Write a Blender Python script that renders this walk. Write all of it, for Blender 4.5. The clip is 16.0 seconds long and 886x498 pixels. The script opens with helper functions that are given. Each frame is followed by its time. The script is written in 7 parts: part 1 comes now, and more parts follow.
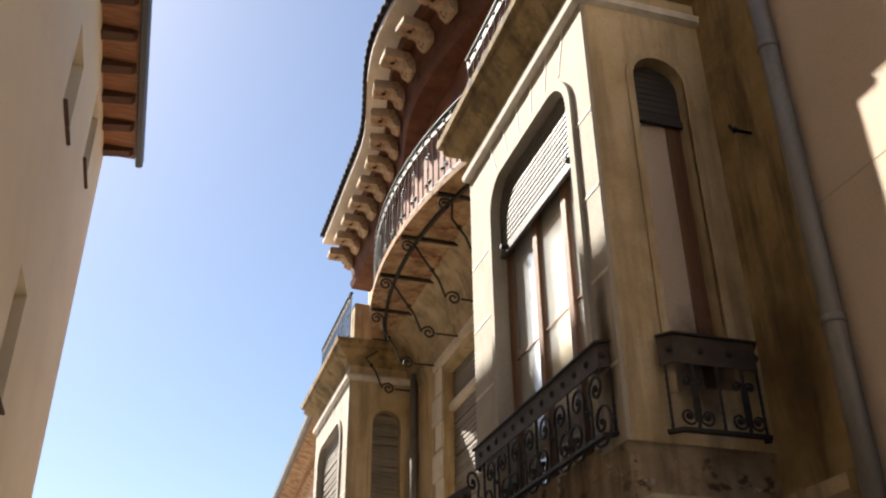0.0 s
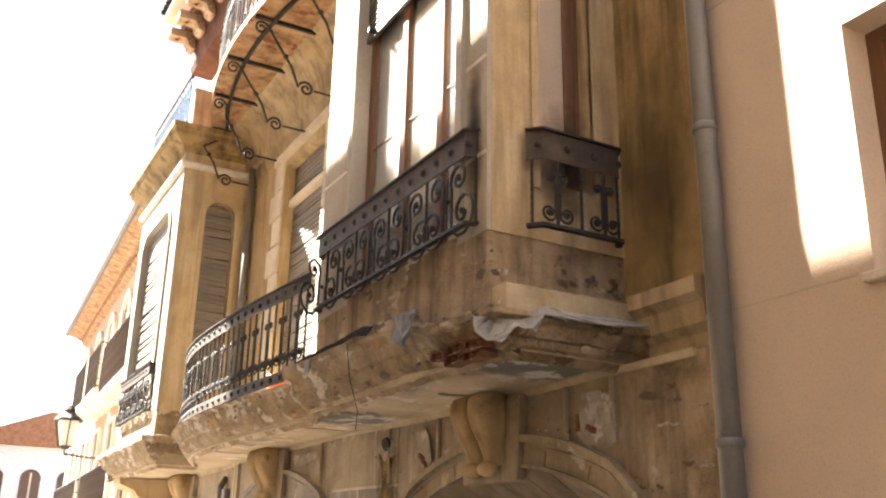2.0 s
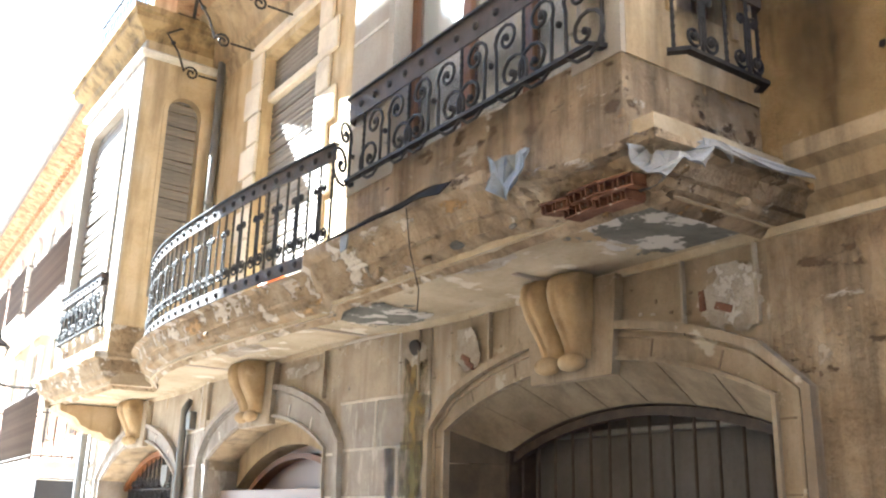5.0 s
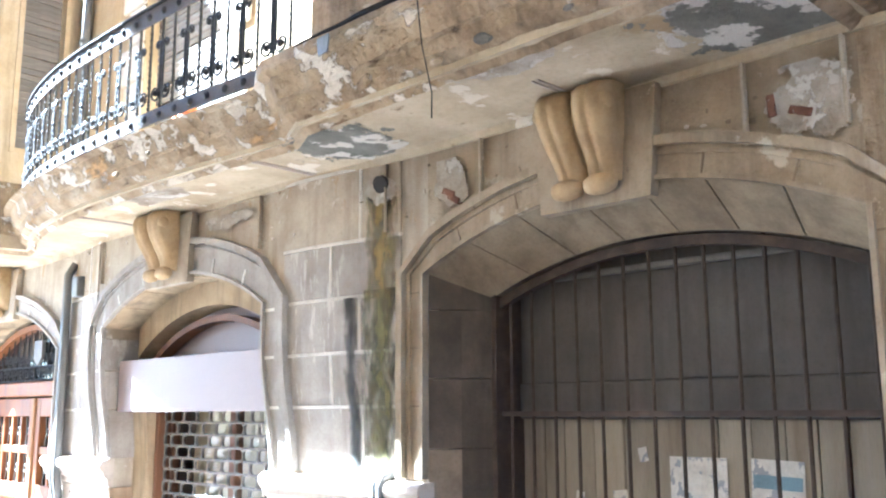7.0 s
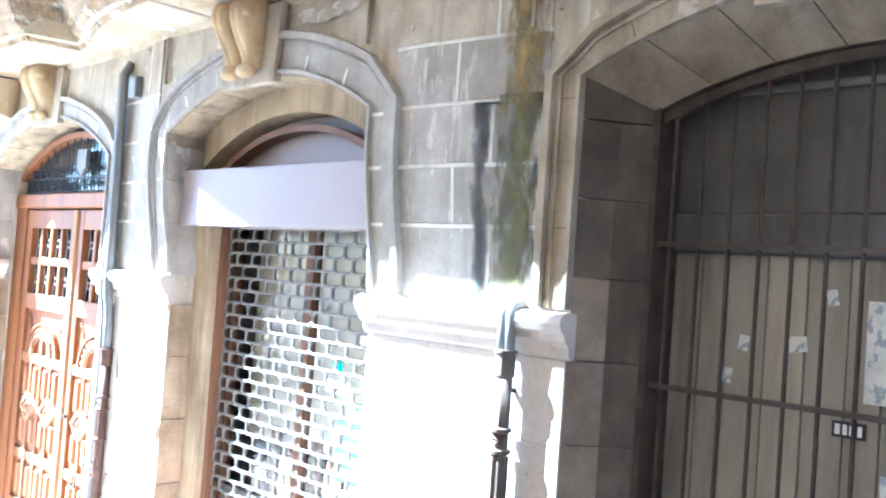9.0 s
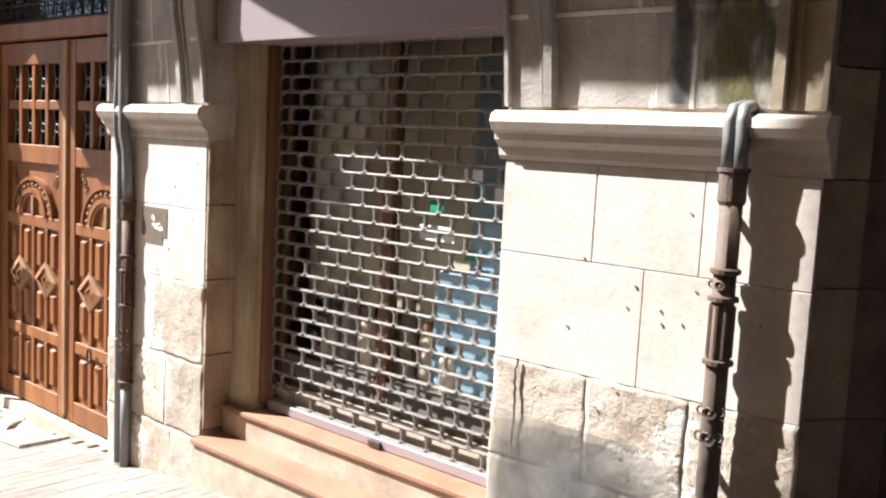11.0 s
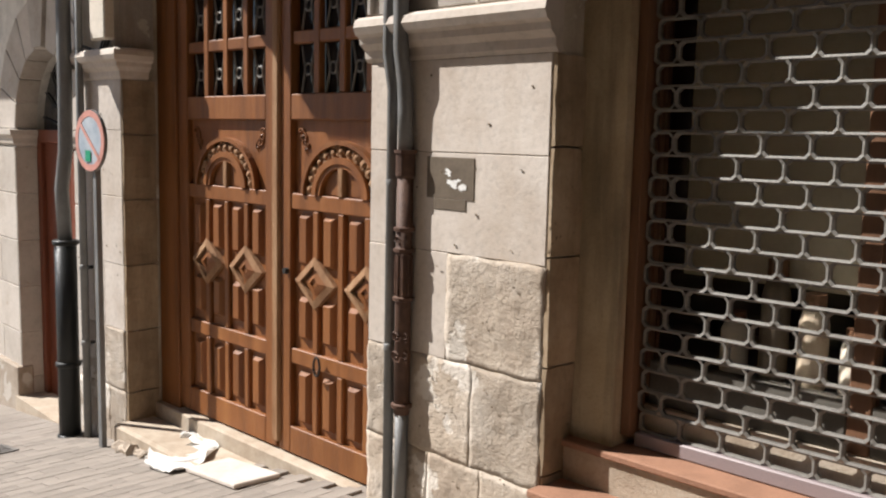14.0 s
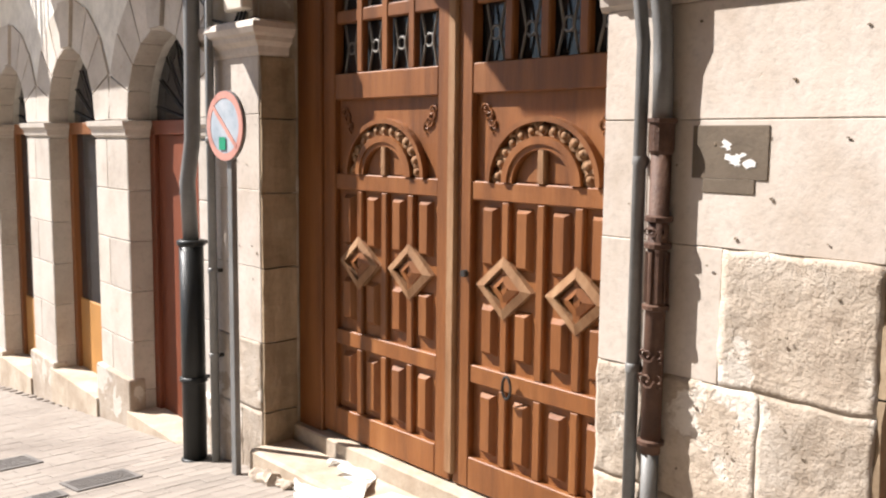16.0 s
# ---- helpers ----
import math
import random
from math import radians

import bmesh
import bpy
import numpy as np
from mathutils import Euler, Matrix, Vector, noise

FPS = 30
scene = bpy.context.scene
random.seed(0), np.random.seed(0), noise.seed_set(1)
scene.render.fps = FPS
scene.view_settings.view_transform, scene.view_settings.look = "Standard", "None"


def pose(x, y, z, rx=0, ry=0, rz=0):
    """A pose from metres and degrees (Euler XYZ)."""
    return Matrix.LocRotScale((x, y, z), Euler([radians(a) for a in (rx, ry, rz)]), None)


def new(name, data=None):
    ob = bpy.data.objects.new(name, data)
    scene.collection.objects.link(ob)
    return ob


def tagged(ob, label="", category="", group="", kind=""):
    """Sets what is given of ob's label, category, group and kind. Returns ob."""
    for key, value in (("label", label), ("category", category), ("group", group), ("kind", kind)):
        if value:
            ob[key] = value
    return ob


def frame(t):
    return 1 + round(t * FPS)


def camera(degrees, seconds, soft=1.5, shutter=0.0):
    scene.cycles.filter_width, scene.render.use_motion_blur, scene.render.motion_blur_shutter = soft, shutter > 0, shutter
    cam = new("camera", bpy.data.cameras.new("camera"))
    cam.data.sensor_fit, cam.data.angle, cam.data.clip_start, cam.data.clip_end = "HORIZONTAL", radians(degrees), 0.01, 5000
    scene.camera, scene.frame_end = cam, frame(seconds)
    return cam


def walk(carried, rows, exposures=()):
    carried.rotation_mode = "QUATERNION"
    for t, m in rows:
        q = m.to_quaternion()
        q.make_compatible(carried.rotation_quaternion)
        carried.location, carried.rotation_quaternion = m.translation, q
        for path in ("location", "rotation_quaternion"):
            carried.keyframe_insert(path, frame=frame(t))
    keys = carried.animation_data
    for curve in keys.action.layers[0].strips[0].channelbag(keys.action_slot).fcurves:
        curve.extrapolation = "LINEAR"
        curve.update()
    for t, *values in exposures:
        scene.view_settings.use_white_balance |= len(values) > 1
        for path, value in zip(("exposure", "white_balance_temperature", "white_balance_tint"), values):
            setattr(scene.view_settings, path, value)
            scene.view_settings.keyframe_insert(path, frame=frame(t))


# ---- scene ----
cam = camera(51.3, 16.0, soft=2.2)
METRES, EYE, TILT, LEAN, TURN = 9.5, 1.45, 0.0, 0.0, -17.7
ROWS = [
    (0.0, 0.0, 0.0, 0.0, 0.3, 29.46, 0.53),
    (0.5, 0.0001, 0.0057, -0.0022, -4.17, 25.3, -0.15),
    (1.0, -0.0034, 0.0113, -0.0034, -7.81, 23.39, -0.6),
    (1.5, -0.011, 0.0186, -0.0082, -8.81, 19.27, -0.26),
    (2.0, -0.015, 0.0386, -0.0137, -11.63, 18.65, -1.03),
    (2.5, -0.0233, 0.0561, -0.0178, -12.51, 19.28, -2.29),
    (3.0, -0.0374, 0.0756, -0.02, -14.74, 18.08, -1.78),
    (5.5, -0.0882, 0.2072, -0.0482, -18.29, 15.14, -1.12),
    (6.0, -0.0998, 0.2369, -0.054, -20.23, 13.24, -0.63),
    (6.5, -0.1122, 0.2637, -0.0588, -22.78, 12.61, -0.16),
    (7.0, -0.1262, 0.2893, -0.0647, -26.9, 10.06, 0.19),
    (7.5, -0.136, 0.313, -0.0716, -27.85, 11.59, -0.67),
    (8.0, -0.1476, 0.3361, -0.0768, -29.78, 9.49, -2.44),
    (8.5, -0.1554, 0.3617, -0.0835, -28.0, 4.46, -2.69),
    (9.0, -0.1602, 0.3928, -0.0913, -27.39, 1.88, -4.17),
    (11.5, -0.1987, 0.5923, -0.1294, -30.83, -7.05, -2.24),
    (12.0, -0.202, 0.6373, -0.1357, -28.73, -6.5, -1.03),
    (12.5, -0.2129, 0.6782, -0.1453, -30.35, -6.87, -1.48),
    (13.0, -0.2209, 0.7227, -0.1509, -29.71, -5.88, -0.27),
    (13.5, -0.237, 0.7635, -0.1585, -28.25, -5.69, -0.4),
    (14.0, -0.2468, 0.8055, -0.1663, -27.16, -6.89, -1.27),
    (14.5, -0.2557, 0.8417, -0.1722, -27.02, -5.15, -1.39),
    (15.0, -0.263, 0.8742, -0.1769, -28.09, -7.01, -1.5),
    (15.5, -0.2683, 0.9042, -0.1782, -24.56, -5.54, -2.33),
    (16.0, -0.2783, 0.9297, -0.1836, -23.6, -6.63, -0.63),
]
walk(cam, [(t, pose(0, 0, EYE, TILT, LEAN, TURN) @ pose(METRES * x, METRES * y, METRES * z, 90 + pitch, roll, yaw)) for t, x, y, z, yaw, pitch, roll in ROWS],
     exposures=[(0.0, 1.95, 6500, 11), (0.5, 1.78, 6550, 12), (1.1, 1.78, 6600, 13), (1.6, 2.6, 6950, 14), (2.0, 3.65, 6800, 13), (3.0, 3.95, 6650, 10), (5.5, 4.6, 4950, 4), (7.5, 4.95, 4550, 4), (9.2, 4.85, 4250, 2),
                (11.3, 1.8, 5850, 13), (11.7, 2.1, 5850, 13), (12.1, 2.5, 5850, 12), (12.5, 2.6, 5850, 12), (13.0, 2.85, 5850, 12), (13.5, 2.87, 5850, 12), (13.9, 0.94, 6000, 12), (15.0, 0.88, 6050, 16), (15.4, 1.57, 6050, 17), (16.0, 1.47, 6100, 14)])

# ---------------------------------------------------------------- light
SUN_WAY = Vector((-1.0, 1.70, 2.08)).normalized()      # towards the sun
world = bpy.data.worlds.new("sky")
scene.world = world
world.use_nodes = True
wn, wl = world.node_tree.nodes, world.node_tree.links
sky = wn.new("ShaderNodeTexSky")
sky.sky_type, sky.sun_disc = "NISHITA", False
sky.sun_elevation = math.asin(SUN_WAY.z)
sky.sun_rotation = math.atan2(SUN_WAY.x, SUN_WAY.y)
sky.dust_density, sky.air_density, sky.ozone_density = 0.7, 1.0, 1.5
wl.new(sky.outputs[0], wn["Background"].inputs[0])
wn["Background"].inputs[1].default_value = 0.042
sun = new("sun", bpy.data.lights.new("sun", "SUN"))
sun.data.energy, sun.data.angle, sun.data.color = 5.0, radians(0.53), (1.0, 0.93, 0.82)
sun.matrix_world = Matrix.Translation((0, 0, 30)) @ SUN_WAY.to_track_quat("Z", "Y").to_matrix().to_4x4()


# ---------------------------------------------------------------- materials
def ramp(nt, fac, stops):
    r = nt.nodes.new("ShaderNodeValToRGB")
    while len(r.color_ramp.elements) < len(stops):
        r.color_ramp.elements.new(0.5)
    for e, (p, c) in zip(r.color_ramp.elements, stops):
        e.position, e.color = p, (c if len(c) == 4 else (*c, 1))
    nt.links.new(fac, r.inputs[0])
    return r.outputs[0]


def noise_tex(nt, vec, scale, detail=6, rough=0.6):
    n = nt.nodes.new("ShaderNodeTexNoise")
    n.inputs["Scale"].default_value, n.inputs["Detail"].default_value, n.inputs["Roughness"].default_value = scale, detail, rough
    nt.links.new(vec, n.inputs["Vector"])
    return n.outputs["Fac"]


def blend(nt, fac, a, b, kind="MIX"):
    m = nt.nodes.new("ShaderNodeMix")
    m.data_type, m.blend_type = "RGBA", kind
    for v, i in ((fac, 0), (a, 6), (b, 7)):
        if hasattr(v, "links"):
            nt.links.new(v, m.inputs[i])
        else:
            m.inputs[i].default_value = v if i == 0 else (*v, 1)
    return m.outputs[2]


def stretched(nt, vec, s):
    m = nt.nodes.new("ShaderNodeMapping")
    m.inputs["Scale"].default_value = s
    nt.links.new(vec, m.inputs[0])
    return m.outputs[0]


def mat(name, base, light=None, dark=None, scale=3.0, rough=0.85, metal=0.0, bump=0.25, grain=60.0,
        streak=None, streak_amount=0.5, patch=None, patch_cut=0.6, patch_scale=2.0, tone=0.0, stretch=(1, 1, 1), spec=0.3, step=0.01, pits=0.0, pit_scale=30.0, layers=()):
    """Two scales of mottling, vertical streaks, patches with an edge of their own, and grain in relief."""
    m = bpy.data.materials.new(name)
    m.use_nodes = True
    nt = m.node_tree
    b = nt.nodes["Principled BSDF"]
    tc = nt.nodes.new("ShaderNodeTexCoord").outputs["Object"]
    vec = stretched(nt, tc, stretch)
    light = light or tuple(min(1, c * 1.2) for c in base)
    dark = dark or tuple(c * 0.72 for c in base)
    big = noise_tex(nt, vec, scale, 8, 0.65)
    col = ramp(nt, big, [(0.28, dark), (0.5, base), (0.74, light)])
    fine = noise_tex(nt, vec, grain, 4, 0.7)
    col = blend(nt, 0.55, col, ramp(nt, fine, [(0.25, (0.62,) * 3), (0.5, (0.95,) * 3), (0.8, (1.0,) * 3)]), "MULTIPLY")
    if streak:
        sv = stretched(nt, tc, (4.0, 4.0, 0.45))
        s = ramp(nt, noise_tex(nt, sv, 1.6, 7, 0.62), [(0.47, (0, 0, 0)), (0.66, (streak_amount,) * 3)])
        col = blend(nt, s, col, streak)
    height = fine
    if patch:
        p = ramp(nt, noise_tex(nt, tc, patch_scale, 9, 0.6), [(patch_cut, (0, 0, 0)), (patch_cut + 0.025, (1, 1, 1))])
        col = blend(nt, p, col, patch)
        add = nt.nodes.new("ShaderNodeMath")
        add.operation = "MULTIPLY_ADD"
        nt.links.new(p, add.inputs[0])
        add.inputs[1].default_value = -0.6
        nt.links.new(fine, add.inputs[2])
        height = add.outputs[0]
    for i, (tint, cut, size, pull) in enumerate(layers):
        off = nt.nodes.new("ShaderNodeVectorMath")
        off.operation = "ADD"
        off.inputs[1].default_value = (3.7 * i + 1.3, 7.1 * i, 2.9 * i)
        nt.links.new(stretched(nt, tc, pull), off.inputs[0])
        p = ramp(nt, noise_tex(nt, off.outputs[0], size, 10, 0.68), [(cut, (0, 0, 0)), (cut + 0.04, (0.9, 0.9, 0.9))])
        col = blend(nt, p, col, tint)
        dip = nt.nodes.new("ShaderNodeMath")
        dip.operation = "MULTIPLY_ADD"
        nt.links.new(p, dip.inputs[0])
        dip.inputs[1].default_value = -0.5 if i % 2 else 0.45
        nt.links.new(height, dip.inputs[2])
        height = dip.outputs[0]
    if pits:
        vo = nt.nodes.new("ShaderNodeTexVoronoi")
        vo.inputs["Scale"].default_value = pit_scale
        wob = nt.nodes.new("ShaderNodeVectorMath")
        wob.operation = "MULTIPLY_ADD"
        nz = nt.nodes.new("ShaderNodeTexNoise")
        nz.inputs["Scale"].default_value = pit_scale * 0.9
        nt.links.new(tc, nz.inputs["Vector"])
        nt.links.new(nz.outputs["Color"], wob.inputs[0])
        wob.inputs[1].default_value = (0.03, 0.03, 0.03)
        nt.links.new(tc, wob.inputs[2])
        nt.links.new(wob.outputs[0], vo.inputs["Vector"])
        hole = ramp(nt, vo.outputs["Distance"], [(0.08, (1, 1, 1)), (0.27, (0, 0, 0))])
        where = ramp(nt, noise_tex(nt, tc, 4.5, 5, 0.6), [(0.62 - 0.2 * pits, (0, 0, 0)), (0.70 - 0.2 * pits, (1, 1, 1))])
        pit = blend(nt, 1.0, hole, where, "MULTIPLY")
        col = blend(nt, pit, col, tuple(c * 0.6 for c in dark))
        sub = nt.nodes.new("ShaderNodeMath")
        sub.operation = "MULTIPLY_ADD"
        nt.links.new(pit, sub.inputs[0])
        sub.inputs[1].default_value = -0.7
        nt.links.new(height, sub.inputs[2])
        height = sub.outputs[0]
    if tone:
        oi = nt.nodes.new("ShaderNodeObjectInfo")
        t = ramp(nt, oi.outputs["Random"], [(0, (1 - tone,) * 3), (1, (1 + tone * 0.4,) * 3)])
        col = blend(nt, 1.0, col, t, "MULTIPLY")
    nt.links.new(col, b.inputs["Base Color"])
    r = nt.nodes.new("ShaderNodeMapRange")
    r.inputs[3].default_value, r.inputs[4].default_value = max(0.05, rough - 0.12), min(1, rough + 0.12)
    nt.links.new(big, r.inputs[0])
    nt.links.new(r.outputs[0], b.inputs["Roughness"])
    b.inputs["Metallic"].default_value = metal
    b.inputs["Specular IOR Level"].default_value = spec
    bp = nt.nodes.new("ShaderNodeBump")
    bp.inputs["Strength"].default_value, bp.inputs["Distance"].default_value = bump, step
    nt.links.new(height, bp.inputs["Height"])
    nt.links.new(bp.outputs[0], b.inputs["Normal"])
    return m


def glass_mat(name, tint=(0.75, 0.8, 0.82), rough=0.02, through_amount=0.6, ior=1.5):
    m = bpy.data.materials.new(name)
    m.use_nodes = True
    nt = m.node_tree
    b = nt.nodes["Principled BSDF"]
    b.inputs["Base Color"].default_value = (*tint, 1)
    b.inputs["Roughness"].default_value = rough
    b.inputs["Transmission Weight"].default_value = through_amount
    b.inputs["IOR"].default_value = ior
    return m


M_SAND = mat("sandstone", (0.42, 0.33, 0.21), (0.52, 0.43, 0.30), (0.27, 0.20, 0.12), 1.8, 0.9, bump=0.5, streak=(0.11, 0.09, 0.065), streak_amount=0.6)
M_CONSOLE = mat("carved sandstone", (0.45, 0.335, 0.185), (0.54, 0.43, 0.28), (0.26, 0.175, 0.09), 4, 0.9, bump=0.4, streak=(0.20, 0.13, 0.07), streak_amount=0.4)
M_ASHLAR = mat("grey ashlar", (0.43, 0.375, 0.295), (0.55, 0.495, 0.405), (0.28, 0.23, 0.165), 2.6, 0.9, bump=0.45, streak=(0.20, 0.155, 0.10), streak_amount=0.5, tone=0.08, patch=(0.56, 0.52, 0.45), patch_cut=0.63, patch_scale=2.3, layers=(((0.60, 0.555, 0.48), 0.62, 3.2, (1, 1, 0.8)), ((0.36, 0.255, 0.14), 0.63, 2.6, (1, 1.6, 0.6)), ((0.14, 0.11, 0.08), 0.67, 7.0, (1, 1, 1))))
M_JOINT = mat("pale mortar", (0.64, 0.61, 0.555), scale=5, bump=0.4)
M_GREYSTONE = mat("grey sandstone block", (0.40, 0.368, 0.33), (0.49, 0.46, 0.42), (0.29, 0.255, 0.215), 3.4, 0.9, bump=0.45, streak=(0.21, 0.18, 0.145), streak_amount=0.5, tone=0.12, patch=(0.52, 0.49, 0.445), patch_cut=0.66, patch_scale=4, layers=(((0.56, 0.535, 0.49), 0.60, 3.0, (1, 2.2, 0.5)), ((0.22, 0.19, 0.155), 0.66, 6.0, (1, 1.4, 0.8))))
M_LIME = mat("pale limestone", (0.57, 0.505, 0.44), (0.64, 0.58, 0.515), (0.46, 0.385, 0.315), 2.2, 0.9, bump=0.25, tone=0.08, grain=26, step=0.01, patch=(0.48, 0.40, 0.325), patch_cut=0.68, patch_scale=3.2, streak=(0.45, 0.375, 0.30), streak_amount=0.3, pits=0.02, pit_scale=52)
M_NLIME = mat("dusty limestone", (0.48, 0.43, 0.375), (0.55, 0.50, 0.445), (0.38, 0.33, 0.275), 2.4, 0.92, bump=0.3, tone=0.12, grain=30, patch=(0.38, 0.315, 0.25), patch_cut=0.68, patch_scale=4, pits=0.0)
M_LIME_ROUGH = mat("weathered limestone", (0.46, 0.385, 0.305), (0.58, 0.515, 0.44), (0.34, 0.27, 0.205), 3.0, 0.95, bump=0.5, tone=0.2, grain=34, step=0.02, patch=(0.60, 0.545, 0.475), patch_cut=0.56, patch_scale=2.6, pits=0.55, pit_scale=58)
M_BAYSTONE = mat("bay sandstone", (0.38, 0.348, 0.295), (0.45, 0.42, 0.37), (0.30, 0.265, 0.215), 1.8, 0.88, bump=0.3, streak=(0.28, 0.235, 0.17), streak_amount=0.35)
M_OCHRE = mat("ochre render", (0.51, 0.405, 0.25), (0.60, 0.51, 0.365), (0.36, 0.265, 0.145), 1.6, 0.9, bump=0.4, streak=(0.17, 0.12, 0.065), streak_amount=0.55)
M_GRIME = mat("grimy ochre render", (0.30, 0.215, 0.105), (0.42, 0.32, 0.175), (0.145, 0.10, 0.05), 2.2, 0.93, bump=0.6, streak=(0.075, 0.055, 0.035), streak_amount=0.8, patch=(0.40, 0.35, 0.27), patch_cut=0.68, patch_scale=3)
M_DECAY = mat("decayed plaster", (0.370, 0.283, 0.175), (0.504, 0.429, 0.319), (0.185, 0.126, 0.068), 3.2, 0.95, bump=1.0, grain=22, streak=(0.15, 0.11, 0.075), streak_amount=0.35, patch=(0.60, 0.55, 0.47), patch_cut=0.56, patch_scale=4.5, step=0.04, layers=(((0.66, 0.60, 0.50), 0.60, 3.4, (1, 0.45, 1.6)), ((0.20, 0.13, 0.07), 0.61, 5.0, (1, 0.35, 2.2)), ((0.50, 0.32, 0.14), 0.62, 2.6, (1, 0.5, 1.3)), ((0.07, 0.055, 0.045), 0.66, 9.0, (1, 0.5, 1.8))))
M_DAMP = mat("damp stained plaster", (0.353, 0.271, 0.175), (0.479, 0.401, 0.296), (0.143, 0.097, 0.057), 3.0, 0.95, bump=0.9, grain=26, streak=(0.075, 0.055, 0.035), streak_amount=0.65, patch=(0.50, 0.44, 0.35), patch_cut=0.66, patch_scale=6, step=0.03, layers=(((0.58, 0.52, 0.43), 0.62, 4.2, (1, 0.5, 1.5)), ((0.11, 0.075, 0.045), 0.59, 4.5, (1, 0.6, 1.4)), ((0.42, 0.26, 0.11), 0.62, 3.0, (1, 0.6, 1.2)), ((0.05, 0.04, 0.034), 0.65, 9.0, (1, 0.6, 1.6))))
M_DARKSTONE = mat("dark brown stone", (0.225, 0.178, 0.125), (0.31, 0.255, 0.19), (0.13, 0.10, 0.068), 4.0, 0.93, bump=0.5, tone=0.12)
# jamb stone with the shade of the first arch's recess put into its colour
M_RECESSDARK = mat("recess-shaded stone", (0.108, 0.087, 0.064), (0.165, 0.137, 0.105), (0.055, 0.044, 0.034), 3.5, 0.93, bump=0.45, tone=0.25, streak=(0.05, 0.041, 0.032), streak_amount=0.5)
M_ARCHSAND = mat("darker arch sandstone", (0.30, 0.245, 0.165), (0.39, 0.33, 0.235), (0.18, 0.14, 0.09), 2.6, 0.93, bump=0.45, tone=0.12, streak=(0.12, 0.09, 0.06), streak_amount=0.5)
# stained ashlar copy; dimness under the balcony is also put into its colour
M_ASHLAR_DARK = mat("shaded stained ashlar", (0.335, 0.275, 0.195), (0.44, 0.375, 0.285), (0.20, 0.155, 0.10), 2.6, 0.92, bump=0.5, streak=(0.13, 0.095, 0.06), streak_amount=0.55, patch=(0.45, 0.40, 0.32), patch_cut=0.66, patch_scale=3, layers=(((0.52, 0.46, 0.37), 0.66, 5.0, (1, 1, 1)), ((0.12, 0.085, 0.055), 0.64, 6.0, (1, 1, 0.7))))
# stained, pitted limestone; brown shade and warm bounce are put into its colour
M_REVEAL = mat("shaded stained limestone", (0.36, 0.27, 0.175), (0.47, 0.38, 0.275), (0.21, 0.145, 0.085), 2.4, 0.93, bump=0.45, tone=0.18, grain=30, streak=(0.14, 0.095, 0.055), streak_amount=0.45, pits=0.25, pit_scale=24)
M_FELT = mat("black felt", (0.025, 0.024, 0.024), scale=9, rough=0.95, bump=0.4, spec=0.1)
M_SOFFIT = mat("balcony soffit", (0.47, 0.395, 0.275), (0.58, 0.515, 0.40), (0.33, 0.265, 0.17), 2.2, 0.92, bump=0.5, patch=(0.63, 0.575, 0.48), patch_cut=0.60, patch_scale=2.6, grain=40, layers=(((0.36, 0.27, 0.16), 0.60, 2.2, (1, 0.6, 1)), ((0.20, 0.145, 0.09), 0.66, 6.0, (1, 0.6, 1))))
M_CEMENT = mat("bare grey cement", (0.19, 0.185, 0.17), (0.3, 0.29, 0.27), (0.1, 0.095, 0.085), 3.0, 0.95, bump=0.8, patch=(0.58, 0.55, 0.5), patch_cut=0.57, patch_scale=3.2, step=0.02)


def cement():
    return mat("bare grey cement", (0.18, 0.178, 0.155), (0.29, 0.285, 0.255), (0.10, 0.098, 0.085), 3.0, 0.95, bump=0.8, patch=(0.60, 0.575, 0.53), patch_cut=0.53, patch_scale=5.0, step=0.02)


def peeled():
    return mat("peeled lime plaster", (0.42, 0.37, 0.30), (0.56, 0.52, 0.46), (0.22, 0.17, 0.12), 5, 0.95, bump=0.9, patch=(0.58, 0.55, 0.5), patch_cut=0.54, patch_scale=7, step=0.02)


M_BRICK = mat("red clay brick", (0.19, 0.092, 0.058), (0.30, 0.165, 0.105), (0.09, 0.04, 0.025), 9, 0.95, bump=0.8, tone=0.2, patch=(0.42, 0.36, 0.29), patch_cut=0.62, patch_scale=14)
M_PLASTER = mat("beige roughcast", (0.56, 0.46, 0.36), (0.59, 0.49, 0.39), (0.51, 0.415, 0.32), 0.9, 0.93, bump=0.3, grain=90)
M_CREAM = mat("cream render", (0.62, 0.54, 0.40), (0.66, 0.58, 0.44), (0.57, 0.49, 0.35), 0.6, 0.93, bump=0.2, grain=90)
M_IRON = mat("black wrought iron", (0.03, 0.028, 0.026), (0.055, 0.05, 0.045), (0.016, 0.015, 0.014), 9, 0.65, 0.0, 0.4, 120, spec=0.25)
M_RUST = mat("rusted iron band", (0.058, 0.046, 0.038), (0.105, 0.084, 0.068), (0.03, 0.023, 0.019), 6, 0.65, 0.05, 0.5, 90, spec=0.35)
M_BAR = mat("brown iron bar", (0.05, 0.036, 0.028), (0.095, 0.068, 0.052), (0.026, 0.018, 0.014), 9, 0.65, 0.0, 0.3, spec=0.3)
M_GALV = mat("galvanised steel", (0.172, 0.16, 0.142), (0.23, 0.215, 0.19), (0.11, 0.098, 0.084), 5, 0.6, 0.1, 0.2, 80, spec=0.35)
M_ZINC = mat("grey zinc pipe", (0.21, 0.21, 0.205), scale=3, rough=0.55, metal=0.35, bump=0.2, streak=(0.16, 0.15, 0.14))
M_PIPE_BROWN = mat("brown cast iron", (0.082, 0.042, 0.027), (0.15, 0.085, 0.055), (0.042, 0.023, 0.016), 5, 0.6, 0.05, 0.4, 70)
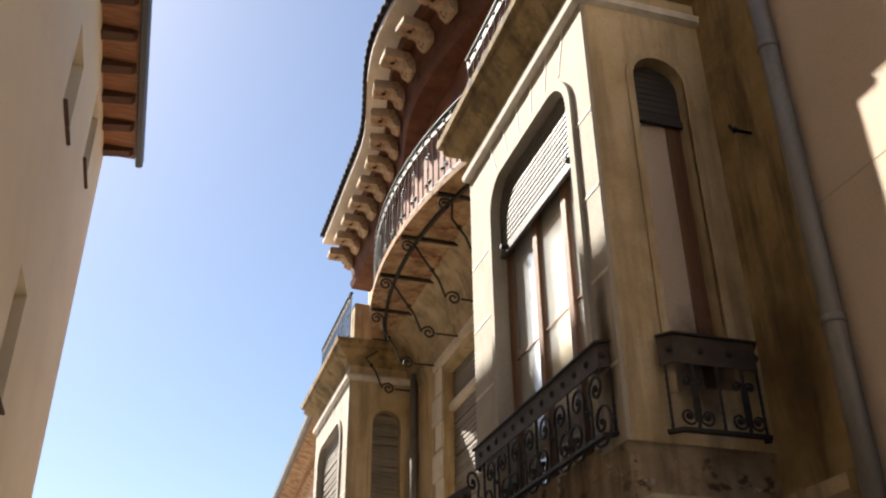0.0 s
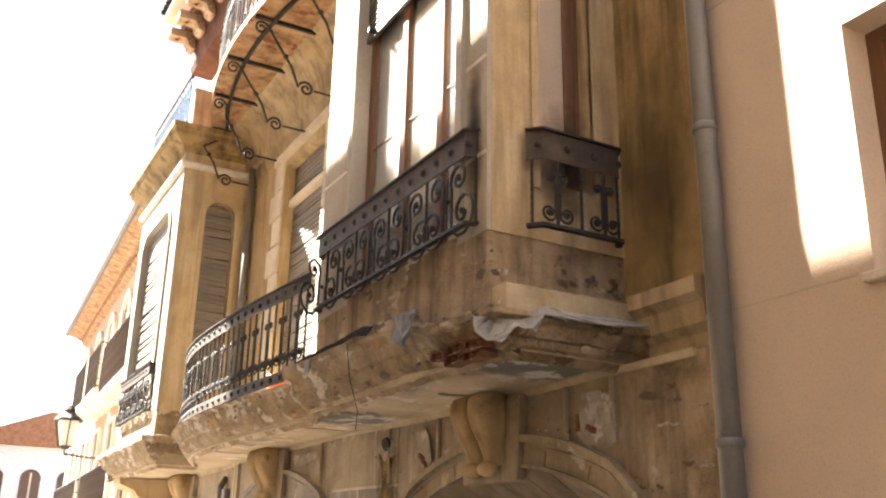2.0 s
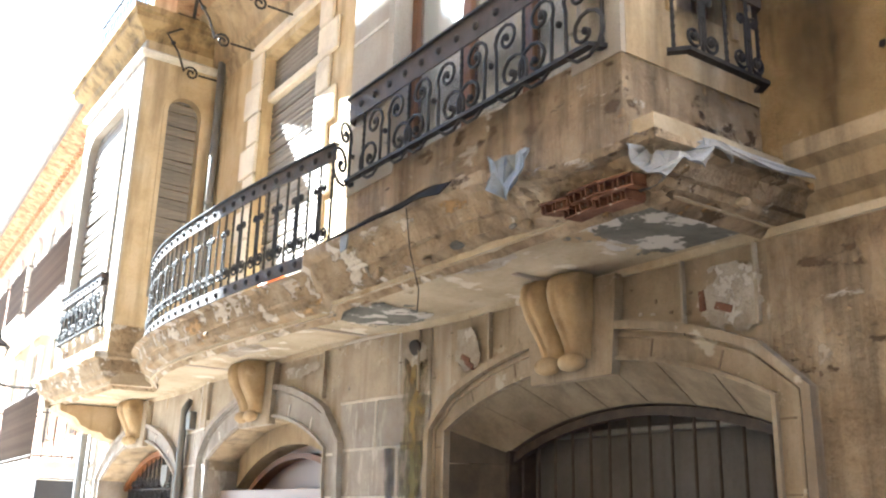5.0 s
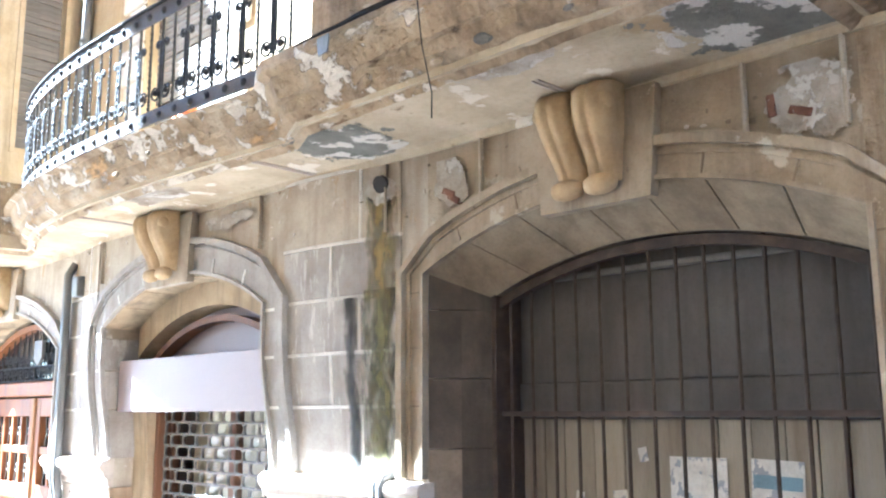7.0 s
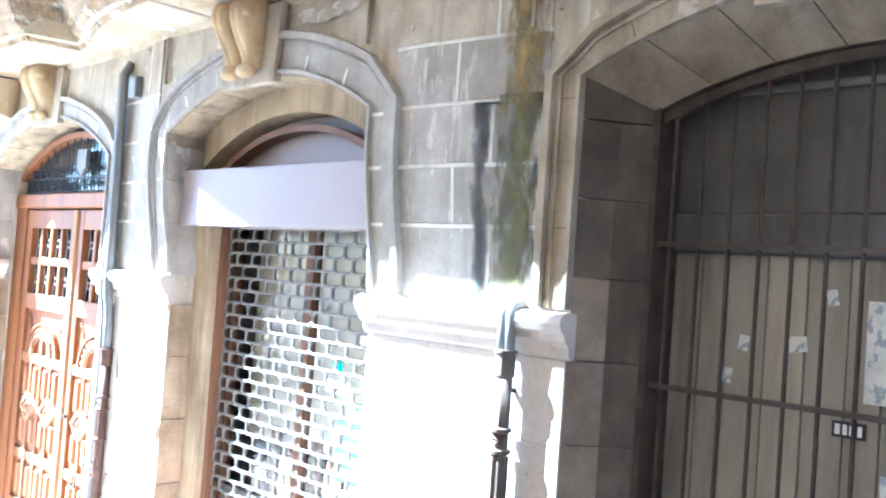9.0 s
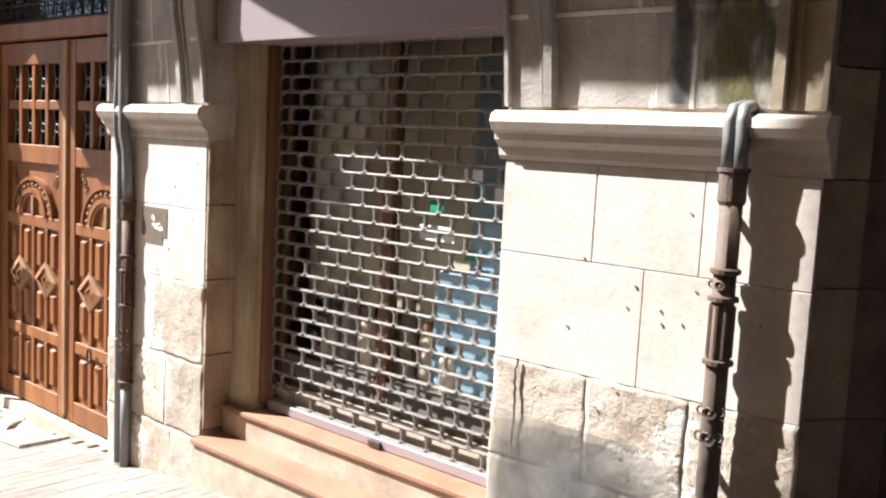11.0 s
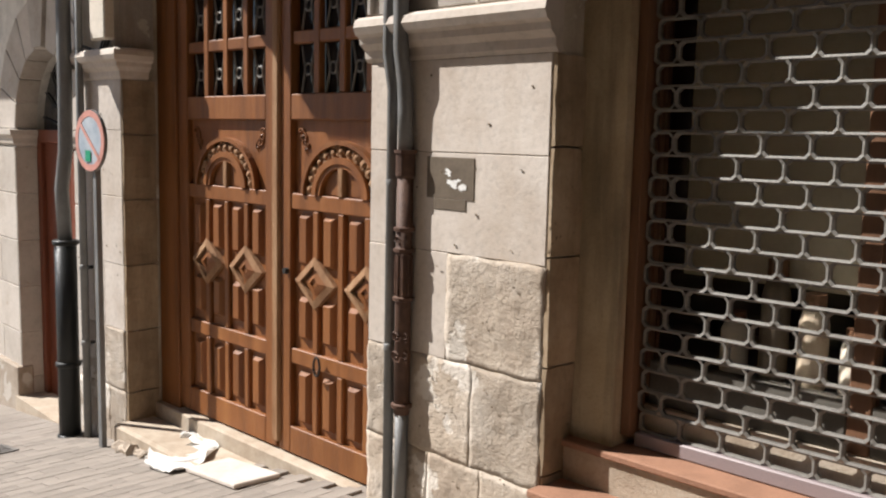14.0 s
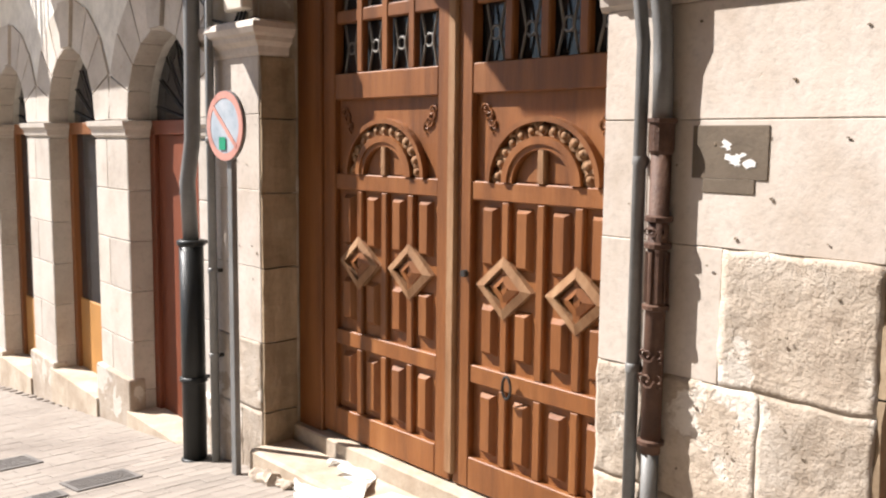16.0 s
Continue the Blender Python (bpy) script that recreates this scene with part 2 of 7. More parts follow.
M_PIPE_GREY = mat("rusting grey cast iron", (0.125, 0.105, 0.085), (0.19, 0.155, 0.12), (0.05, 0.043, 0.037), 7, 0.65, 0.05, 0.4, 70, streak=(0.13, 0.065, 0.035), streak_amount=0.5)
M_PIPE_BLACK = mat("black cast iron", (0.02, 0.021, 0.02), scale=6, rough=0.4, bump=0.3)
M_DOOR = mat("varnished oak", (0.212, 0.076, 0.018), (0.284, 0.117, 0.033), (0.112, 0.039, 0.010), 2.2, 0.5, bump=0.3, grain=40, stretch=(3, 3, 0.3), tone=0.12, spec=0.4)
M_DOOR_WORN = mat("worn oak", (0.285, 0.155, 0.075), (0.37, 0.235, 0.13), (0.18, 0.09, 0.038), 4, rough=0.75, bump=0.5, stretch=(3, 3, 0.4))
M_WIN_WOOD = mat("dark window wood", (0.17, 0.085, 0.045), scale=3, rough=0.55, bump=0.3, stretch=(4, 4, 0.4))
M_SLAT = mat("grey roller slat", (0.22, 0.195, 0.165), (0.29, 0.26, 0.22), (0.14, 0.12, 0.10), 4, 0.65, bump=0.2, tone=0.2, stretch=(1, 0.4, 3))
M_SLAT_GREY = mat("weathered grey slat", (0.125, 0.12, 0.108), (0.18, 0.17, 0.155), (0.07, 0.066, 0.06), 4, 0.6, bump=0.2, tone=0.2, stretch=(1, 0.4, 3))
M_SLAT_DARK = mat("dark slat", (0.055, 0.05, 0.045), scale=4, rough=0.6, bump=0.2, tone=0.2)
M_WHITE_BLIND = mat("white blind", (0.80, 0.80, 0.78), scale=2, rough=0.55, bump=0.05)
M_PANEL = mat("mauve grey sheet", (0.30, 0.245, 0.245), (0.33, 0.27, 0.27), (0.27, 0.22, 0.22), 0.8, 0.45, bump=0.05, grain=150)
M_GLASS = glass_mat("window glass", (0.85, 0.88, 0.9), 0.02, 0.85)
M_SHOPGLASS = glass_mat("thin shop glass", (0.96, 0.95, 0.92), 0.01, 1.0, 1.22)
M_DARKGLASS = glass_mat("dark glass", (0.03, 0.03, 0.032), 0.08, 0.0)
M_TILE = mat("terracotta tile", (0.36, 0.17, 0.09), (0.45, 0.25, 0.15), (0.22, 0.1, 0.055), 4, 0.9, bump=0.4, tone=0.25)
M_TILE_DARK = mat("dark weathered tile", (0.06, 0.05, 0.045), scale=5, rough=0.9, bump=0.5)
M_EAVE = mat("terracotta stucco", (0.36, 0.225, 0.125), (0.54, 0.41, 0.27), (0.11, 0.052, 0.026), 5, 0.9, bump=0.6, tone=0.15, patch=(0.20, 0.075, 0.04), patch_cut=0.60, patch_scale=7)
M_RED = mat("red render", (0.19, 0.072, 0.042), (0.25, 0.10, 0.06), (0.12, 0.045, 0.027), scale=3, bump=0.4)
M_PINK = mat("rose brick render", (0.40, 0.235, 0.165), (0.48, 0.3, 0.22), (0.31, 0.17, 0.12), 1.2, 0.92, bump=0.3)
M_CAST = mat("cast stone trim", (0.62, 0.56, 0.47), scale=2, bump=0.3)
M_TIMBER = mat("eave timber", (0.25, 0.11, 0.05), (0.36, 0.18, 0.09), (0.12, 0.05, 0.025), 3, 0.7, bump=0.3, stretch=(0.5, 4, 4))
M_GUTTER = mat("dark gutter", (0.05, 0.05, 0.055), scale=2, rough=0.45, bump=0.1)
M_PAVE = mat("street paving", (0.27, 0.235, 0.20), (0.33, 0.295, 0.255), (0.19, 0.16, 0.135), 1.3, 0.9, bump=0.4, tone=0.16)
M_BED = mat("sandy paving bed", (0.23, 0.20, 0.17), scale=2, bump=0.5)
M_STEP = mat("worn pale step", (0.43, 0.355, 0.27), (0.56, 0.49, 0.40), (0.29, 0.22, 0.155), 3, 0.85, bump=0.4)
M_STEP_RED = mat("terracotta tread", (0.30, 0.16, 0.10), scale=4, rough=0.8, bump=0.4)
M_BOARD = mat("grey green boards", (0.29, 0.262, 0.208), (0.37, 0.345, 0.285), (0.17, 0.135, 0.095), 1.6, 0.8, bump=0.3, stretch=(1, 3, 0.4), tone=0.3)
M_DARKBOARD = mat("dark dusty sheet", (0.092, 0.087, 0.078), (0.13, 0.124, 0.112), (0.055, 0.051, 0.045), 1.3, 0.8, bump=0.15, streak=(0.04, 0.037, 0.032), streak_amount=0.4)
M_PAPER = mat("torn paper", (0.62, 0.61, 0.58), scale=9, bump=0.2, patch=(0.30, 0.32, 0.36), patch_cut=0.55, patch_scale=16)
# darker copy of the shop wall, interior shade put into the colour
M_SHOPDARK = mat("shaded shop surface", (0.13, 0.118, 0.10), scale=1.2, bump=0.1)
M_MODILLION = mat("worn sandstone brackets", (0.46, 0.335, 0.215), (0.60, 0.48, 0.35), (0.17, 0.08, 0.04), 6, 0.9, bump=0.7, tone=0.15, patch=(0.24, 0.10, 0.055), patch_cut=0.58, patch_scale=8)
M_RAFTER = mat("dark stained rafter", (0.075, 0.035, 0.02), (0.11, 0.05, 0.03), (0.04, 0.018, 0.01), 3, 0.75, bump=0.3, stretch=(0.5, 4, 4))
M_SOFFIT_RED = mat("dark red soffit", (0.13, 0.055, 0.032), (0.2, 0.09, 0.055), (0.07, 0.028, 0.017), 4, 0.9, bump=0.4)
M_DARK = mat("dark interior", (0.035, 0.03, 0.027), scale=2, bump=0.1)
M_METALSHEET = mat("dented lead sheet", (0.33, 0.33, 0.32), (0.42, 0.42, 0.41), (0.2, 0.2, 0.195), scale=6, rough=0.6, metal=0.2, bump=0.4)
M_LEAD = mat("blue grey lead", (0.20, 0.225, 0.25), (0.30, 0.325, 0.35), (0.12, 0.135, 0.15), 7, 0.6, 0.15, bump=0.5)
M_BLUEPANEL = mat("blue panel", (0.18, 0.275, 0.35), scale=2, rough=0.6, bump=0.05)
M_SHOPWALL = mat("shop back wall", (0.46, 0.41, 0.30), (0.51, 0.46, 0.35), (0.39, 0.34, 0.245), 1.2, bump=0.1)
M_SIGN_RED = mat("faded red paint", (0.55, 0.27, 0.22), scale=8, rough=0.5, bump=0.1)
M_SIGN_BLUE = mat("faded blue paint", (0.38, 0.43, 0.48), (0.5, 0.53, 0.56), (0.26, 0.32, 0.38), scale=8, rough=0.5, bump=0.1)
M_WHITEP = mat("white paint", (0.78, 0.77, 0.74), scale=6, rough=0.6, bump=0.1)
M_GREEN = mat("green sticker", (0.02, 0.26, 0.14), scale=6, rough=0.5, bump=0.05)
M_BLACKP = mat("black sticker", (0.02, 0.02, 0.022), scale=6, rough=0.5, bump=0.05)
M_PLAQUE = mat("tarnished plaque", (0.15, 0.118, 0.085), scale=5, rough=0.6, metal=0.1, bump=0.2)
M_LAMPGLASS = mat("milky lantern glass", (0.75, 0.72, 0.66), scale=3, rough=0.3, bump=0.05)
M_GRATE = mat("dull steel grate", (0.16, 0.15, 0.14), scale=6, rough=0.6, metal=0.4, bump=0.3)


# ---------------------------------------------------------------- building helpers
def box(bm, x0, x1, y0, y1, z0, z1, bev=0.0):
    vs = [bm.verts.new((x, y, z)) for x in (x0, x1) for y in (y0, y1) for z in (z0, z1)]
    fs = [bm.faces.new([vs[i] for i in q]) for q in ((0, 1, 3, 2), (4, 6, 7, 5), (0, 4, 5, 1), (2, 3, 7, 6), (0, 2, 6, 4), (1, 5, 7, 3))]
    if bev:
        es = list({e for f in fs for e in f.edges})
        bmesh.ops.bevel(bm, geom=es, offset=bev, segments=1, affect="EDGES")
    return bm


def prism(bm, pts, axis, a, b):
    """A closed outline, pushed along an axis from a to b. Outline in the other two axes, in their order."""
    k = "xyz".index(axis)

    def put(p, c):
        q = list(p)
        q.insert(k, c)
        return bm.verts.new(q)
    lo, hi = [put(p, a) for p in pts], [put(p, b) for p in pts]
    bm.faces.new(lo[::-1])
    bm.faces.new(hi)
    for i in range(len(pts)):
        j = (i + 1) % len(pts)
        bm.faces.new((lo[i], lo[j], hi[j], hi[i]))
    return bm


def sweep(bm, path, prof, closed_prof=True):
    """A profile of (out, z) carried along a plan path of (x, y); out is to the left of the way."""
    n = len(path)
    rings = []
    for i, p in enumerate(path):
        a = Vector(path[max(0, i - 1)])
        c = Vector(path[min(n - 1, i + 1)])
        p = Vector(p)
        d1 = (p - a).normalized() if i else (c - p).normalized()
        d2 = (c - p).normalized() if i < n - 1 else d1
        n1, n2 = Vector((-d1.y, d1.x)), Vector((-d2.y, d2.x))
        m = (n1 + n2).normalized()
        k = 1 / max(0.3, m.dot(n1))
        rings.append([bm.verts.new((p.x + m.x * o * k, p.y + m.y * o * k, z)) for o, z in prof])
    m = len(prof)
    for r, s in zip(rings, rings[1:]):
        for j in range(m if closed_prof else m - 1):
            q = (j + 1) % m
            bm.faces.new((r[j], r[q], s[q], s[j]))
    if closed_prof:
        bm.faces.new(rings[0][::-1])
        bm.faces.new(rings[-1])
    return bm


def tube(bm, pts, r, n=6, caps=True):
    pts = [Vector(p) for p in pts]
    rs = r if isinstance(r, (list, tuple)) else [r] * len(pts)
    rings, up = [], None
    for i, p in enumerate(pts):
        d = (pts[min(i + 1, len(pts) - 1)] - pts[max(i - 1, 0)]).normalized()
        if up is None:
            up = d.orthogonal().normalized()
        up = (up - d * up.dot(d)).normalized()
        w = d.cross(up)
        rings.append([bm.verts.new(p + (up * math.cos(t) + w * math.sin(t)) * rs[i]) for t in [2 * math.pi * k / n for k in range(n)]])
    for a, b in zip(rings, rings[1:]):
        for k in range(n):
            bm.faces.new((a[k], a[(k + 1) % n], b[(k + 1) % n], b[k]))
    if caps:
        bm.faces.new(rings[0][::-1])
        bm.faces.new(rings[-1])
    return bm


def ball(bm, c, r, u=8, v=5):
    bmesh.ops.create_uvsphere(bm, u_segments=u, v_segments=v, radius=r, matrix=Matrix.Translation(c))
    return bm


def bm_():
    return bmesh.new()


def link(name, bm, material, smooth=False):
    bmesh.ops.recalc_face_normals(bm, faces=bm.faces)
    me = bpy.data.meshes.new(name)
    bm.to_mesh(me)
    bm.free()
    me.materials.append(material)
    if smooth:
        for p in me.polygons:
            p.use_smooth = True
    return new(name, me)


def part(name, bm, material, parent, label="", smooth=False):
    ob = link(name, bm, material, smooth)
    ob.parent = parent
    if parent in BASES:
        ob.matrix_parent_inverse = Matrix.Translation(-BASES[parent])
    if label:
        ob["label"] = label
    return ob


BASES = {}


def piece(name, mesh, parent, m, label=""):
    """One more part on a mesh that alike parts share, at the pose m in the world."""
    ob = new(name, mesh)
    ob.parent = parent
    if parent in BASES:
        ob.matrix_parent_inverse = Matrix.Translation(-BASES[parent])
    ob.matrix_basis = m
    if label:
        ob["label"] = label
    return ob


def mesh_of(name, bm, material, smooth=False):
    bmesh.ops.recalc_face_normals(bm, faces=bm.faces)
    me = bpy.data.meshes.new(name)
    bm.to_mesh(me)
    bm.free()
    me.materials.append(material)
    if smooth:
        for p in me.polygons:
            p.use_smooth = True
    return me


def thing(name, label, category, at=(0, 0, 0), group="", kind=""):
    ob = new(name)
    ob.empty_display_size = 0.1
    ob.location = at
    BASES[ob] = Vector(at)
    return tagged(ob, label, category, group, kind)


def gz(y):
    """Height of the street at y: it falls away ahead, and less steeply further on."""
    if y >= 10:
        return -1.93 - 0.127 * (y - 10) if y < 30 else -4.47 - 0.02 * (y - 30)
    d = 10 - y
    return -1.93 + 0.127 * d + 0.0042 * d * d if d < 14 else -1.93 + 1.778 + 0.823 + 0.16 * (d - 14)


# ---------------------------------------------------------------- ground
bm = bm_()
ys = [-400, -120, -40, -15] + [y * 1.0 for y in range(-10, 41)] + [60, 120, 400, 3000]
xs = [-3000, -300, -40, -8, 0, 3.1, 8, 40, 300, 3000]
grid = [[bm.verts.new((x, y, gz(y) - 0.02)) for x in xs] for y in ys]
for a, b in zip(grid, grid[1:]):
    for i in range(len(xs) - 1):
        bm.faces.new((a[i], a[i + 1], b[i + 1], b[i]))
ground = tagged(link("ground", bm, M_BED), "sloping sandy bed of the paved street", "ground", kind="structure")

# ---------------------------------------------------------------- the townhouse
FX = 3.235          # face of the ground floor
UX = 3.36           # face of the upper floors
Y0, Y1 = 3.58, 15.16
house = thing("townhouse", "old ochre and grey stone townhouse with decaying bay windows", "building", (0, 0, 0))


def arch_pts(y0, y1, z_spring, rise, n=18):
    """A segmental arch from (y0, z) to (y1, z)."""
    c, h = (y0 + y1) / 2, (y1 - y0) / 2
    r = (h * h + rise * rise) / (2 * rise)
    half = math.asin(min(1, h / r)) if rise <= h else math.pi - math.asin(h / r)
    return [(c + r * math.sin(-half + 2 * half * i / n), z_spring + rise - r + r * math.cos(-half + 2 * half * i / n)) for i in range(n + 1)]


def ragged(m, axes, centre, halves, seed, soft=0.0):
    """Lets the stone below show through m outside a ragged oval."""
    nt = m.node_tree
    b = nt.nodes["Principled BSDF"]
    tc = nt.nodes.new("ShaderNodeTexCoord").outputs["Object"]
    mp = nt.nodes.new("ShaderNodeMapping")
    mp.vector_type = "TEXTURE"
    loc, sc = [0, 0, 0], [1e4, 1e4, 1e4]
    for ax, c, h in zip(axes, centre, halves):
        loc["xyz".index(ax)], sc["xyz".index(ax)] = c, h
    mp.inputs["Location"].default_value, mp.inputs["Scale"].default_value = loc, sc
    nt.links.new(tc, mp.inputs[0])
    ln = nt.nodes.new("ShaderNodeVectorMath")
    ln.operation = "LENGTH"
    nt.links.new(mp.outputs[0], ln.inputs[0])
    off = nt.nodes.new("ShaderNodeVectorMath")
    off.operation = "ADD"
    off.inputs[1].default_value = (seed * 3.1, seed * 1.7, seed)
    nt.links.new(tc, off.inputs[0])
    n = noise_tex(nt, off.outputs[0], 6.5, 9, 0.65)
    add = nt.nodes.new("ShaderNodeMath")
    add.operation = "MULTIPLY_ADD"
    nt.links.new(n, add.inputs[0])
    add.inputs[1].default_value = 1.6
    nt.links.new(ln.outputs["Value"], add.inputs[2])
    if soft:
        fade = ramp(nt, add.outputs[0], [(0.25, (soft,) * 3), (1.0, (0, 0, 0))])
        add.inputs[1].default_value = 0.9
        half = nt.nodes.new("ShaderNodeMath")
        half.operation = "MULTIPLY"
        half.inputs[1].default_value = 0.68
        nt.links.new(add.outputs[0], half.inputs[0])
        nt.links.new(half.outputs[0], fade.node.inputs[0])
        nt.links.new(fade, b.inputs["Alpha"])
        return m
    gate = nt.nodes.new("ShaderNodeMath")
    gate.operation = "LESS_THAN"
    gate.inputs[1].default_value = 1.45
    nt.links.new(add.outputs[0], gate.inputs[0])
    nt.links.new(gate.outputs[0], b.inputs["Alpha"])
    return m


def stain_mat(name, col, yc, half, strength=1.0, scale=9.0):
    """Damp and growth on stone: see-through at ragged edges."""
    m = mat(name, col, tuple(c * 1.7 for c in col), tuple(c * 0.5 for c in col), 7, 0.95, bump=0.5)
    nt = m.node_tree
    b = nt.nodes["Principled BSDF"]
    tc = nt.nodes.new("ShaderNodeTexCoord").outputs["Object"]
    sep = nt.nodes.new("ShaderNodeSeparateXYZ")
    nt.links.new(tc, sep.inputs[0])

    def math_(op, a, b_):
        n = nt.nodes.new("ShaderNodeMath")
        n.operation = op
        for i, v in enumerate((a, b_)):
            if hasattr(v, "links"):
                nt.links.new(v, n.inputs[i])
            else:
                n.inputs[i].default_value = v
        return n.outputs[0]
    side = math_("DIVIDE", math_("ABSOLUTE", math_("SUBTRACT", sep.outputs[1], yc), 0), half)
    fac = math_("ADD", math_("MULTIPLY", noise_tex(nt, stretched(nt, tc, (1, 1, 0.35)), scale, 8, 0.7), 1.5), math_("SUBTRACT", -0.08, math_("MULTIPLY", side, 0.75)))
    r = ramp(nt, fac, [(0.30, (0, 0, 0)), (0.75, (strength,) * 3)])
    nt.links.new(r, b.inputs["Alpha"])
    return m


# openings of the ground floor: y0, y1, spring, rise
A1 = (4.27, 6.69, 1.60, 0.28)
A2 = (8.13, 10.5, 1.55, 0.31)
A3 = (11.68, 14.49, 1.44, 0.42)
BASE = -4.2
UNDER = 2.335        # underside of the balcony
WX1 = 3.75
wall_low = None
for ya, yb in ((A1[1], A2[0]), (Y0, A1[0]), (A2[1], A3[0]), (A3[1], Y1)):
    w = part("ground_floor_pier", prism(bm_(), [(ya, BASE), (yb, BASE), (yb, UNDER), (ya, UNDER)], "x", FX, WX1), M_DAMP if yb == A1[0] else M_ASHLAR, house, "grey sandstone ashlar, stained")
    wall_low = wall_low or w
for o in (A1, A2, A3):
    # first arch gets the ashlar copy darkened in colour for the balcony's shade
    part("arch_wall", prism(bm_(), arch_pts(*o) + [(o[1], UNDER), (o[0], UNDER)], "x", FX, WX1), M_ASHLAR_DARK if o is A1 else M_ASHLAR, house, "grey sandstone ashlar, stained")

# upper wall, with a tall window over the balcony
MW = (9.2, 10.55, 5.9)
bm = bm_()
ZT = 9.3
part("upper_wall", prism(bm_(), [(Y0, UNDER), (4.4, UNDER), (4.4, ZT), (Y0, ZT)], "x", UX, UX + 0.5), M_GRIME, house, "grimy ochre strip of wall beside the bay")
prism(bm, [(4.4, UNDER), (MW[0], UNDER), (MW[0], ZT), (4.4, ZT)], "x", UX, UX + 0.5)
prism(bm, [(MW[1], UNDER), (Y1, UNDER), (Y1, ZT), (MW[1], ZT)], "x", UX, UX + 0.5)
prism(bm, [(MW[0], MW[2]), (MW[1], MW[2]), (MW[1], ZT), (MW[0], ZT)], "x", UX, UX + 0.5)
prism(bm, [(MW[0], UNDER), (MW[1], UNDER), (MW[1], 2.75), (MW[0], 2.75)], "x", UX, UX + 0.5)
part("upper_wall", bm, M_OCHRE, house, "ochre rendered upper wall")
# behind the wall: floors and a back, so that no daylight leaks in
bm = bm_()
box(bm, 4.6, 9.0, Y0 + 0.02, Y1 - 0.02, BASE, 9.2)
part("inner_core", bm, M_DARK, house)
for ya in (Y0, Y1 - 0.2):
    part("side_wall", box(bm_(), WX1, 4.6, ya, ya + 0.2, BASE, 9.2), M_OCHRE, house)
for ya in (6.9, 11.0):
    bm = bm_()
    box(bm, WX1, 4.6, ya, ya + 0.25, BASE, 9.2)
    part("partition", bm, M_SHOPWALL, house)
bm = bm_()
box(bm, WX1, 4.6, Y0 + 0.2, Y1 - 0.2, 2.32, 2.5)
part("inner_floor", bm, M_SHOPWALL, house)


# ---- bays
BX = 2.42


def bay(y0, y1, label, win_open):
    w = y1 - y0
    b = part("bay_window", box(bm_(), BX + 0.006, UX, y0 + 0.006, y1 - 0.006, 2.52, 3.055), M_DAMP if y0 < 8 else M_DECAY, house, label)
    fw = (y0 + 0.31, y1 - 0.56, 5.25, 0.5) if win_open else (y0 + 0.42, y1 - 0.42, 5.25, 0.5)
    z0, zt = 3.0, 6.62
    T = 0.2
    # front
    bm = bm_()
    prism(bm, [(y0, z0), (fw[0], z0), (fw[0], zt), (y0, zt)], "x", BX, BX + 0.1)
    prism(bm, [(fw[1], z0), (y1, z0), (y1, zt), (fw[1], zt)], "x", BX, BX + 0.1)
    top = round_top(fw[0], fw[1], 5.78, 0.28)
    prism(bm, top + [(fw[1], zt), (fw[0], zt)], "x", BX, BX + T)
    part("front_wall", bm, M_BAYSTONE, b, "grey-beige stone front with pale joints")
    # pale joint lines of the stone front, slightly proud
    for zz in (3.45, 4.05, 4.65, 5.25):
        part("joint_line", box(bm_(), BX - 0.004, BX + 0.01, y0 + 0.01, fw[0] - 0.08, zz, zz + 0.022), M_JOINT, b)
        part("joint_line", box(bm_(), BX - 0.004, BX + 0.01, fw[1] + 0.08, y1 - 0.01, zz, zz + 0.022), M_JOINT, b)
    for k in range(6):
        yy = fw[0] + 0.12 + k * (fw[1] - fw[0] - 0.24) / 5
        lean = (k - 2.5) * 0.05
        part("joint_line", prism(bm_(), [(yy - 0.011, 5.86), (yy + 0.011, 5.86), (yy + lean + 0.011, 6.2), (yy + lean - 0.011, 6.2)], "x", BX - 0.004, BX + 0.01), M_JOINT, b)
    # raised surround that follows the opening
    bm = bm_()
    edge = [(fw[0], z0 + 0.2)] + round_top(fw[0], fw[1], 5.78, 0.28) + [(fw[1], z0 + 0.2)]
    cy = (fw[0] + fw[1]) / 2
    strip(bm, edge, cy, 0.07, BX - 0.03, BX + 0.002)
    part("window_surround", bm, M_BAYSTONE, b)
    # sides, each with a narrow window
    for side, ya, yb in ((0, y0 - 0.003, y0 + T), (1, y1 - T, y1 + 0.003)):
        bm = bm_()
        s0, s1 = BX + 0.34, UX - 0.2
        prism(bm, [(BX + 0.03, z0), (s0, z0), (s0, zt), (BX + 0.03, zt)], "y", ya, yb)
        prism(bm, [(s1, z0), (UX, z0), (UX, zt), (s1, zt)], "y", ya, yb)
        prism(bm, round_top(s0, s1, 5.8, 0.2) + [(s1, zt), (s0, zt)], "y", ya, yb)
        prism(bm, [(s0, z0), (s1, z0), (s1, 3.35), (s0, 3.35)], "y", ya, yb)
        part("bay_side", bm, M_OCHRE, b, "ochre rendered flank")
        bm = bm_()
        yp = ya if side == 0 else yb
        e2 = [(s0, 3.3)] + round_top(s0, s1, 5.8, 0.2) + [(s1, 3.3)]
        strip_y(bm, e2, (s0 + s1) / 2, 0.05, yp - 0.02, yp + 0.02)
        part("side_surround", bm, M_OCHRE, b)
    # cornice: string, frieze and projecting crown
    path = [(UX, y0), (BX, y0), (BX, y1), (UX, y1)]
    bm = sweep(bm_(), path, [(0, 6.20), (0.05, 6.22), (0.06, 6.27), (0.03, 6.30), (0, 6.30)])
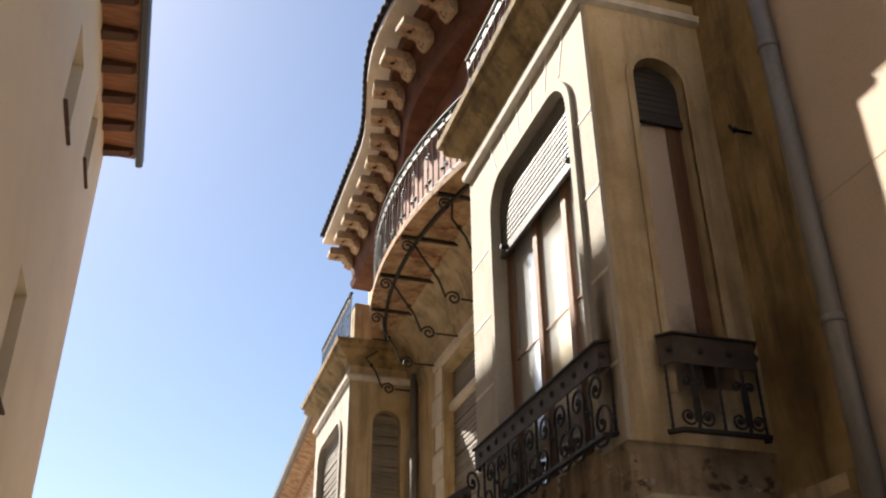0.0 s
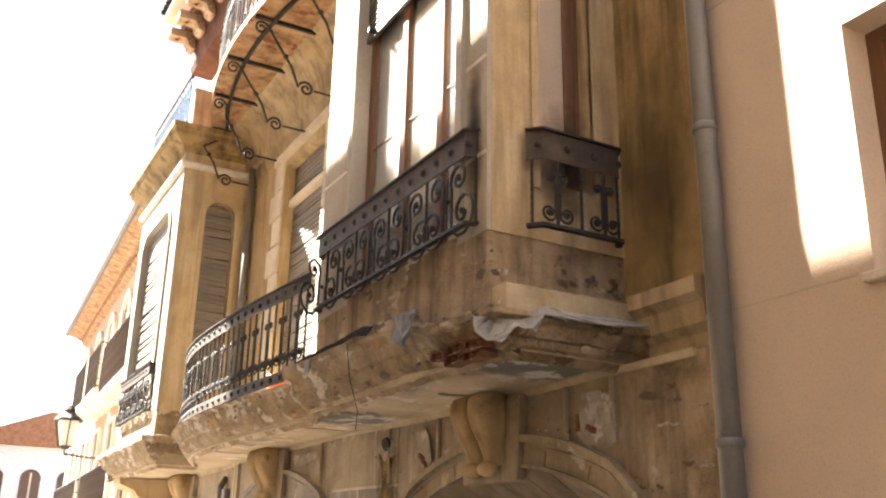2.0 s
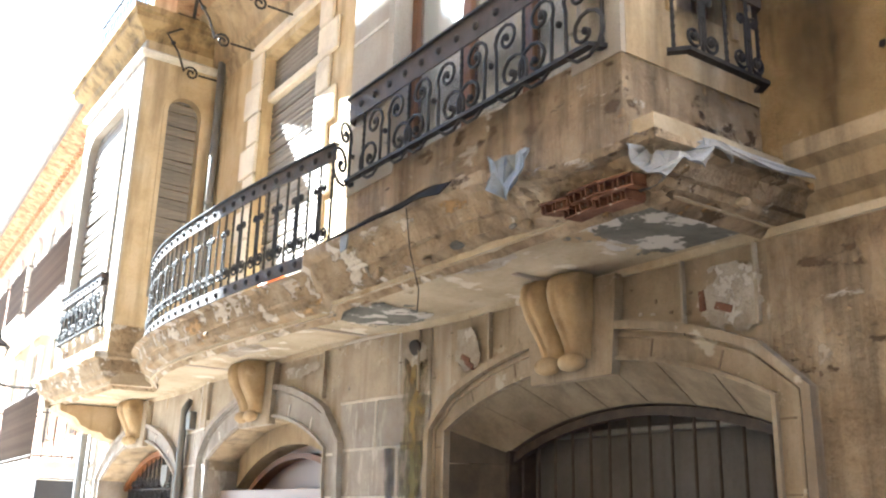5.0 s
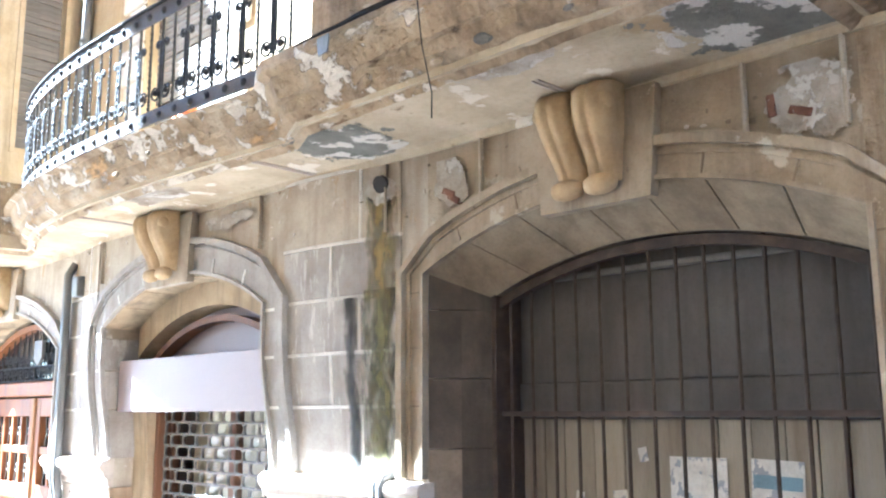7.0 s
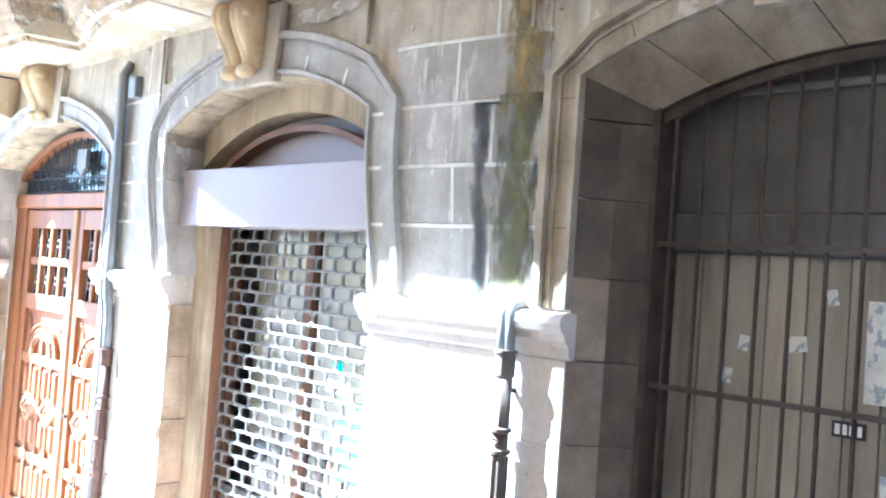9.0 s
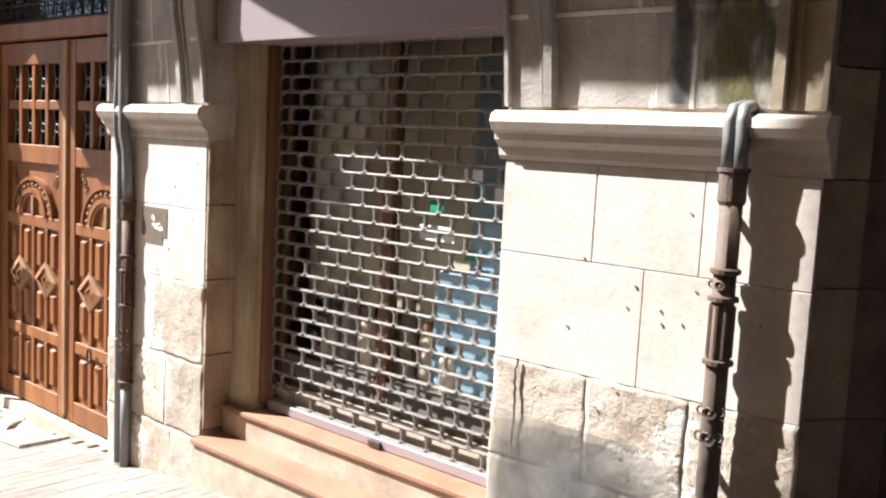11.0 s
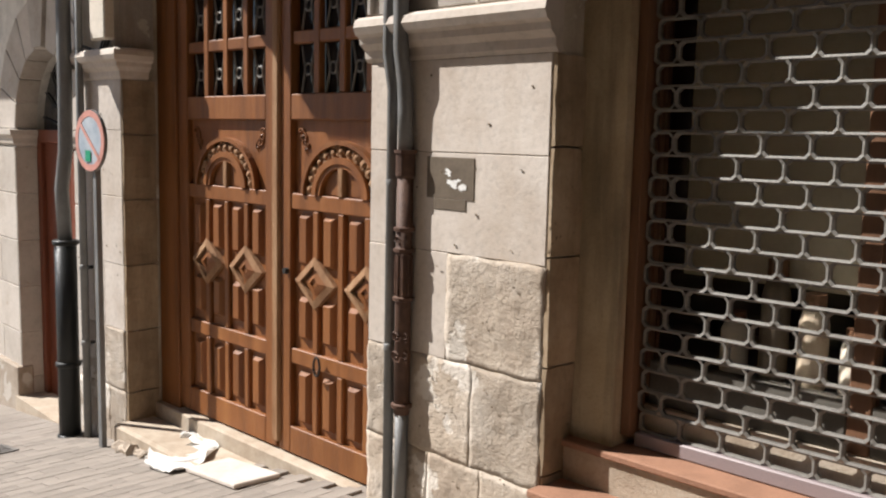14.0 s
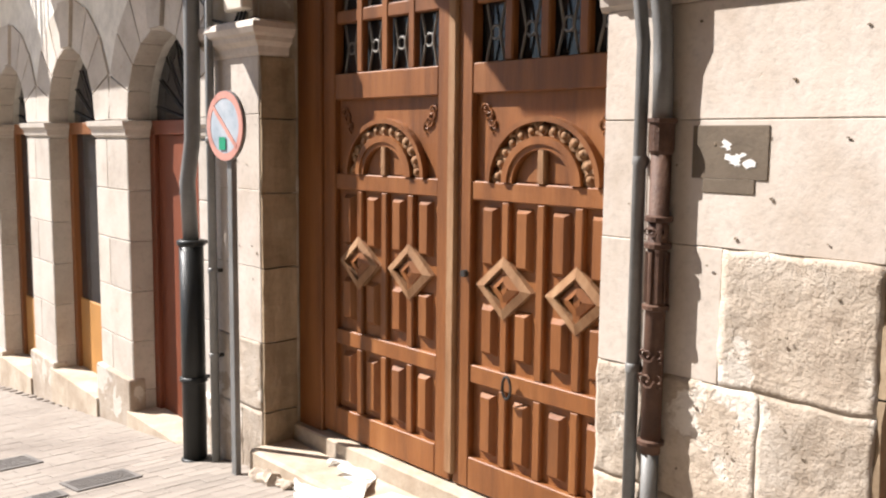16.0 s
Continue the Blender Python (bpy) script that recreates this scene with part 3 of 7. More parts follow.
    part("string_course", bm, M_JOINT, b)
    bm = sweep(bm_(), path, [(0, 6.42), (0.05, 6.45), (0.07, 6.5), (0.16, 6.56), (0.20, 6.60), (0.20, 6.66), (0.24, 6.68), (0.25, 6.74), (0, 6.76)])
    part("cornice", bm, M_GRIME, b, "stained moulded stone cornice")
    bm = bm_()
    box(bm, BX + 0.02, UX - 0.005, y0 + 0.02, y1 - 0.02, 6.63, 6.75)
    part("bay_roof", bm, M_CEMENT, b)
    # low parapet blocks of the terrace above
    for yy in ((y0 + 0.08), (y1 - 0.34)):
        part("parapet_block", box(bm_(), BX + 0.05, BX + 0.35, yy, yy + 0.26, 6.75, 7.45, 0.015), M_OCHRE, b)
    return b, fw


def round_top(y0, y1, zt, r, n=7):
    """Top of an opening with rounded corners, left to right."""
    out = []
    for i in range(n + 1):
        a = math.pi - (math.pi / 2) * i / n
        out.append((y0 + r + r * math.cos(a), zt - r + r * math.sin(a)))
    for i in range(n + 1):
        a = math.pi / 2 - (math.pi / 2) * i / n
        out.append((y1 - r + r * math.cos(a), zt - r + r * math.sin(a)))
    return out


def offset_line(line, centre, w):
    out = []
    n = len(line)
    for i, p in enumerate(line):
        a, c = Vector(line[max(0, i - 1)]), Vector(line[min(n - 1, i + 1)])
        d = (c - a).normalized()
        nn = Vector((-d.y, d.x))
        out.append((p[0] + nn.x * w, p[1] + nn.y * w))
    return out


def strip(bm, line, centre, w, xa, xb):
    """A band of width w outside an opening's edge, between two depths (x)."""
    out = offset_line(line, centre, w)
    prism(bm, line + out[::-1], "x", xa, xb)


def strip_y(bm, line, centre, w, ya, yb):
    out = offset_line(line, centre, w)
    prism(bm, line + out[::-1], "y", ya, yb)


bay1, fw1 = bay(4.33, 6.74, "bay window of grey stone with ochre flanks and crumbling base", True)
bay2, fw2 = bay(11.93, 14.42, "bay window of grey stone with closed roller shutter", False)


# ---- balcony slab along the whole front: bay, bowed middle, bay
def rounded(y, x0, deep=0.74, start=9.15, run=2.3):
    """Plan of the balcony front: straight, then a quarter of an oval back to the wall."""
    u = max(0.0, min(0.992, (y - start) / run))
    return x0 + deep * (1 - math.sqrt(1 - u * u)) + 0.12 * max(0.0, (start - y) / 2.2) ** 2


def slab_edge():
    p = [(UX, 4.12), (2.36, 4.12), (2.36, 6.9)]
    for i in range(1, 27):
        y = 6.9 + (11.5 - 6.9) * math.sin(math.pi / 2 * i / 26)
        p.append((rounded(y, 2.365, 0.74, 9.4, 2.5), y))
    return p + [(2.74, 11.6), (2.76, 11.70), (2.44, 11.76), (2.36, 11.80), (2.36, 14.62), (UX, 14.62)]


EDGE = slab_edge()


def wear(y, z):
    """The edge has broken away at the corner, and lies lower under the studded band of the bow."""
    if 7.12 < y < 11.6:
        return min(z, 2.598)
    s = min(1, max(0, (5.3 - y) / 0.8))
    return 2.30 + (z - 2.30) * (1 - 0.48 * s * s * (3 - 2 * s))


def finely(path, step):
    out = [path[0]]
    for a, b in zip(path, path[1:]):
        n = max(1, int((Vector(b) - Vector(a)).length / step))
        out += [(a[0] + (b[0] - a[0]) * k / n, a[1] + (b[1] - a[1]) * k / n) for k in range(1, n + 1)]
    return out


bm = sweep(bm_(), finely(EDGE, 0.05), [(-0.16, 2.30), (-0.13, 2.33), (-0.11, 2.36), (-0.04, 2.40), (-0.02, 2.46), (0.01, 2.47), (0.04, 2.53), (0.06, 2.58), (0.11, 2.6), (0.115, 2.66), (-0.2, 2.70)])
for v in bm.verts:
    worn = 0.35 if v.co.x > 2.62 and v.co.y < 4.3 else 1.0 if v.co.y < 5.4 else (0.5 if v.co.y < 7.0 else 0.32)
    d = noise.noise_vector(v.co * Vector((7, 7, 16)).length / 18 * 1.0) * 0.5 + noise.noise_vector(v.co * 13) * 0.5 + noise.noise_vector(v.co * 34) * 0.35
    v.co += Vector((d.x * 0.03, d.y * 0.012, d.z * 0.022)) * worn
    v.co.z = wear(v.co.y, v.co.z)
slab = part("balcony_cornice", bm, M_DECAY, house, "crumbling moulded balcony edge, stained ochre and black")
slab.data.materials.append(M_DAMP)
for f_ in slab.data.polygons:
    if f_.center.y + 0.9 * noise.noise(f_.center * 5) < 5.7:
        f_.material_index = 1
bm = bm_()
prism(bm, [(x + 0.1 if x < UX else x, min(max(y, 4.2), 14.54)) for x, y in EDGE], "z", 2.335, 2.68)
part("balcony_slab", bm, M_SOFFIT, house, "plastered balcony underside with peeled patches")
# returns of the cornice along the wall to the corner
bm = sweep(bm_(), [(UX, Y0 + 0.02), (UX, 4.1)], [(0, 2.30), (0.05, 2.33), (0.07, 2.42), (0.12, 2.46), (0.14, 2.56), (0.19, 2.6), (0.19, 2.68), (0, 2.72)])
part("cornice_return", bm, M_SAND, house)
bm = sweep(bm_(), [(UX, 14.65), (UX, Y1)], [(0, 2.30), (0.05, 2.33), (0.07, 2.42), (0.12, 2.46), (0.14, 2.56), (0.19, 2.6), (0.19, 2.68), (0, 2.72)])
part("cornice_return", bm, M_SAND, house)

# ---- upper bowed balcony and eaves
def bow(y, mid, depth, half=2.5, c=9.33):
    u = max(-1, min(1, (y - c) / half))
    return mid + depth * u * u


UB = [(bow(y, 2.28, 0.42), y) for y in [6.85 + i * (11.85 - 6.85) / 24 for i in range(25)]]
bm = bm_()
prism(bm, UB + [(UX, 11.85), (UX, 6.85)], "z", 6.78, 6.86)
part("upper_balcony_floor", bm, M_EAVE, house, "thin stuccoed balcony floor")
# cove under the upper balcony
bm = sweep(bm_(), [(UX, 6.75), (UX, 11.92)], [(0, 6.1), (0.04, 6.2), (0.05, 6.28), (0.1, 6.3), (0.14, 6.5), (0.26, 6.68), (0.42, 6.78), (0, 6.78)])
part("cove", bm, M_SAND, house, "curved stone cove")

EAVE = []
for i in range(61):
    y = Y0 - 0.1 + i * (14.62 - Y0 + 0.1) / 60
    s = 0.5 + 0.5 * math.cos(math.pi * max(-1, min(1, (y - 9.1) / 2.6)))
    EAVE.append((2.36 - 0.36 * s, y))
back = [(UX + 0.6, 14.62), (UX + 0.6, Y0 - 0.1)]
bm = bm_()
prism(bm, EAVE + back, "z", 9.86, 9.95)
part("eave_board", bm, M_CAST, house, "pale plastered eave edge")
bm = bm_()
prism(bm, [(x + 0.3, y) for x, y in EAVE] + back, "z", 9.62, 9.86)
part("eave_soffit", bm, M_SOFFIT_RED, house, "dark red soffit under the eaves")
bm = sweep(bm_(), [(x + 0.62, y) for x, y in EAVE], [(-0.3, 9.0), (0.05, 9.02), (0.09, 9.12), (0.04, 9.2), (0.1, 9.45), (0.2, 9.6), (-0.3, 9.62)])
part("eave_cornice", bm, M_SOFFIT_RED, house, "dark red moulded cornice")
bm = bm_()
prism(bm, EAVE + [(UX + 6, 14.62), (UX + 6, Y0 - 0.1)], "z", 9.95, 10.0)
part("roof", bm, M_TILE_DARK, house, "low tiled roof")
# red brick-like panels and pilasters of the top storey behind the terrace
bm = bm_()
sweep(bm, [(UX - 0.3, 6.2), (UX - 0.42, 7.4), (UX - 0.5, 9.3), (UX - 0.42, 11.2), (UX - 0.3, 12.4)], [(-0.6, 6.8), (0, 6.8), (0, 9.05), (-0.6, 9.05)])
part("top_storey_wall", bm, M_RED, house, "bowed red rendered top storey")

# ---------------------------------------------------------------- plaster building before the townhouse
pb = thing("plastered_house", "beige roughcast modern house wall with square windows", "building", (0, 0, 0))
PX = 3.22
WINS = [(1.35, 2.65, 2.45, 3.6), (1.35, 2.65, 4.12, 5.5)]
bm = bm_()
box(bm, PX, PX + 0.3, WINS[1][1], Y0 - 0.002, -2.0, 11)
part("wall", bm, M_PLASTER, pb, "beige roughcast wall with scored joints")
bm = box(bm_(), PX, PX + 0.3, -9, 1.35, -2.0, 11)
part("wall", bm, M_PLASTER, pb)
za = -2.0
for (ya, yb, z0, z1) in WINS:
    part("wall", box(bm_(), PX, PX + 0.3, 1.35, yb, za, z0), M_PLASTER, pb)
    if yb < WINS[1][1]:
        part("wall", box(bm_(), PX, PX + 0.3, yb, WINS[1][1], za, WINS[1][2]), M_PLASTER, pb)
    za = z1
    w = part("window", box(bm_(), PX + 0.22, PX + 0.25, ya, yb, z0, z1), M_DARKGLASS, pb)
    for q in ((ya, ya + 0.07, z0, z1), (yb - 0.07, yb, z0, z1), (ya + 0.07, yb - 0.07, z0, z0 + 0.07), (ya + 0.07, yb - 0.07, z1 - 0.07, z1)):
        part("window_frame", box(bm_(), PX + 0.16, PX + 0.219, *q), M_WIN_WOOD, w)
    part("sill", box(bm_(), PX - 0.05, PX + 0.2, ya - 0.03, yb + 0.03, z0 - 0.04, z0 - 0.001, 0.006), M_CAST, pb)
part("wall", box(bm_(), PX, PX + 0.3, 1.35, WINS[1][1], za, 11), M_PLASTER, pb)
part("core", box(bm_(), PX + 0.3, 9, -9, Y0 - 0.05, -2, 11), M_DARK, pb)
for z in (0.9, 2.46, 4.09, 5.9, 7.6):
    part("scored_joint", box(bm_(), PX - 0.002, PX + 0.01, 2.72, Y0 - 0.003, z, z + 0.010), M_SHOPWALL, pb)

# ---------------------------------------------------------------- cream house across the street
lh = thing("cream_house", "tall cream rendered house with timber eaves", "building", (0, 0, 0))
LX, LY = -1.7, 15.06
bm = bm_()
HOLES = [(9.9, 10.8, 8.65, 9.9), (9.8, 10.6, 4.9, 6.3), (12.6, 13.4, 9.6, 10.9)]
part("core", box(bm_(), LX - 5, LX - 0.55, -9, LY, -4, 11.34), M_CREAM, lh)
cuts = sorted({-9, LY, *[h[0] for h in HOLES], *[h[1] for h in HOLES]})
for a, b in zip(cuts, cuts[1:]):
    z = -4
    for h in sorted([h for h in HOLES if h[0] <= a and h[1] >= b], key=lambda h: h[2]):
        part("wall", box(bm_(), LX - 0.549, LX, a, b, z, h[2]), M_CREAM, lh)
        z = h[3]
    part("wall", box(bm_(), LX - 0.549, LX, a, b, z, 11.34), M_CREAM, lh)
for h in HOLES:
    bm = bm_()
    box(bm, LX - 0.5, LX - 0.47, h[0], h[1], h[2], h[3])
    w = part("window", bm, M_DARKGLASS, lh)
    bm = bm_()
    for a, b, c, d in ((h[0], h[0] + 0.06, h[2], h[3]), (h[1] - 0.06, h[1], h[2], h[3]), (h[0] + 0.06, h[1] - 0.06, h[2], h[2] + 0.06), (h[0] + 0.06, h[1] - 0.06, h[3] - 0.06, h[3])):
        box(bm, LX - 0.47, LX - 0.43, a, b, c, d)
    part("window_frame", bm, M_WIN_WOOD, w)
    part("sill", box(bm_(), LX - 0.1, LX + 0.05, h[0] - 0.02, h[1] + 0.06, h[2] - 0.03, h[2] + 0.004, 0.004), M_RAFTER, w, "dark thin projecting sill")
bm = bm_()
box(bm, LX - 5, LX + 0.62, -9.2, LY + 0.02, 11.34, 11.39)
part("eave_boarding", bm, M_TIMBER, lh, "brown varnished eave boards")
for k in range(30):
    y = LY - 0.1 - k * 0.8
    bm = bm_()
    prism(bm, [(LX + 0.002, 11.2), (LX + 0.46, 11.26), (LX + 0.52, 11.34), (LX + 0.002, 11.34)], "y", y - 0.24, y - 0.04)
    part("rafter", bm, M_RAFTER, lh)
bm = bm_()
prism(bm, [(LX + 0.56, 11.26), (LX + 0.58, 11.22), (LX + 0.67, 11.22), (LX + 0.70, 11.27), (LX + 0.70, 11.4), (LX + 0.56, 11.4)], "y", -9.2, LY + 0.1)
part("gutter", bm, M_GUTTER, lh, "dark metal gutter")
bm = bm_()
prism(bm, [(LX + 0.6, 11.4), (LX - 5, 12.8), (LX - 5, 11.4)], "y", -9.2, LY + 0.03)
part("roof", bm, M_TILE, lh)



# ---------------------------------------------------------------- ironwork
def spiral(c, r0, r1, a0, turns, n=16):
    return [(c[0] + (r0 + (r1 - r0) * i / n) * math.cos(a0 + 2 * math.pi * turns * i / n),
             c[1] + (r0 + (r1 - r0) * i / n) * math.sin(a0 + 2 * math.pi * turns * i / n)) for i in range(n + 1)]


def scroll_mesh(name, h, w, r=0.008):
    """A double scroll standing in the local x-z plane, a lyre of two curls at foot and head."""
    bm = bm_()
    for sx in (-1, 1):
        foot = spiral((0.30 * w, 0.20 * h), 0.04 * w, 0.26 * w, 0.0, -1.4)
        head = spiral((0.22 * w, 0.78 * h), 0.17 * w, 0.03 * w, math.pi * 1.2, -1.4)
        line = foot + [(0.08 * w, 0.48 * h)] + head
        tube(bm, [(sx * x, 0, z) for x, z in line], r, 5)
        ball(bm, (sx * 0.30 * w, 0, 0.20 * h), 0.02, 6, 4)
        ball(bm, (sx * 0.22 * w, 0, 0.78 * h), 0.016, 6, 4)
    ball(bm, (0, 0, 0.5 * h), 0.018, 6, 4)
    return mesh_of(name, bm, M_IRON, True)


def post_mesh(name, h, r=0.009):
    bm = bm_()
    tube(bm, [(0, 0, 0), (0, 0, h)], r, 5)
    for k in range(int(h / 0.045)):
        ball(bm, (0, 0, 0.02 + k * 0.045), r * 1.45, 5, 3)
    return mesh_of(name, bm, M_IRON)


def path_points(path, step, inset=0.0):
    """Points at even steps along a plan path, each with its heading."""
    segs = [(Vector(a), Vector(b)) for a, b in zip(path, path[1:])]
    total = sum((b - a).length for a, b in segs)
    n = max(1, round((total - 2 * inset) / step))
    out = []
    for i in range(n + 1):
        d = inset + (total - 2 * inset) * i / n
        for a, b in segs:
            L = (b - a).length
            if d <= L + 1e-6:
                p = a + (b - a) * (d / L)
                out.append((p, math.degrees(math.atan2(b.y - a.y, b.x - a.x))))
                break
            d -= L
    return out


def railing(label, path, z0, z1, top=0.11, low=0.09, post_step=0.14, scroll_every=2, boss=0.17, group="", low_band=True, thick=0.012, big=False, wide=1.15):
    mid = path[len(path) // 2]
    t = thing("balcony_railing", label, "railing", (mid[0], mid[1], z0), group)
    bm = sweep(bm_(), path, [(-thick / 2, z1 - top), (thick / 2, z1 - top), (thick / 2, z1), (-thick / 2, z1)])
    band = part("top_band", bm, M_RUST, t, "riveted flat iron band")
    bm = sweep(bm_(), path, [(-0.025, z1), (0.025, z1), (0.025, z1 + 0.012), (-0.025, z1 + 0.012)])
    part("handrail", bm, M_IRON, t)
    if low_band:
        bm = sweep(bm_(), path, [(-thick / 2, z0), (thick / 2, z0), (thick / 2, z0 + low), (-thick / 2, z0 + low)])
        lower = part("lower_band", bm, M_RUST, t, "riveted flat iron band")
    else:
        bm = sweep(bm_(), path, [(-0.02, z0), (0.02, z0), (0.02, z0 + 0.02), (-0.02, z0 + 0.02)])
        lower = part("lower_rail", bm, M_IRON, t)
        low = 0.02
    bos = bm_()
    ball(bos, (0, 0, 0), 0.026, 8, 5)
    bme = mesh_of("boss", bos, M_IRON, True)
    for p, hd in path_points(path, boss, 0.07):
        piece("boss", bme, band, pose(p.x, p.y, z1 - top / 2))
        if low_band:
            piece("boss", bme, lower, pose(p.x, p.y, z0 + low / 2))
    h = z1 - top - z0 - low
    pm = post_mesh("post", h)
    sm = scroll_mesh("scroll", h * 0.92, post_step * (2.2 if big else wide), 0.010 if big else 0.008)
    for i, (p, hd) in enumerate(path_points(path, post_step, 0.03)):
        if scroll_every and i % scroll_every == 1:
            piece("scroll", sm, t, pose(p.x, p.y, z0 + low, 0, 0, hd))
        if not (big and i % scroll_every == 1):
            piece("post", pm, t, pose(p.x, p.y, z0 + low))
    return t


CB = [(rounded(y, 2.245, 0.80, 9.15, 2.35), y) for y in [6.82 + (11.4 - 6.82) * math.sin(math.pi / 2 * i / 30) for i in range(31)]]
railing("bowed wrought iron balcony railing with scrolls and studded bands", CB, 2.60, 3.38, post_step=0.135, scroll_every=2, wide=1.5)
railing("low wrought iron window railing with large scrolls", [(2.44, 4.42), (2.36, 4.46), (2.36, 6.62), (2.44, 6.68)], 3.05, 3.61, top=0.15, post_step=0.26, scroll_every=2, low_band=False, big=True, group="window railings")
railing("low wrought iron window railing on the bay flank", [(UX - 0.09, 4.27), (UX - 0.13, 4.2), (2.70, 4.2), (2.64, 4.27)], 3.03, 3.60, top=0.17, post_step=0.17, scroll_every=2, low_band=False, group="window railings")
railing("low wrought iron window railing with scrolls", [(2.44, 12.25), (2.36, 12.3), (2.36, 14.1), (2.44, 14.15)], 3.02, 3.62, top=0.13, post_step=0.2, scroll_every=2, low_band=False, big=True, group="window railings")
UBR = [(x + 0.05, y) for x, y in UB]
railing("bowed wrought iron railing of the upper balcony", UBR, 6.86, 7.72, post_step=0.13, scroll_every=3)
railing("wrought iron terrace railing on the bay", [(2.42, 4.3), (2.42, 6.7)], 6.76, 7.62, post_step=0.15, scroll_every=3, group="terrace railings")
railing("wrought iron terrace railing on the bay", [(2.42, 12.05), (2.42, 14.3)], 6.76, 7.62, post_step=0.15, scroll_every=3, group="terrace railings")


# scrolled iron brackets that carry the upper balcony
def bracket(y):
    xe = bow(y, 2.28, 0.42)
    t = thing("iron_bracket", "scrolled wrought iron balcony bracket", "bracket", (UX, y, 6.1), "balcony brackets")
    bm = bm_()
    xs = xe + 0.02
    line = spiral((2.93, 6.06), 0.02, 0.09, 0, 1.5)
    line = [(2.93 + (x - 2.93), z) for x, z in line]
    line += [(2.75, 6.28), (2.6, 6.48), (xs + 0.16, 6.66)]
    line += spiral((xs + 0.07, 6.64), 0.08, 0.02, 0.3, 1.4)
    tube(bm, [(x, y, z) for x, z in line], 0.013, 6)
    ball(bm, (2.68, y, 6.38), 0.03, 6, 4)
    part("scroll_arm", bm, M_IRON, t)
    bm = box(bm_(), xs, UX - 0.3, y - 0.02, y + 0.02, 6.745, 6.78)
    part("bearer", bm, M_IRON, t)
    bm = tube(bm_(), [(3.02, y, 6.06), (UX + 0.02, y, 6.06)], 0.012, 6)
    part("wall_tie", bm, M_IRON, t)


for k in range(6):
    bracket(6.86 + k * 0.977)
bm = bm_()
sweep(bm, [(x + 0.22, y) for x, y in UB], [(-0.02, 6.735), (0.02, 6.735), (0.02, 6.765), (-0.02, 6.765)])
part("balcony_bearer_rail", bm, M_IRON, house, "curved iron bearer")

# ---------------------------------------------------------------- windows and shutters of the upper floor
def slat_mesh(w, h, axis="y", mtl=M_SLAT):
    bm = bm_()
    prof = [(0, 0.002), (-0.010, 0.004), (-0.014, h * 0.4), (-0.010, h * 0.85), (0, h - 0.002), (0.006, h - 0.002), (0.006, 0.002)]
    if axis == "y":
        prism(bm, prof, "y", 0, w)
    else:
        prism(bm, [(x, z) for x, z in prof], "y", 0, w)
        bm.transform(Matrix.Rotation(radians(-90), 4, "Z"))
    return mesh_of("slat", bm, mtl)


def shutter(name_label, at, w, h, axis="y", n=None, pitch=0.045, jitter=0.0, mtl=M_SLAT):
    t = thing("roller_shutter", name_label, "shutter", at)
    me = slat_mesh(w, pitch, axis, mtl)
    for k in range(n or int(h / pitch)):
        piece("slat", me, t, pose(at[0], at[1], at[2] + k * pitch, random.uniform(-jitter, jitter) if axis == "y" else 0, random.uniform(-jitter, jitter) if axis != "y" else 0, 0))
    bm = bm_()
    if axis == "y":
        box(bm, at[0] - 0.02, at[0] + 0.012, at[1], at[1] + w, at[2] - 0.05, at[2] - 0.001)
    else:
        box(bm, at[0], at[0] + w, at[1] - 0.02, at[1] + 0.012, at[2] - 0.05, at[2] - 0.001)
    part("bottom_rail", bm, mtl, t)
    return t


def wood_window(label, y0, y1, z0, z1, x, stiles, panel):
    t = thing("casement_window", label, "window", (x, y0, z0))
    for a in stiles:
        part("stile", box(bm_(), x, x + 0.06, a - 0.045, a + 0.045, z0, z1, 0.008), M_WIN_WOOD, t)
    for za in (z0, z1 - 0.08):
        for a, b in zip(stiles, stiles[1:]):
            part("rail", box(bm_(), x + 0.005, x + 0.055, a + 0.046, b - 0.046, za, za + 0.08, 0.006), M_WIN_WOOD, t)
    for a, b in zip(stiles, stiles[1:]):
        pn = part("pane", box(bm_(), x + 0.03, x + 0.036, a + 0.046, b - 0.046, z0 + 0.08, z1 - 0.08), M_GLASS, t)
        pn.visible_shadow = False
        part("blind", box(bm_(), x + 0.07, x + 0.08, a + 0.02, b - 0.02, z0 + 0.02, z1 - 0.02), M_CREAM if a == stiles[1] else panel, t, "cream drawn blind" if a == stiles[1] else "white drawn blind")
        part("glazing_bar", box(bm_(), x + 0.02, x + 0.029, a + 0.046, b - 0.046, z0 + (z1 - z0) * 0.42, z0 + (z1 - z0) * 0.42 + 0.012), M_WIN_WOOD, t)
    return t


x = BX + 0.1
ya, yb = fw1[0] - 0.02, fw1[1] + 0.02
wood_window("tall wooden casement window with white blinds", ya, yb, 3.0, 5.82, x, [ya + 0.03, ya + 0.45, ya + 0.98, yb - 0.03], M_WHITE_BLIND)
shutter("half-raised grey roller shutter in the bay", (BX + 0.07, fw1[0] + 0.002, 5.15), fw1[1] - fw1[0] - 0.004, 0.63, "y", jitter=0.0, mtl=M_SLAT_GREY)
t = thing("window_latch", "small dark shutter stops", "latch", (BX + 0.05, fw1[0] + 0.4, 5.0))
for yy in (fw1[0] + 0.12, fw1[1] - 0.16):
    part("stop", tube(bm_(), [(BX - 0.01, yy, 5.125), (BX + 0.075, yy, 5.125)], 0.022, 8), M_IRON, t)
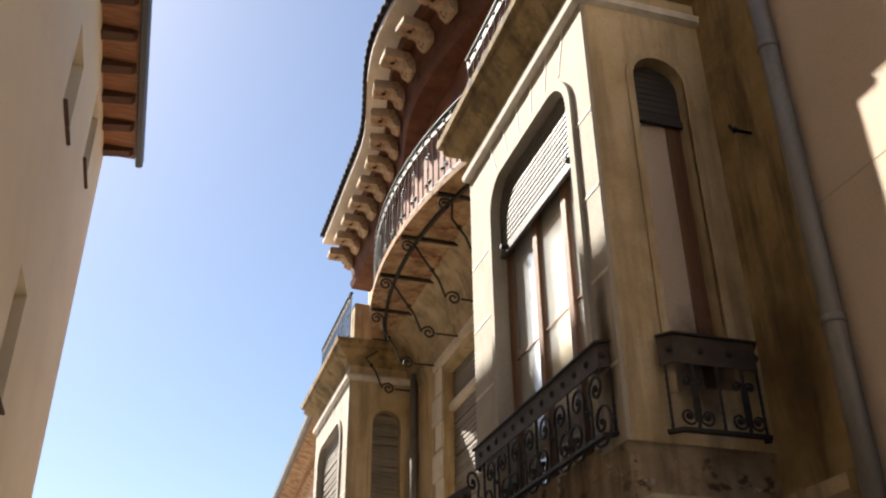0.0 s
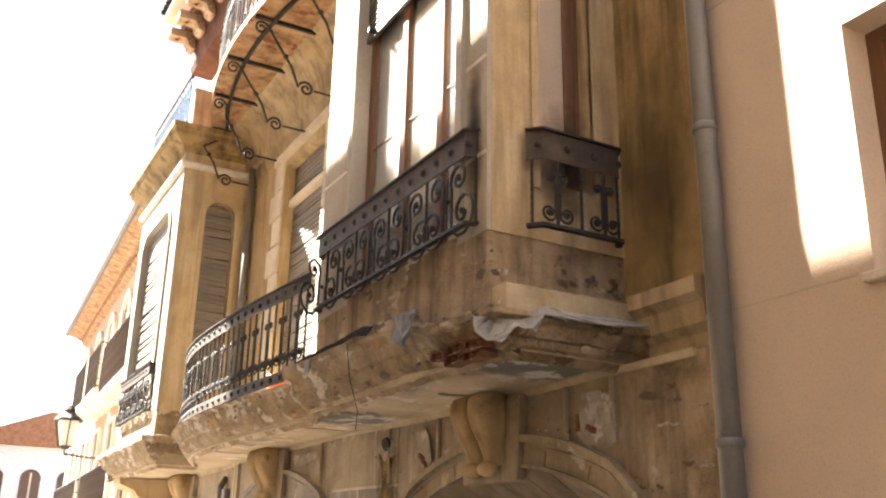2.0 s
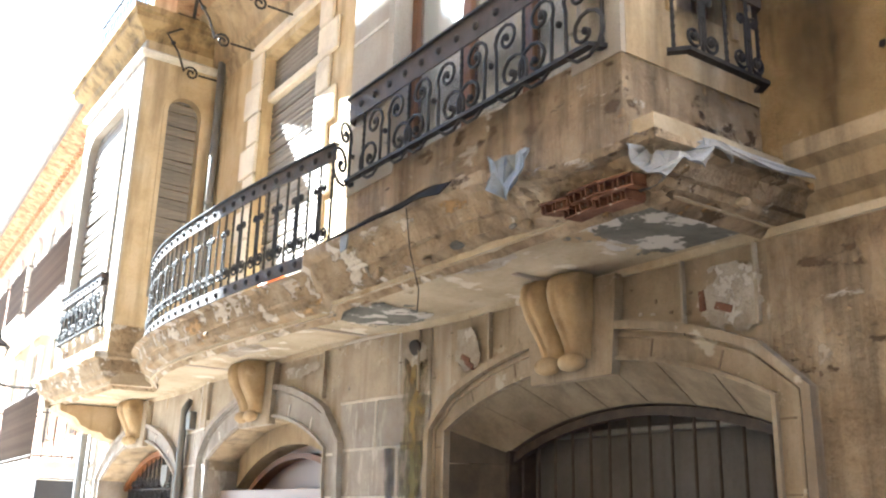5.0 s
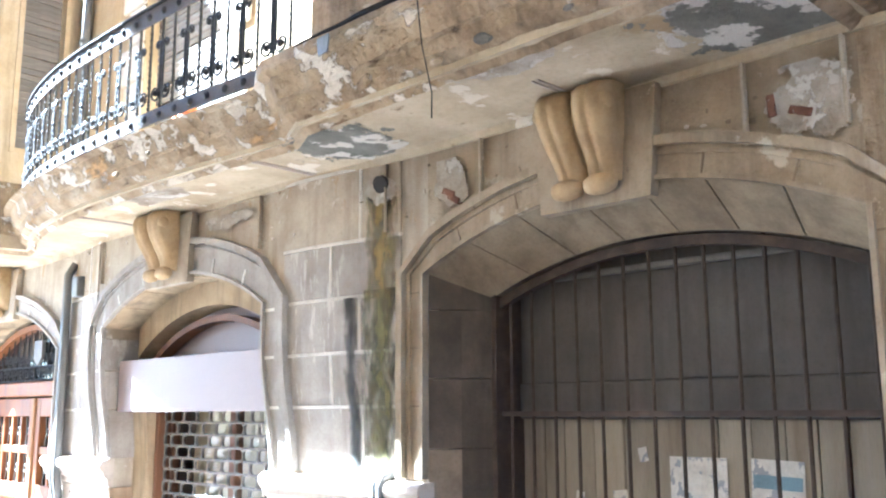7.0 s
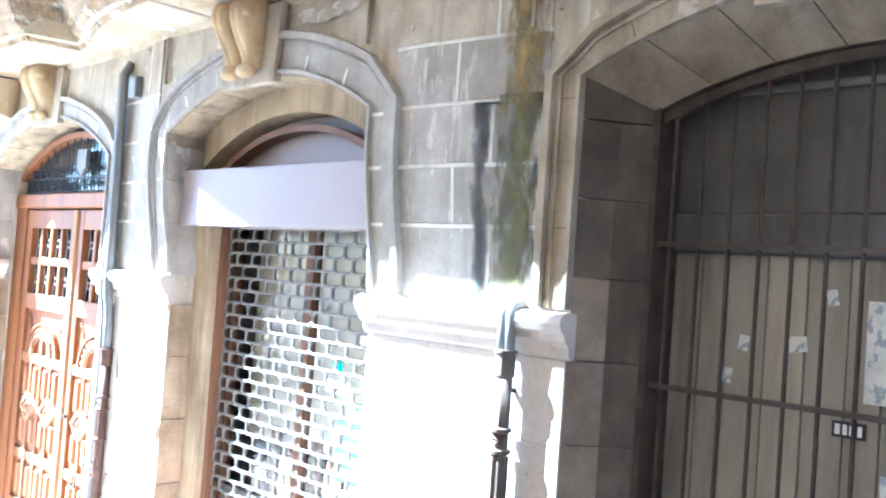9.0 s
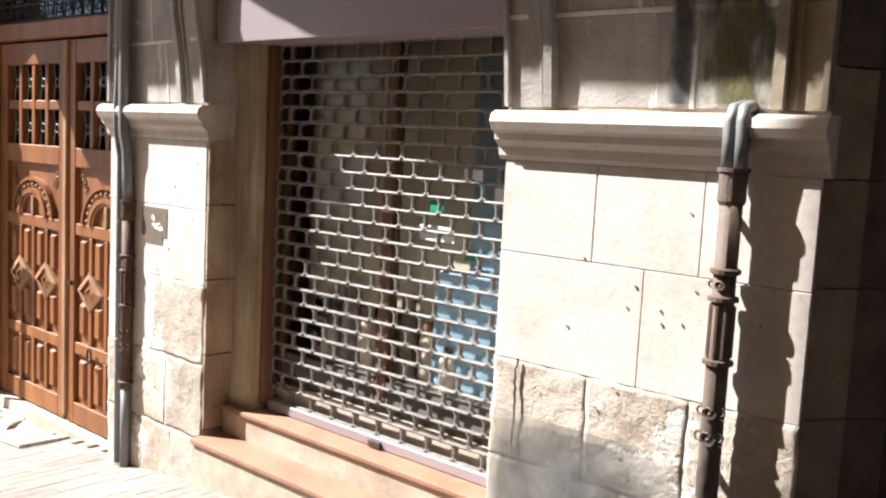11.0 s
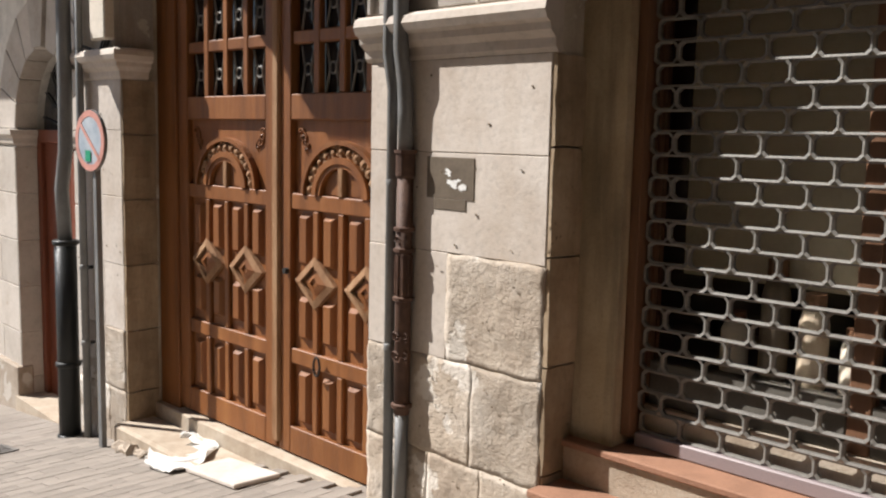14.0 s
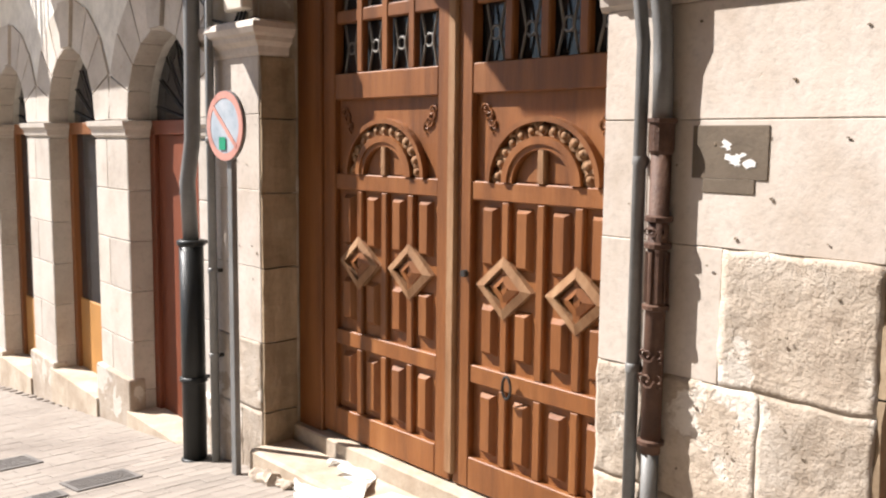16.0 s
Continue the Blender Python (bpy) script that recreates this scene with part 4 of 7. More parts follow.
# flank of the first bay: slatted top, tan board and a dark stile
s0, s1 = BX + 0.34, UX - 0.2
shutter("lowered top of a dark slatted shutter on the bay flank", (s0 + 0.002, 4.42, 5.35), s1 - s0 - 0.004, 0.5, "x", pitch=0.05, mtl=M_SLAT_DARK)
t = thing("casement_window", "narrow window closed with a tan board", "window", (s0, 4.45, 3.35))
part("board", box(bm_(), s0, s1 - 0.12, 4.45, 4.47, 3.352, 5.7), M_PLASTER, t, "tan closing board")
part("stile", box(bm_(), s1 - 0.12, s1 - 0.05, 4.43, 4.48, 3.352, 5.7, 0.008), M_WIN_WOOD, t)
part("stile", box(bm_(), s1 - 0.048, s1, 4.44, 4.48, 3.352, 5.7, 0.008), M_WIN_WOOD, t)
bm = box(bm_(), s0 - 0.1, s1 + 0.1, 6.60, 6.63, 3.3, 5.9)
part("far_flank_board", bm, M_WIN_WOOD, house)
# second bay
shutter("closed weathered roller shutter in the second bay", (BX + 0.08, fw2[0] + 0.002, 3.06), fw2[1] - fw2[0] - 0.004, 2.76, "y", pitch=0.06, jitter=1.5)
shutter("closed sagging slatted shutter on the bay flank", (s0 + 0.002, 12.03, 3.42), s1 - s0 - 0.004, 2.4, "x", pitch=0.06, jitter=2.0)
bm = box(bm_(), s0 - 0.1, s1 + 0.1, 14.3, 14.33, 3.3, 5.9)
part("far_flank_board", bm, M_WIN_WOOD, house)
for bq, (by0, by1) in ((bay1, (4.33, 6.74)), (bay2, (11.93, 14.42))):
    bm = box(bm_(), BX + 0.34, BX + 0.36, by0 + 0.21, by1 - 0.21, 2.9, 6.6)
    part("inner_screen", bm, M_SHOPWALL, bq)
# middle window over the balcony
shutter("closed grey roller shutter of the balcony door", (UX + 0.14, MW[0] + 0.002, 2.8), MW[1] - MW[0] - 0.004, 2.6, "y", pitch=0.06, jitter=0.5)
shutter("upper panel of a grey roller shutter", (UX + 0.14, MW[0] + 0.002, 5.5), MW[1] - MW[0] - 0.004, 0.44, "y", pitch=0.06)
bm = box(bm_(), UX + 0.06, UX + 0.2, MW[0] + 0.002, MW[1] - 0.002, 5.38, 5.47, 0.01)
part("transom_bar", bm, M_CAST, house)
bm = box(bm_(), UX + 0.3, UX + 0.32, MW[0], MW[1], 2.75, MW[2])
part("window_backing", bm, M_DARK, house)
# pale stone quoins and architrave of that window
for k in range(9):
    z = 2.75 + k * 0.36
    wq = 0.42 if k % 2 else 0.28
    part("quoin", box(bm_(), UX - 0.035, UX + 0.001, MW[0] - wq, MW[0] - 0.005, z, z + 0.345, 0.012), M_CAST, house)
    part("quoin", box(bm_(), UX - 0.035, UX + 0.001, MW[1] + 0.005, MW[1] + wq, z, z + 0.345, 0.012), M_CAST, house)
bm = bm_()
prism(bm, [(MW[0] - 0.3, 5.99), (MW[1] + 0.3, 5.99), (MW[1] + 0.3, 6.09), (MW[0] - 0.3, 6.09)], "x", UX - 0.06, UX + 0.001)
part("window_head", bm, M_CAST, house)

# ---------------------------------------------------------------- eave modillions and roof tiles
bm = bm_()
prism(bm, [(0.0, 0), (-0.40, 0), (-0.42, -0.03), (-0.42, -0.11), (-0.39, -0.14), (-0.17, -0.14), (-0.14, -0.17), (-0.11, -0.25), (-0.04, -0.30), (0.0, -0.30)], "y", -0.125, 0.125)
me_mod = mesh_of("modillion", bm, M_MODILLION)
bm = bm_()
tube(bm, [(-0.28, 0, -0.13), (-0.28, 0, -0.146)], 0.034, 8)
me_ros = mesh_of("rosette", bm, M_DARK)
for p, hd in path_points([(x + 0.44, y) for x, y in EAVE], 0.60, 0.22):
    m = piece("modillion", me_mod, house, pose(p.x + 0.06, p.y, 9.63, 0, 0, hd - 90))
    piece("rosette", me_ros, m, pose(0, 0, 0))
bm = bm_()
n = 7
prism(bm, [(0.075 * math.cos(math.pi * k / n), 0.06 * math.sin(math.pi * k / n)) for k in range(n + 1)] + [(0.06 * math.cos(math.pi * (1 - k / n)), 0.045 * math.sin(math.pi * (1 - k / n))) for k in range(n + 1)], "y", -0.06, 0.8)
me_tile = mesh_of("roof_tile", bm, M_TILE_DARK)
for p, hd in path_points(EAVE, 0.165, 0.08):
    piece("roof_tile", me_tile, house, pose(p.x, p.y, 10.0, 8, 0, hd - 180))

# ---------------------------------------------------------------- ground floor stonework
def surround(o, z_low, w=0.2):
    """Moulded jambs and arch round an opening: a flat band and two raised beads."""
    line = [(o[0], z_low)] + arch_pts(*o) + [(o[1], z_low)]
    stone_ = M_ASHLAR_DARK if o is A1 else M_GREYSTONE
    s = part("arch_surround", bm_strip(line, 0.0, w, FX - 0.02, FX + 0.002), stone_, house, "moulded stone arch surround")
    part("bead", bm_strip(line, 0.0, 0.022, FX - 0.045, FX - 0.019), stone_, s)
    part("bead", bm_strip(line, w - 0.085, w - 0.068, FX - 0.034, FX - 0.019), stone_, s)
    part("bead", bm_strip(line, w - 0.045, w, FX - 0.06, FX - 0.019), stone_, s)
    return s


def bm_strip(line, w0, w1, xa, xb):
    inner, outer = offset_line(line, 0, w0), offset_line(line, 0, w1)
    bm = bm_()
    a = [[bm.verts.new((x, y, z)) for y, z in l] for x in (xa, xb) for l in (inner, outer)]
    for i in range(len(line) - 1):
        bm.faces.new((a[0][i], a[0][i + 1], a[1][i + 1], a[1][i]))
        bm.faces.new((a[2][i], a[2][i + 1], a[0][i + 1], a[0][i]))
        bm.faces.new((a[1][i], a[1][i + 1], a[3][i + 1], a[3][i]))
        bm.faces.new((a[2][i + 1], a[2][i], a[3][i], a[3][i + 1]))
    for i in (0, -1):
        bm.faces.new((a[0][i], a[1][i], a[3][i], a[2][i]))
    return bm


MZ = 0.46       # top of the moulded course
for o in (A1, A2, A3):
    sr = surround(o, MZ + 0.02, 0.27 if o is A2 else 0.2)
    jw = 0.0045 if o is A1 else 0.01
    for z in (0.87, 1.19, 1.5):
        for ya in (o[0] - 0.125, o[1] + 0.024):
            part("pale_joint", box(bm_(), FX - 0.0245, FX - 0.0195, ya, ya + 0.1, z - jw, z + jw), M_DARKSTONE if o is A1 else M_JOINT, sr)
    line = arch_pts(o[0], o[1], o[2], o[3], 24)
    inn, out = offset_line(line, 0, 0.024), offset_line(line, 0, 0.125)
    for k in (3, 7, 17, 21):
        a_, b_ = Vector(inn[k]), Vector(out[k])
        d_ = (b_ - a_).normalized() * jw
        n_ = Vector((-d_.y, d_.x))
        part("pale_joint", prism(bm_(), [tuple(a_ - n_), tuple(a_ + n_), tuple(b_ + n_), tuple(b_ - n_)], "x", FX - 0.0245, FX - 0.0195), M_DARKSTONE if o is A1 else M_JOINT, sr)

# keystone consoles
def console(y, w=0.45):
    def out(x):
        return FX - (3.2 - x) * 0.62

    def narrow(z):
        return 0.80 + 0.20 * min(1.0, max(0.0, (z - 1.9) / 0.36))
    c = part("console", prism(bm_(), [(FX - 0.001, 2.332), (out(2.90), 2.332), (out(2.88), 2.2), (out(2.92), 2.12), (out(3.0), 2.05), (out(3.06), 1.98), (out(3.08), 1.9), (FX - 0.001, 1.86)], "y", y - w * 0.36, y + w * 0.36),
             M_CONSOLE, house, "scrolled sandstone console", False)
    prof = [(3.0, 2.332), (2.86, 2.332), (2.80, 2.318), (2.765, 2.285), (2.755, 2.24), (2.768, 2.19), (2.80, 2.135), (2.855, 2.07), (2.915, 2.01), (2.955, 1.955), (2.97, 1.915), (2.972, 1.89), (3.05, 1.885)]
    for s in (-1, 1):
        n = 12
        bm = bm_()
        rows = []
        for k in range(n + 1):
            t = -1 + 2 * k / n
            sink = 0.045 * abs(t) ** 3 + 0.016 * math.exp(-(t / 0.16) ** 2)
            rows.append([bm.verts.new((min(out(x) + sink, FX - 0.01), y + narrow(z) * (s * w * 0.25 + t * w * 0.215), z)) for x, z in prof])
        for r0, r1 in zip(rows, rows[1:]):
            for k in range(len(prof) - 1):
                bm.faces.new((r0[k], r0[k + 1], r1[k + 1], r1[k]))
        bm.faces.new(rows[0])
        bm.faces.new(rows[-1][::-1])
        part("scroll_lobe", bm, M_CONSOLE, c, "", True)
        xv, yc = out(2.985), y + s * w * 0.21
        bm = tube(bm_(), [(xv, yc - w * 0.19, 1.868), (xv, yc - w * 0.16, 1.868), (xv, yc - w * 0.06, 1.868), (xv, yc + w * 0.06, 1.868), (xv, yc + w * 0.16, 1.868), (xv, yc + w * 0.19, 1.868)], [0.018, 0.036, 0.05, 0.05, 0.036, 0.018], 14)
        part("volute", bm, M_CONSOLE, c, "", True)
        part("side_eye", tube(bm_(), [(out(2.87), y + s * w * 0.42, 2.235), (out(2.87), y + s * w * 0.478, 2.235)], [0.05, 0.032], 12), M_CONSOLE, c, "", True)
    part("keystone", prism(bm_(), [(y - w * 0.80, 2.31), (y - w * 0.70, 1.79), (y + w * 0.70, 1.79), (y + w * 0.80, 2.31)], "x", FX - 0.065, FX - 0.002), M_ASHLAR_DARK if y < 6 else M_ASHLAR, c)


for y in (5.5, 9.4, 13.08):
    console(y)

# upper panels between the arches: ashlar courses with pale raised joints
PIERS = [(A1[1] + 0.2, A2[0] - 0.2), (A2[1] + 0.2, A3[0] - 0.2)]
for a, b in PIERS:
    zs = [MZ + 0.01, 0.87, 1.19, 1.52, 1.86, 2.31]
    for i, (za, zb) in enumerate(zip(zs, zs[1:])):
        cut = a + (b - a) * (0.55 if i % 2 else 0.32)
        for ya, yb in ((a, cut), (cut, b)):
            part("stone", box(bm_(), FX - 0.012, FX + 0.001, ya + 0.011, yb - 0.011, za + 0.011, zb - 0.011, 0.004), M_ASHLAR if i == 4 else M_GREYSTONE, wall_low)
        j = part("mortar_joint", box(bm_(), FX - 0.016, FX + 0.001, a, b, zb - 0.0105, zb + 0.0105, 0.003), M_JOINT, wall_low)
        part("mortar_joint", box(bm_(), FX - 0.016, FX + 0.001, cut - 0.0105, cut + 0.0105, za + 0.011, zb - 0.011, 0.003), M_JOINT, wall_low)

# moulded course on the piers
PIER_ALL = [(Y0 + 0.01, A1[0]), (A1[1], A2[0]), (A2[1], A3[0]), (A3[1], Y1 - 0.01)]
for a, b in PIER_ALL:
    bm = sweep(bm_(), [(FX + 0.2, a - 0.012), (FX - 0.012, a - 0.012), (FX - 0.012, b + 0.012), (FX + 0.2, b + 0.012)] if a < 4 or a > 14 else [(FX - 0.012, a - 0.03), (FX - 0.012, b + 0.03)],
               [(-0.03, 0.24), (0.0, 0.24), (0.015, 0.26), (0.02, 0.30), (0.055, 0.33), (0.06, 0.36), (0.085, 0.375), (0.10, 0.41), (0.09, 0.445), (0.06, 0.462), (-0.03, 0.465)])
    part("moulded_course", bm, M_LIME, house, "rounded pale stone moulding")


# large blocks of the lower piers
def pier_blocks(a, b, rows, rough_below):
    for (za, zb, cuts) in rows:
        ys = [a] + [a + (b - a) * c for c in cuts] + [b]
        for ya, yb in zip(ys, ys[1:]):
            worn = zb <= rough_below + 0.01 and not (rough_below == -0.68 and za == -1.205 and yb > 11.2)
            d = random.uniform(0.0, 0.003)
            bm = box(bm_(), FX - 0.010 - d, FX + 0.02, ya + 0.0008, yb - 0.0008, za + 0.0008, zb - 0.0008)
            if worn:
                bmesh.ops.subdivide_edges(bm, edges=bm.edges[:], cuts=19, use_grid_fill=True)
            ob = part("stone", bm, M_LIME_ROUGH if worn else M_LIME, wall_low)
            if worn:
                for v in ob.data.vertices:
                    if v.co.x < FX + 0.004:
                        v.co.x += 0.010 * noise.noise(v.co * 5) + 0.006 * noise.noise(v.co * 17) + 0.004 * noise.noise(v.co * 41)
                        v.co.y += 0.010 * noise.noise(v.co * 9 + Vector((5, 0, 0)))
                        v.co.z += 0.010 * noise.noise(v.co * 9 + Vector((0, 7, 0)))
                for f_ in ob.data.polygons:
                    f_.use_smooth = True
            else:
                b2 = bm_()
                b2.from_mesh(ob.data)
                bmesh.ops.bevel(b2, geom=b2.edges[:], offset=0.004, segments=1, affect="EDGES")
                b2.to_mesh(ob.data)
                b2.free()


pier_blocks(A1[1], A2[0], [(-0.18, 0.24, (0.31, 0.655)), (-0.68, -0.18, (0.477,)), (-1.15, -0.68, (0.31, 0.64)), (-1.75, -1.15, (0.5,))], -0.68)
pier_blocks(A2[1], A3[0], [(-0.2, 0.24, ()), (-0.68, -0.2, (0.81,)), (-1.205, -0.68, (0.51, 0.81)), (-1.7, -1.205, (0.36, 0.8)), (-2.3, -1.7, (0.3, 0.6))], -0.68)
pier_blocks(A3[1], Y1 - 0.01, [(-0.13, 0.24, ()), (-0.62, -0.13, (0.55,)), (-1.13, -0.62, ()), (-1.63, -1.13, (0.5,)), (-2.1, -1.63, ()), (-2.75, -2.1, (0.4,))], -1.63)
pier_blocks(Y0 + 0.01, A1[0], [(-0.2, 0.24, ()), (-0.7, -0.2, ()), (-1.4, -0.7, (0.5,))], -0.7)
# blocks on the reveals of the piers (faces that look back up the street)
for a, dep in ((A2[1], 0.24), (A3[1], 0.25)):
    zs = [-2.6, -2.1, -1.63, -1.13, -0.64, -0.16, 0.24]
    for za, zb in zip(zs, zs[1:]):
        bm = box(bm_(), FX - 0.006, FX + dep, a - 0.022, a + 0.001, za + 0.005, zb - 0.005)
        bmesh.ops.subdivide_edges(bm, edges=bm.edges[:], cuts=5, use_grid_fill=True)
        # the shade on these side faces comes from the brown stone colour
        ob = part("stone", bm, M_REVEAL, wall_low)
        for v in ob.data.vertices:
            if v.co.y < a - 0.004:
                v.co.y += 0.015 * noise.noise(v.co * 8)
            v.co.z += 0.006 * noise.noise(v.co * 9)
    zs = [0.47, 0.87, 1.19, 1.46]
    for za, zb in zip(zs, zs[1:]):
        part("stone", box(bm_(), FX - 0.01, FX + dep, a - 0.012, a + 0.001, za + 0.004, zb - 0.004, 0.004), M_GREYSTONE, wall_low)
# voussoirs seen on the intrados
for o in (A2, A3):
    pts = arch_pts(o[0], o[1], o[2], o[3], 7)
    for (y1_, z1_), (y2_, z2_) in zip(pts, pts[1:]):
        v1, v2 = Vector((y1_, z1_)), Vector((y2_, z2_))
        d = (v2 - v1).normalized() * 0.006
        nrm = Vector((d.y, -d.x)).normalized() * 0.012
        p = [v1 + d, v2 - d, v2 - d + nrm, v1 + d + nrm]
        part("voussoir", prism(bm_(), [tuple(q) for q in p], "x", FX - 0.01, FX + 0.5), M_SAND, wall_low)

# moss and damp below the drain hole
def stain(name, mtl, x, ya, yb, za, zb, seed, ragged=0.05):
    bm = bm_()
    n = 26
    L, R = [], []
    for i in range(n + 1):
        z = za + (zb - za) * i / n
        L.append((ya + ragged * noise.noise(Vector((z * 6, seed, 0))), z))
        R.append((yb + ragged * noise.noise(Vector((z * 6, seed, 9))), z))
    prism(bm, L + R[::-1], "x", x - 0.004, x)
    return part(name, bm, mtl, wall_low)


stain("moss_stain", stain_mat("moss growth", (0.13, 0.12, 0.055), 7.04, 0.30, 0.95, 14), FX - 0.017, 6.80, 7.28, 0.5, 1.55, 1.0, 0.01)
stain("moss_stain", stain_mat("dry ochre growth", (0.22, 0.165, 0.065), 7.05, 0.26, 0.95, 10), FX - 0.0175, 6.84, 7.25, 1.5, 2.15, 5.0, 0.01)
stain("soot_stain", stain_mat("soot run", (0.075, 0.077, 0.072), 7.28, 0.12, 0.8, 9), FX - 0.0205, 7.12, 7.46, 0.5, 1.515, 3.0, 0.01)
bm = tube(bm_(), [(FX + 0.02, 7.04, 2.19), (FX - 0.04, 7.04, 2.17)], 0.055, 12)
part("drain_hole", bm, M_DARK, house, "black drain hole")


# ---------------------------------------------------------------- first arch: bars before boarded shopfront
BARX = 3.59
# splayed jambs and arch, narrowing towards the bars
IN1 = (4.36, 6.475, 1.47, 0.215)
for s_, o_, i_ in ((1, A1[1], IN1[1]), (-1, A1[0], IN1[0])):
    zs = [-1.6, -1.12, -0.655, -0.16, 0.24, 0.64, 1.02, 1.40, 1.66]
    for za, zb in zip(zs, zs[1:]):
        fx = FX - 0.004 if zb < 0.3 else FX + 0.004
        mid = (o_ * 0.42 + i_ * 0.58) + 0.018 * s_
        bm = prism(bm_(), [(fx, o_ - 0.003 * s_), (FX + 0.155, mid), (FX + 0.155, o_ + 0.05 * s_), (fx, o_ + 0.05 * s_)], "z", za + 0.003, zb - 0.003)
        # shade deep in the recess is put into the near-black block colour
        part("stone", bm, M_RECESSDARK if zb > 0.65 else M_DARKSTONE, wall_low)
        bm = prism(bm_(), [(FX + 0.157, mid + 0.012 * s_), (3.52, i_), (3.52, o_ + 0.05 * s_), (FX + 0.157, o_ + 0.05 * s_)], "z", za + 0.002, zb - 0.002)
        part("stone", bm, M_RECESSDARK, wall_low)
    part("inner_jamb", box(bm_(), 3.522, 3.78, min(i_ - 0.03 * s_, o_ + 0.3 * s_), max(i_ - 0.03 * s_, o_ + 0.3 * s_), BASE, 2.3), M_BAR, house, "dark brown wooden lining of the recess")
front, rear = arch_pts(A1[0], A1[1], A1[2], A1[3], 14), arch_pts(*IN1, 14)
for k in range(7):
    bm = bm_()
    ring = []
    for x_, line_ in ((FX - 0.004, front), (3.53, rear)):
        for j in (2 * k, 2 * k + 1, 2 * k + 2):
            e = 0.004 if j == 2 * k else -0.004 if j == 2 * k + 2 else 0.0
            ring.append([bm.verts.new((x_, line_[j][0] + e, line_[j][1] + h_)) for h_ in (0.0, 0.16)])
    for i in (0, 1):
        bm.faces.new((ring[i][0], ring[i + 1][0], ring[i + 4][0], ring[i + 3][0]))
        bm.faces.new((ring[i][1], ring[i + 1][1], ring[i + 4][1], ring[i + 3][1]))
        for j in (0, 3):
            bm.faces.new((ring[i + j][0], ring[i + j + 1][0], ring[i + j + 1][1], ring[i + j][1]))
    for i in (0, 2):
        bm.faces.new((ring[i][0], ring[i + 3][0], ring[i + 3][1], ring[i][1]))
    part("voussoir", bm, M_ARCHSAND, wall_low)
bm = bm_()
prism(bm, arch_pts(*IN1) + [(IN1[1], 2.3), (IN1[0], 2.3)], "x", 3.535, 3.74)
# same near-black colour carries the shade behind the arch
part("inner_arch", bm, M_RECESSDARK, house)
gr = thing("window_grille", "brown iron bars across the arched shopfront", "grille", (BARX, 5.4, -1.3))
bm = tube(bm_(), [(0, 0, -1.28), (0, 0, 1.60)], 0.0098, 6)
me_bar = mesh_of("bar", bm, M_BAR)
bars = [6.39 - k * 0.1515 for k in range(14)]
for y in bars:
    piece("bar", me_bar, gr, pose(BARX, y, -0.06 if abs(y - 5.42) > 0.6 else 0.05))
line = arch_pts(IN1[0] + 0.01, IN1[1] - 0.01, IN1[2] - 0.01, IN1[3])
part("arch_frame", bm_strip(line, -0.05, 0.0, BARX - 0.03, BARX + 0.02), M_BAR, gr)
for z in (0.815, 0.135, -0.56, -1.24):
    part("cross_bar", box(bm_(), BARX - 0.021, BARX - 0.011, IN1[0] - 0.02, IN1[1] + 0.02, z, z + 0.026), M_BAR, gr)
bd = thing("boarded_shopfront", "grey-green vertical boards under a dusty dark sheet", "boarding", (BARX + 0.3, 5.4, -1.4))
y = IN1[0] - 0.05
k = 0
while y < IN1[1] + 0.04:
    w = random.uniform(0.13, 0.2)
    part("board", box(bm_(), BARX + 0.158 + random.uniform(0, 0.012), BARX + 0.185, y + 0.003, min(y + w, A1[1]) - 0.003, -1.5, 0.8, 0.003), M_BOARD, bd)
    y += w
    k += 1
part("sheet", box(bm_(), BARX + 0.152, BARX + 0.18, A1[0] - 0.02, A1[1] + 0.02, 1.0, 2.3), M_DARKBOARD, bd, "dark dusty sheet")
part("head_rail", box(bm_(), BARX + 0.135, BARX + 0.18, A1[0] - 0.02, A1[1] + 0.02, 0.8, 0.995, 0.01), M_DARKBOARD, bd)
part("head_tube", box(bm_(), BARX + 0.10, BARX + 0.14, A1[0] + 0.05, A1[1] - 0.4, 1.55, 1.585, 0.008), M_GALV, bd)
part("floor_sill", box(bm_(), FX + 0.02, BARX + 0.19, A1[0], A1[1], -1.7, -1.3), M_STEP, house)
bm = box(bm_(), BARX + 0.192, 4.62, A1[0] - 0.02, A1[1] + 0.05, -1.5, 2.3)
part("shop_void", bm, M_DARK, house)


def sheet(name, label, category, x, y0, y1, z0, z1, mtl, th=0.003, tilt=0):
    ob = tagged(link(name, box(bm_(), -th, 0, -(y1 - y0) / 2, (y1 - y0) / 2, -(z1 - z0) / 2, (z1 - z0) / 2), mtl), label, category)
    ob.matrix_basis = pose(x, (y0 + y1) / 2, (z0 + z1) / 2, tilt, 0, 0)
    return ob


PXB = BARX + 0.1555
sheet("torn_poster", "torn pale poster pasted on grey-green boards", "poster", PXB, 5.2, 5.505, 0.187, 0.621, M_PAPER)
sheet("torn_poster", "torn white and blue poster pasted on grey-green boards", "poster", PXB, 4.83, 5.08, 0.42, 0.62, M_PAPER, tilt=2)
sheet("poster_strip", "strip of blue paper across a torn poster", "poster", PXB - 0.0035, 4.84, 5.07, 0.49, 0.55, M_BLUEPANEL, tilt=2)
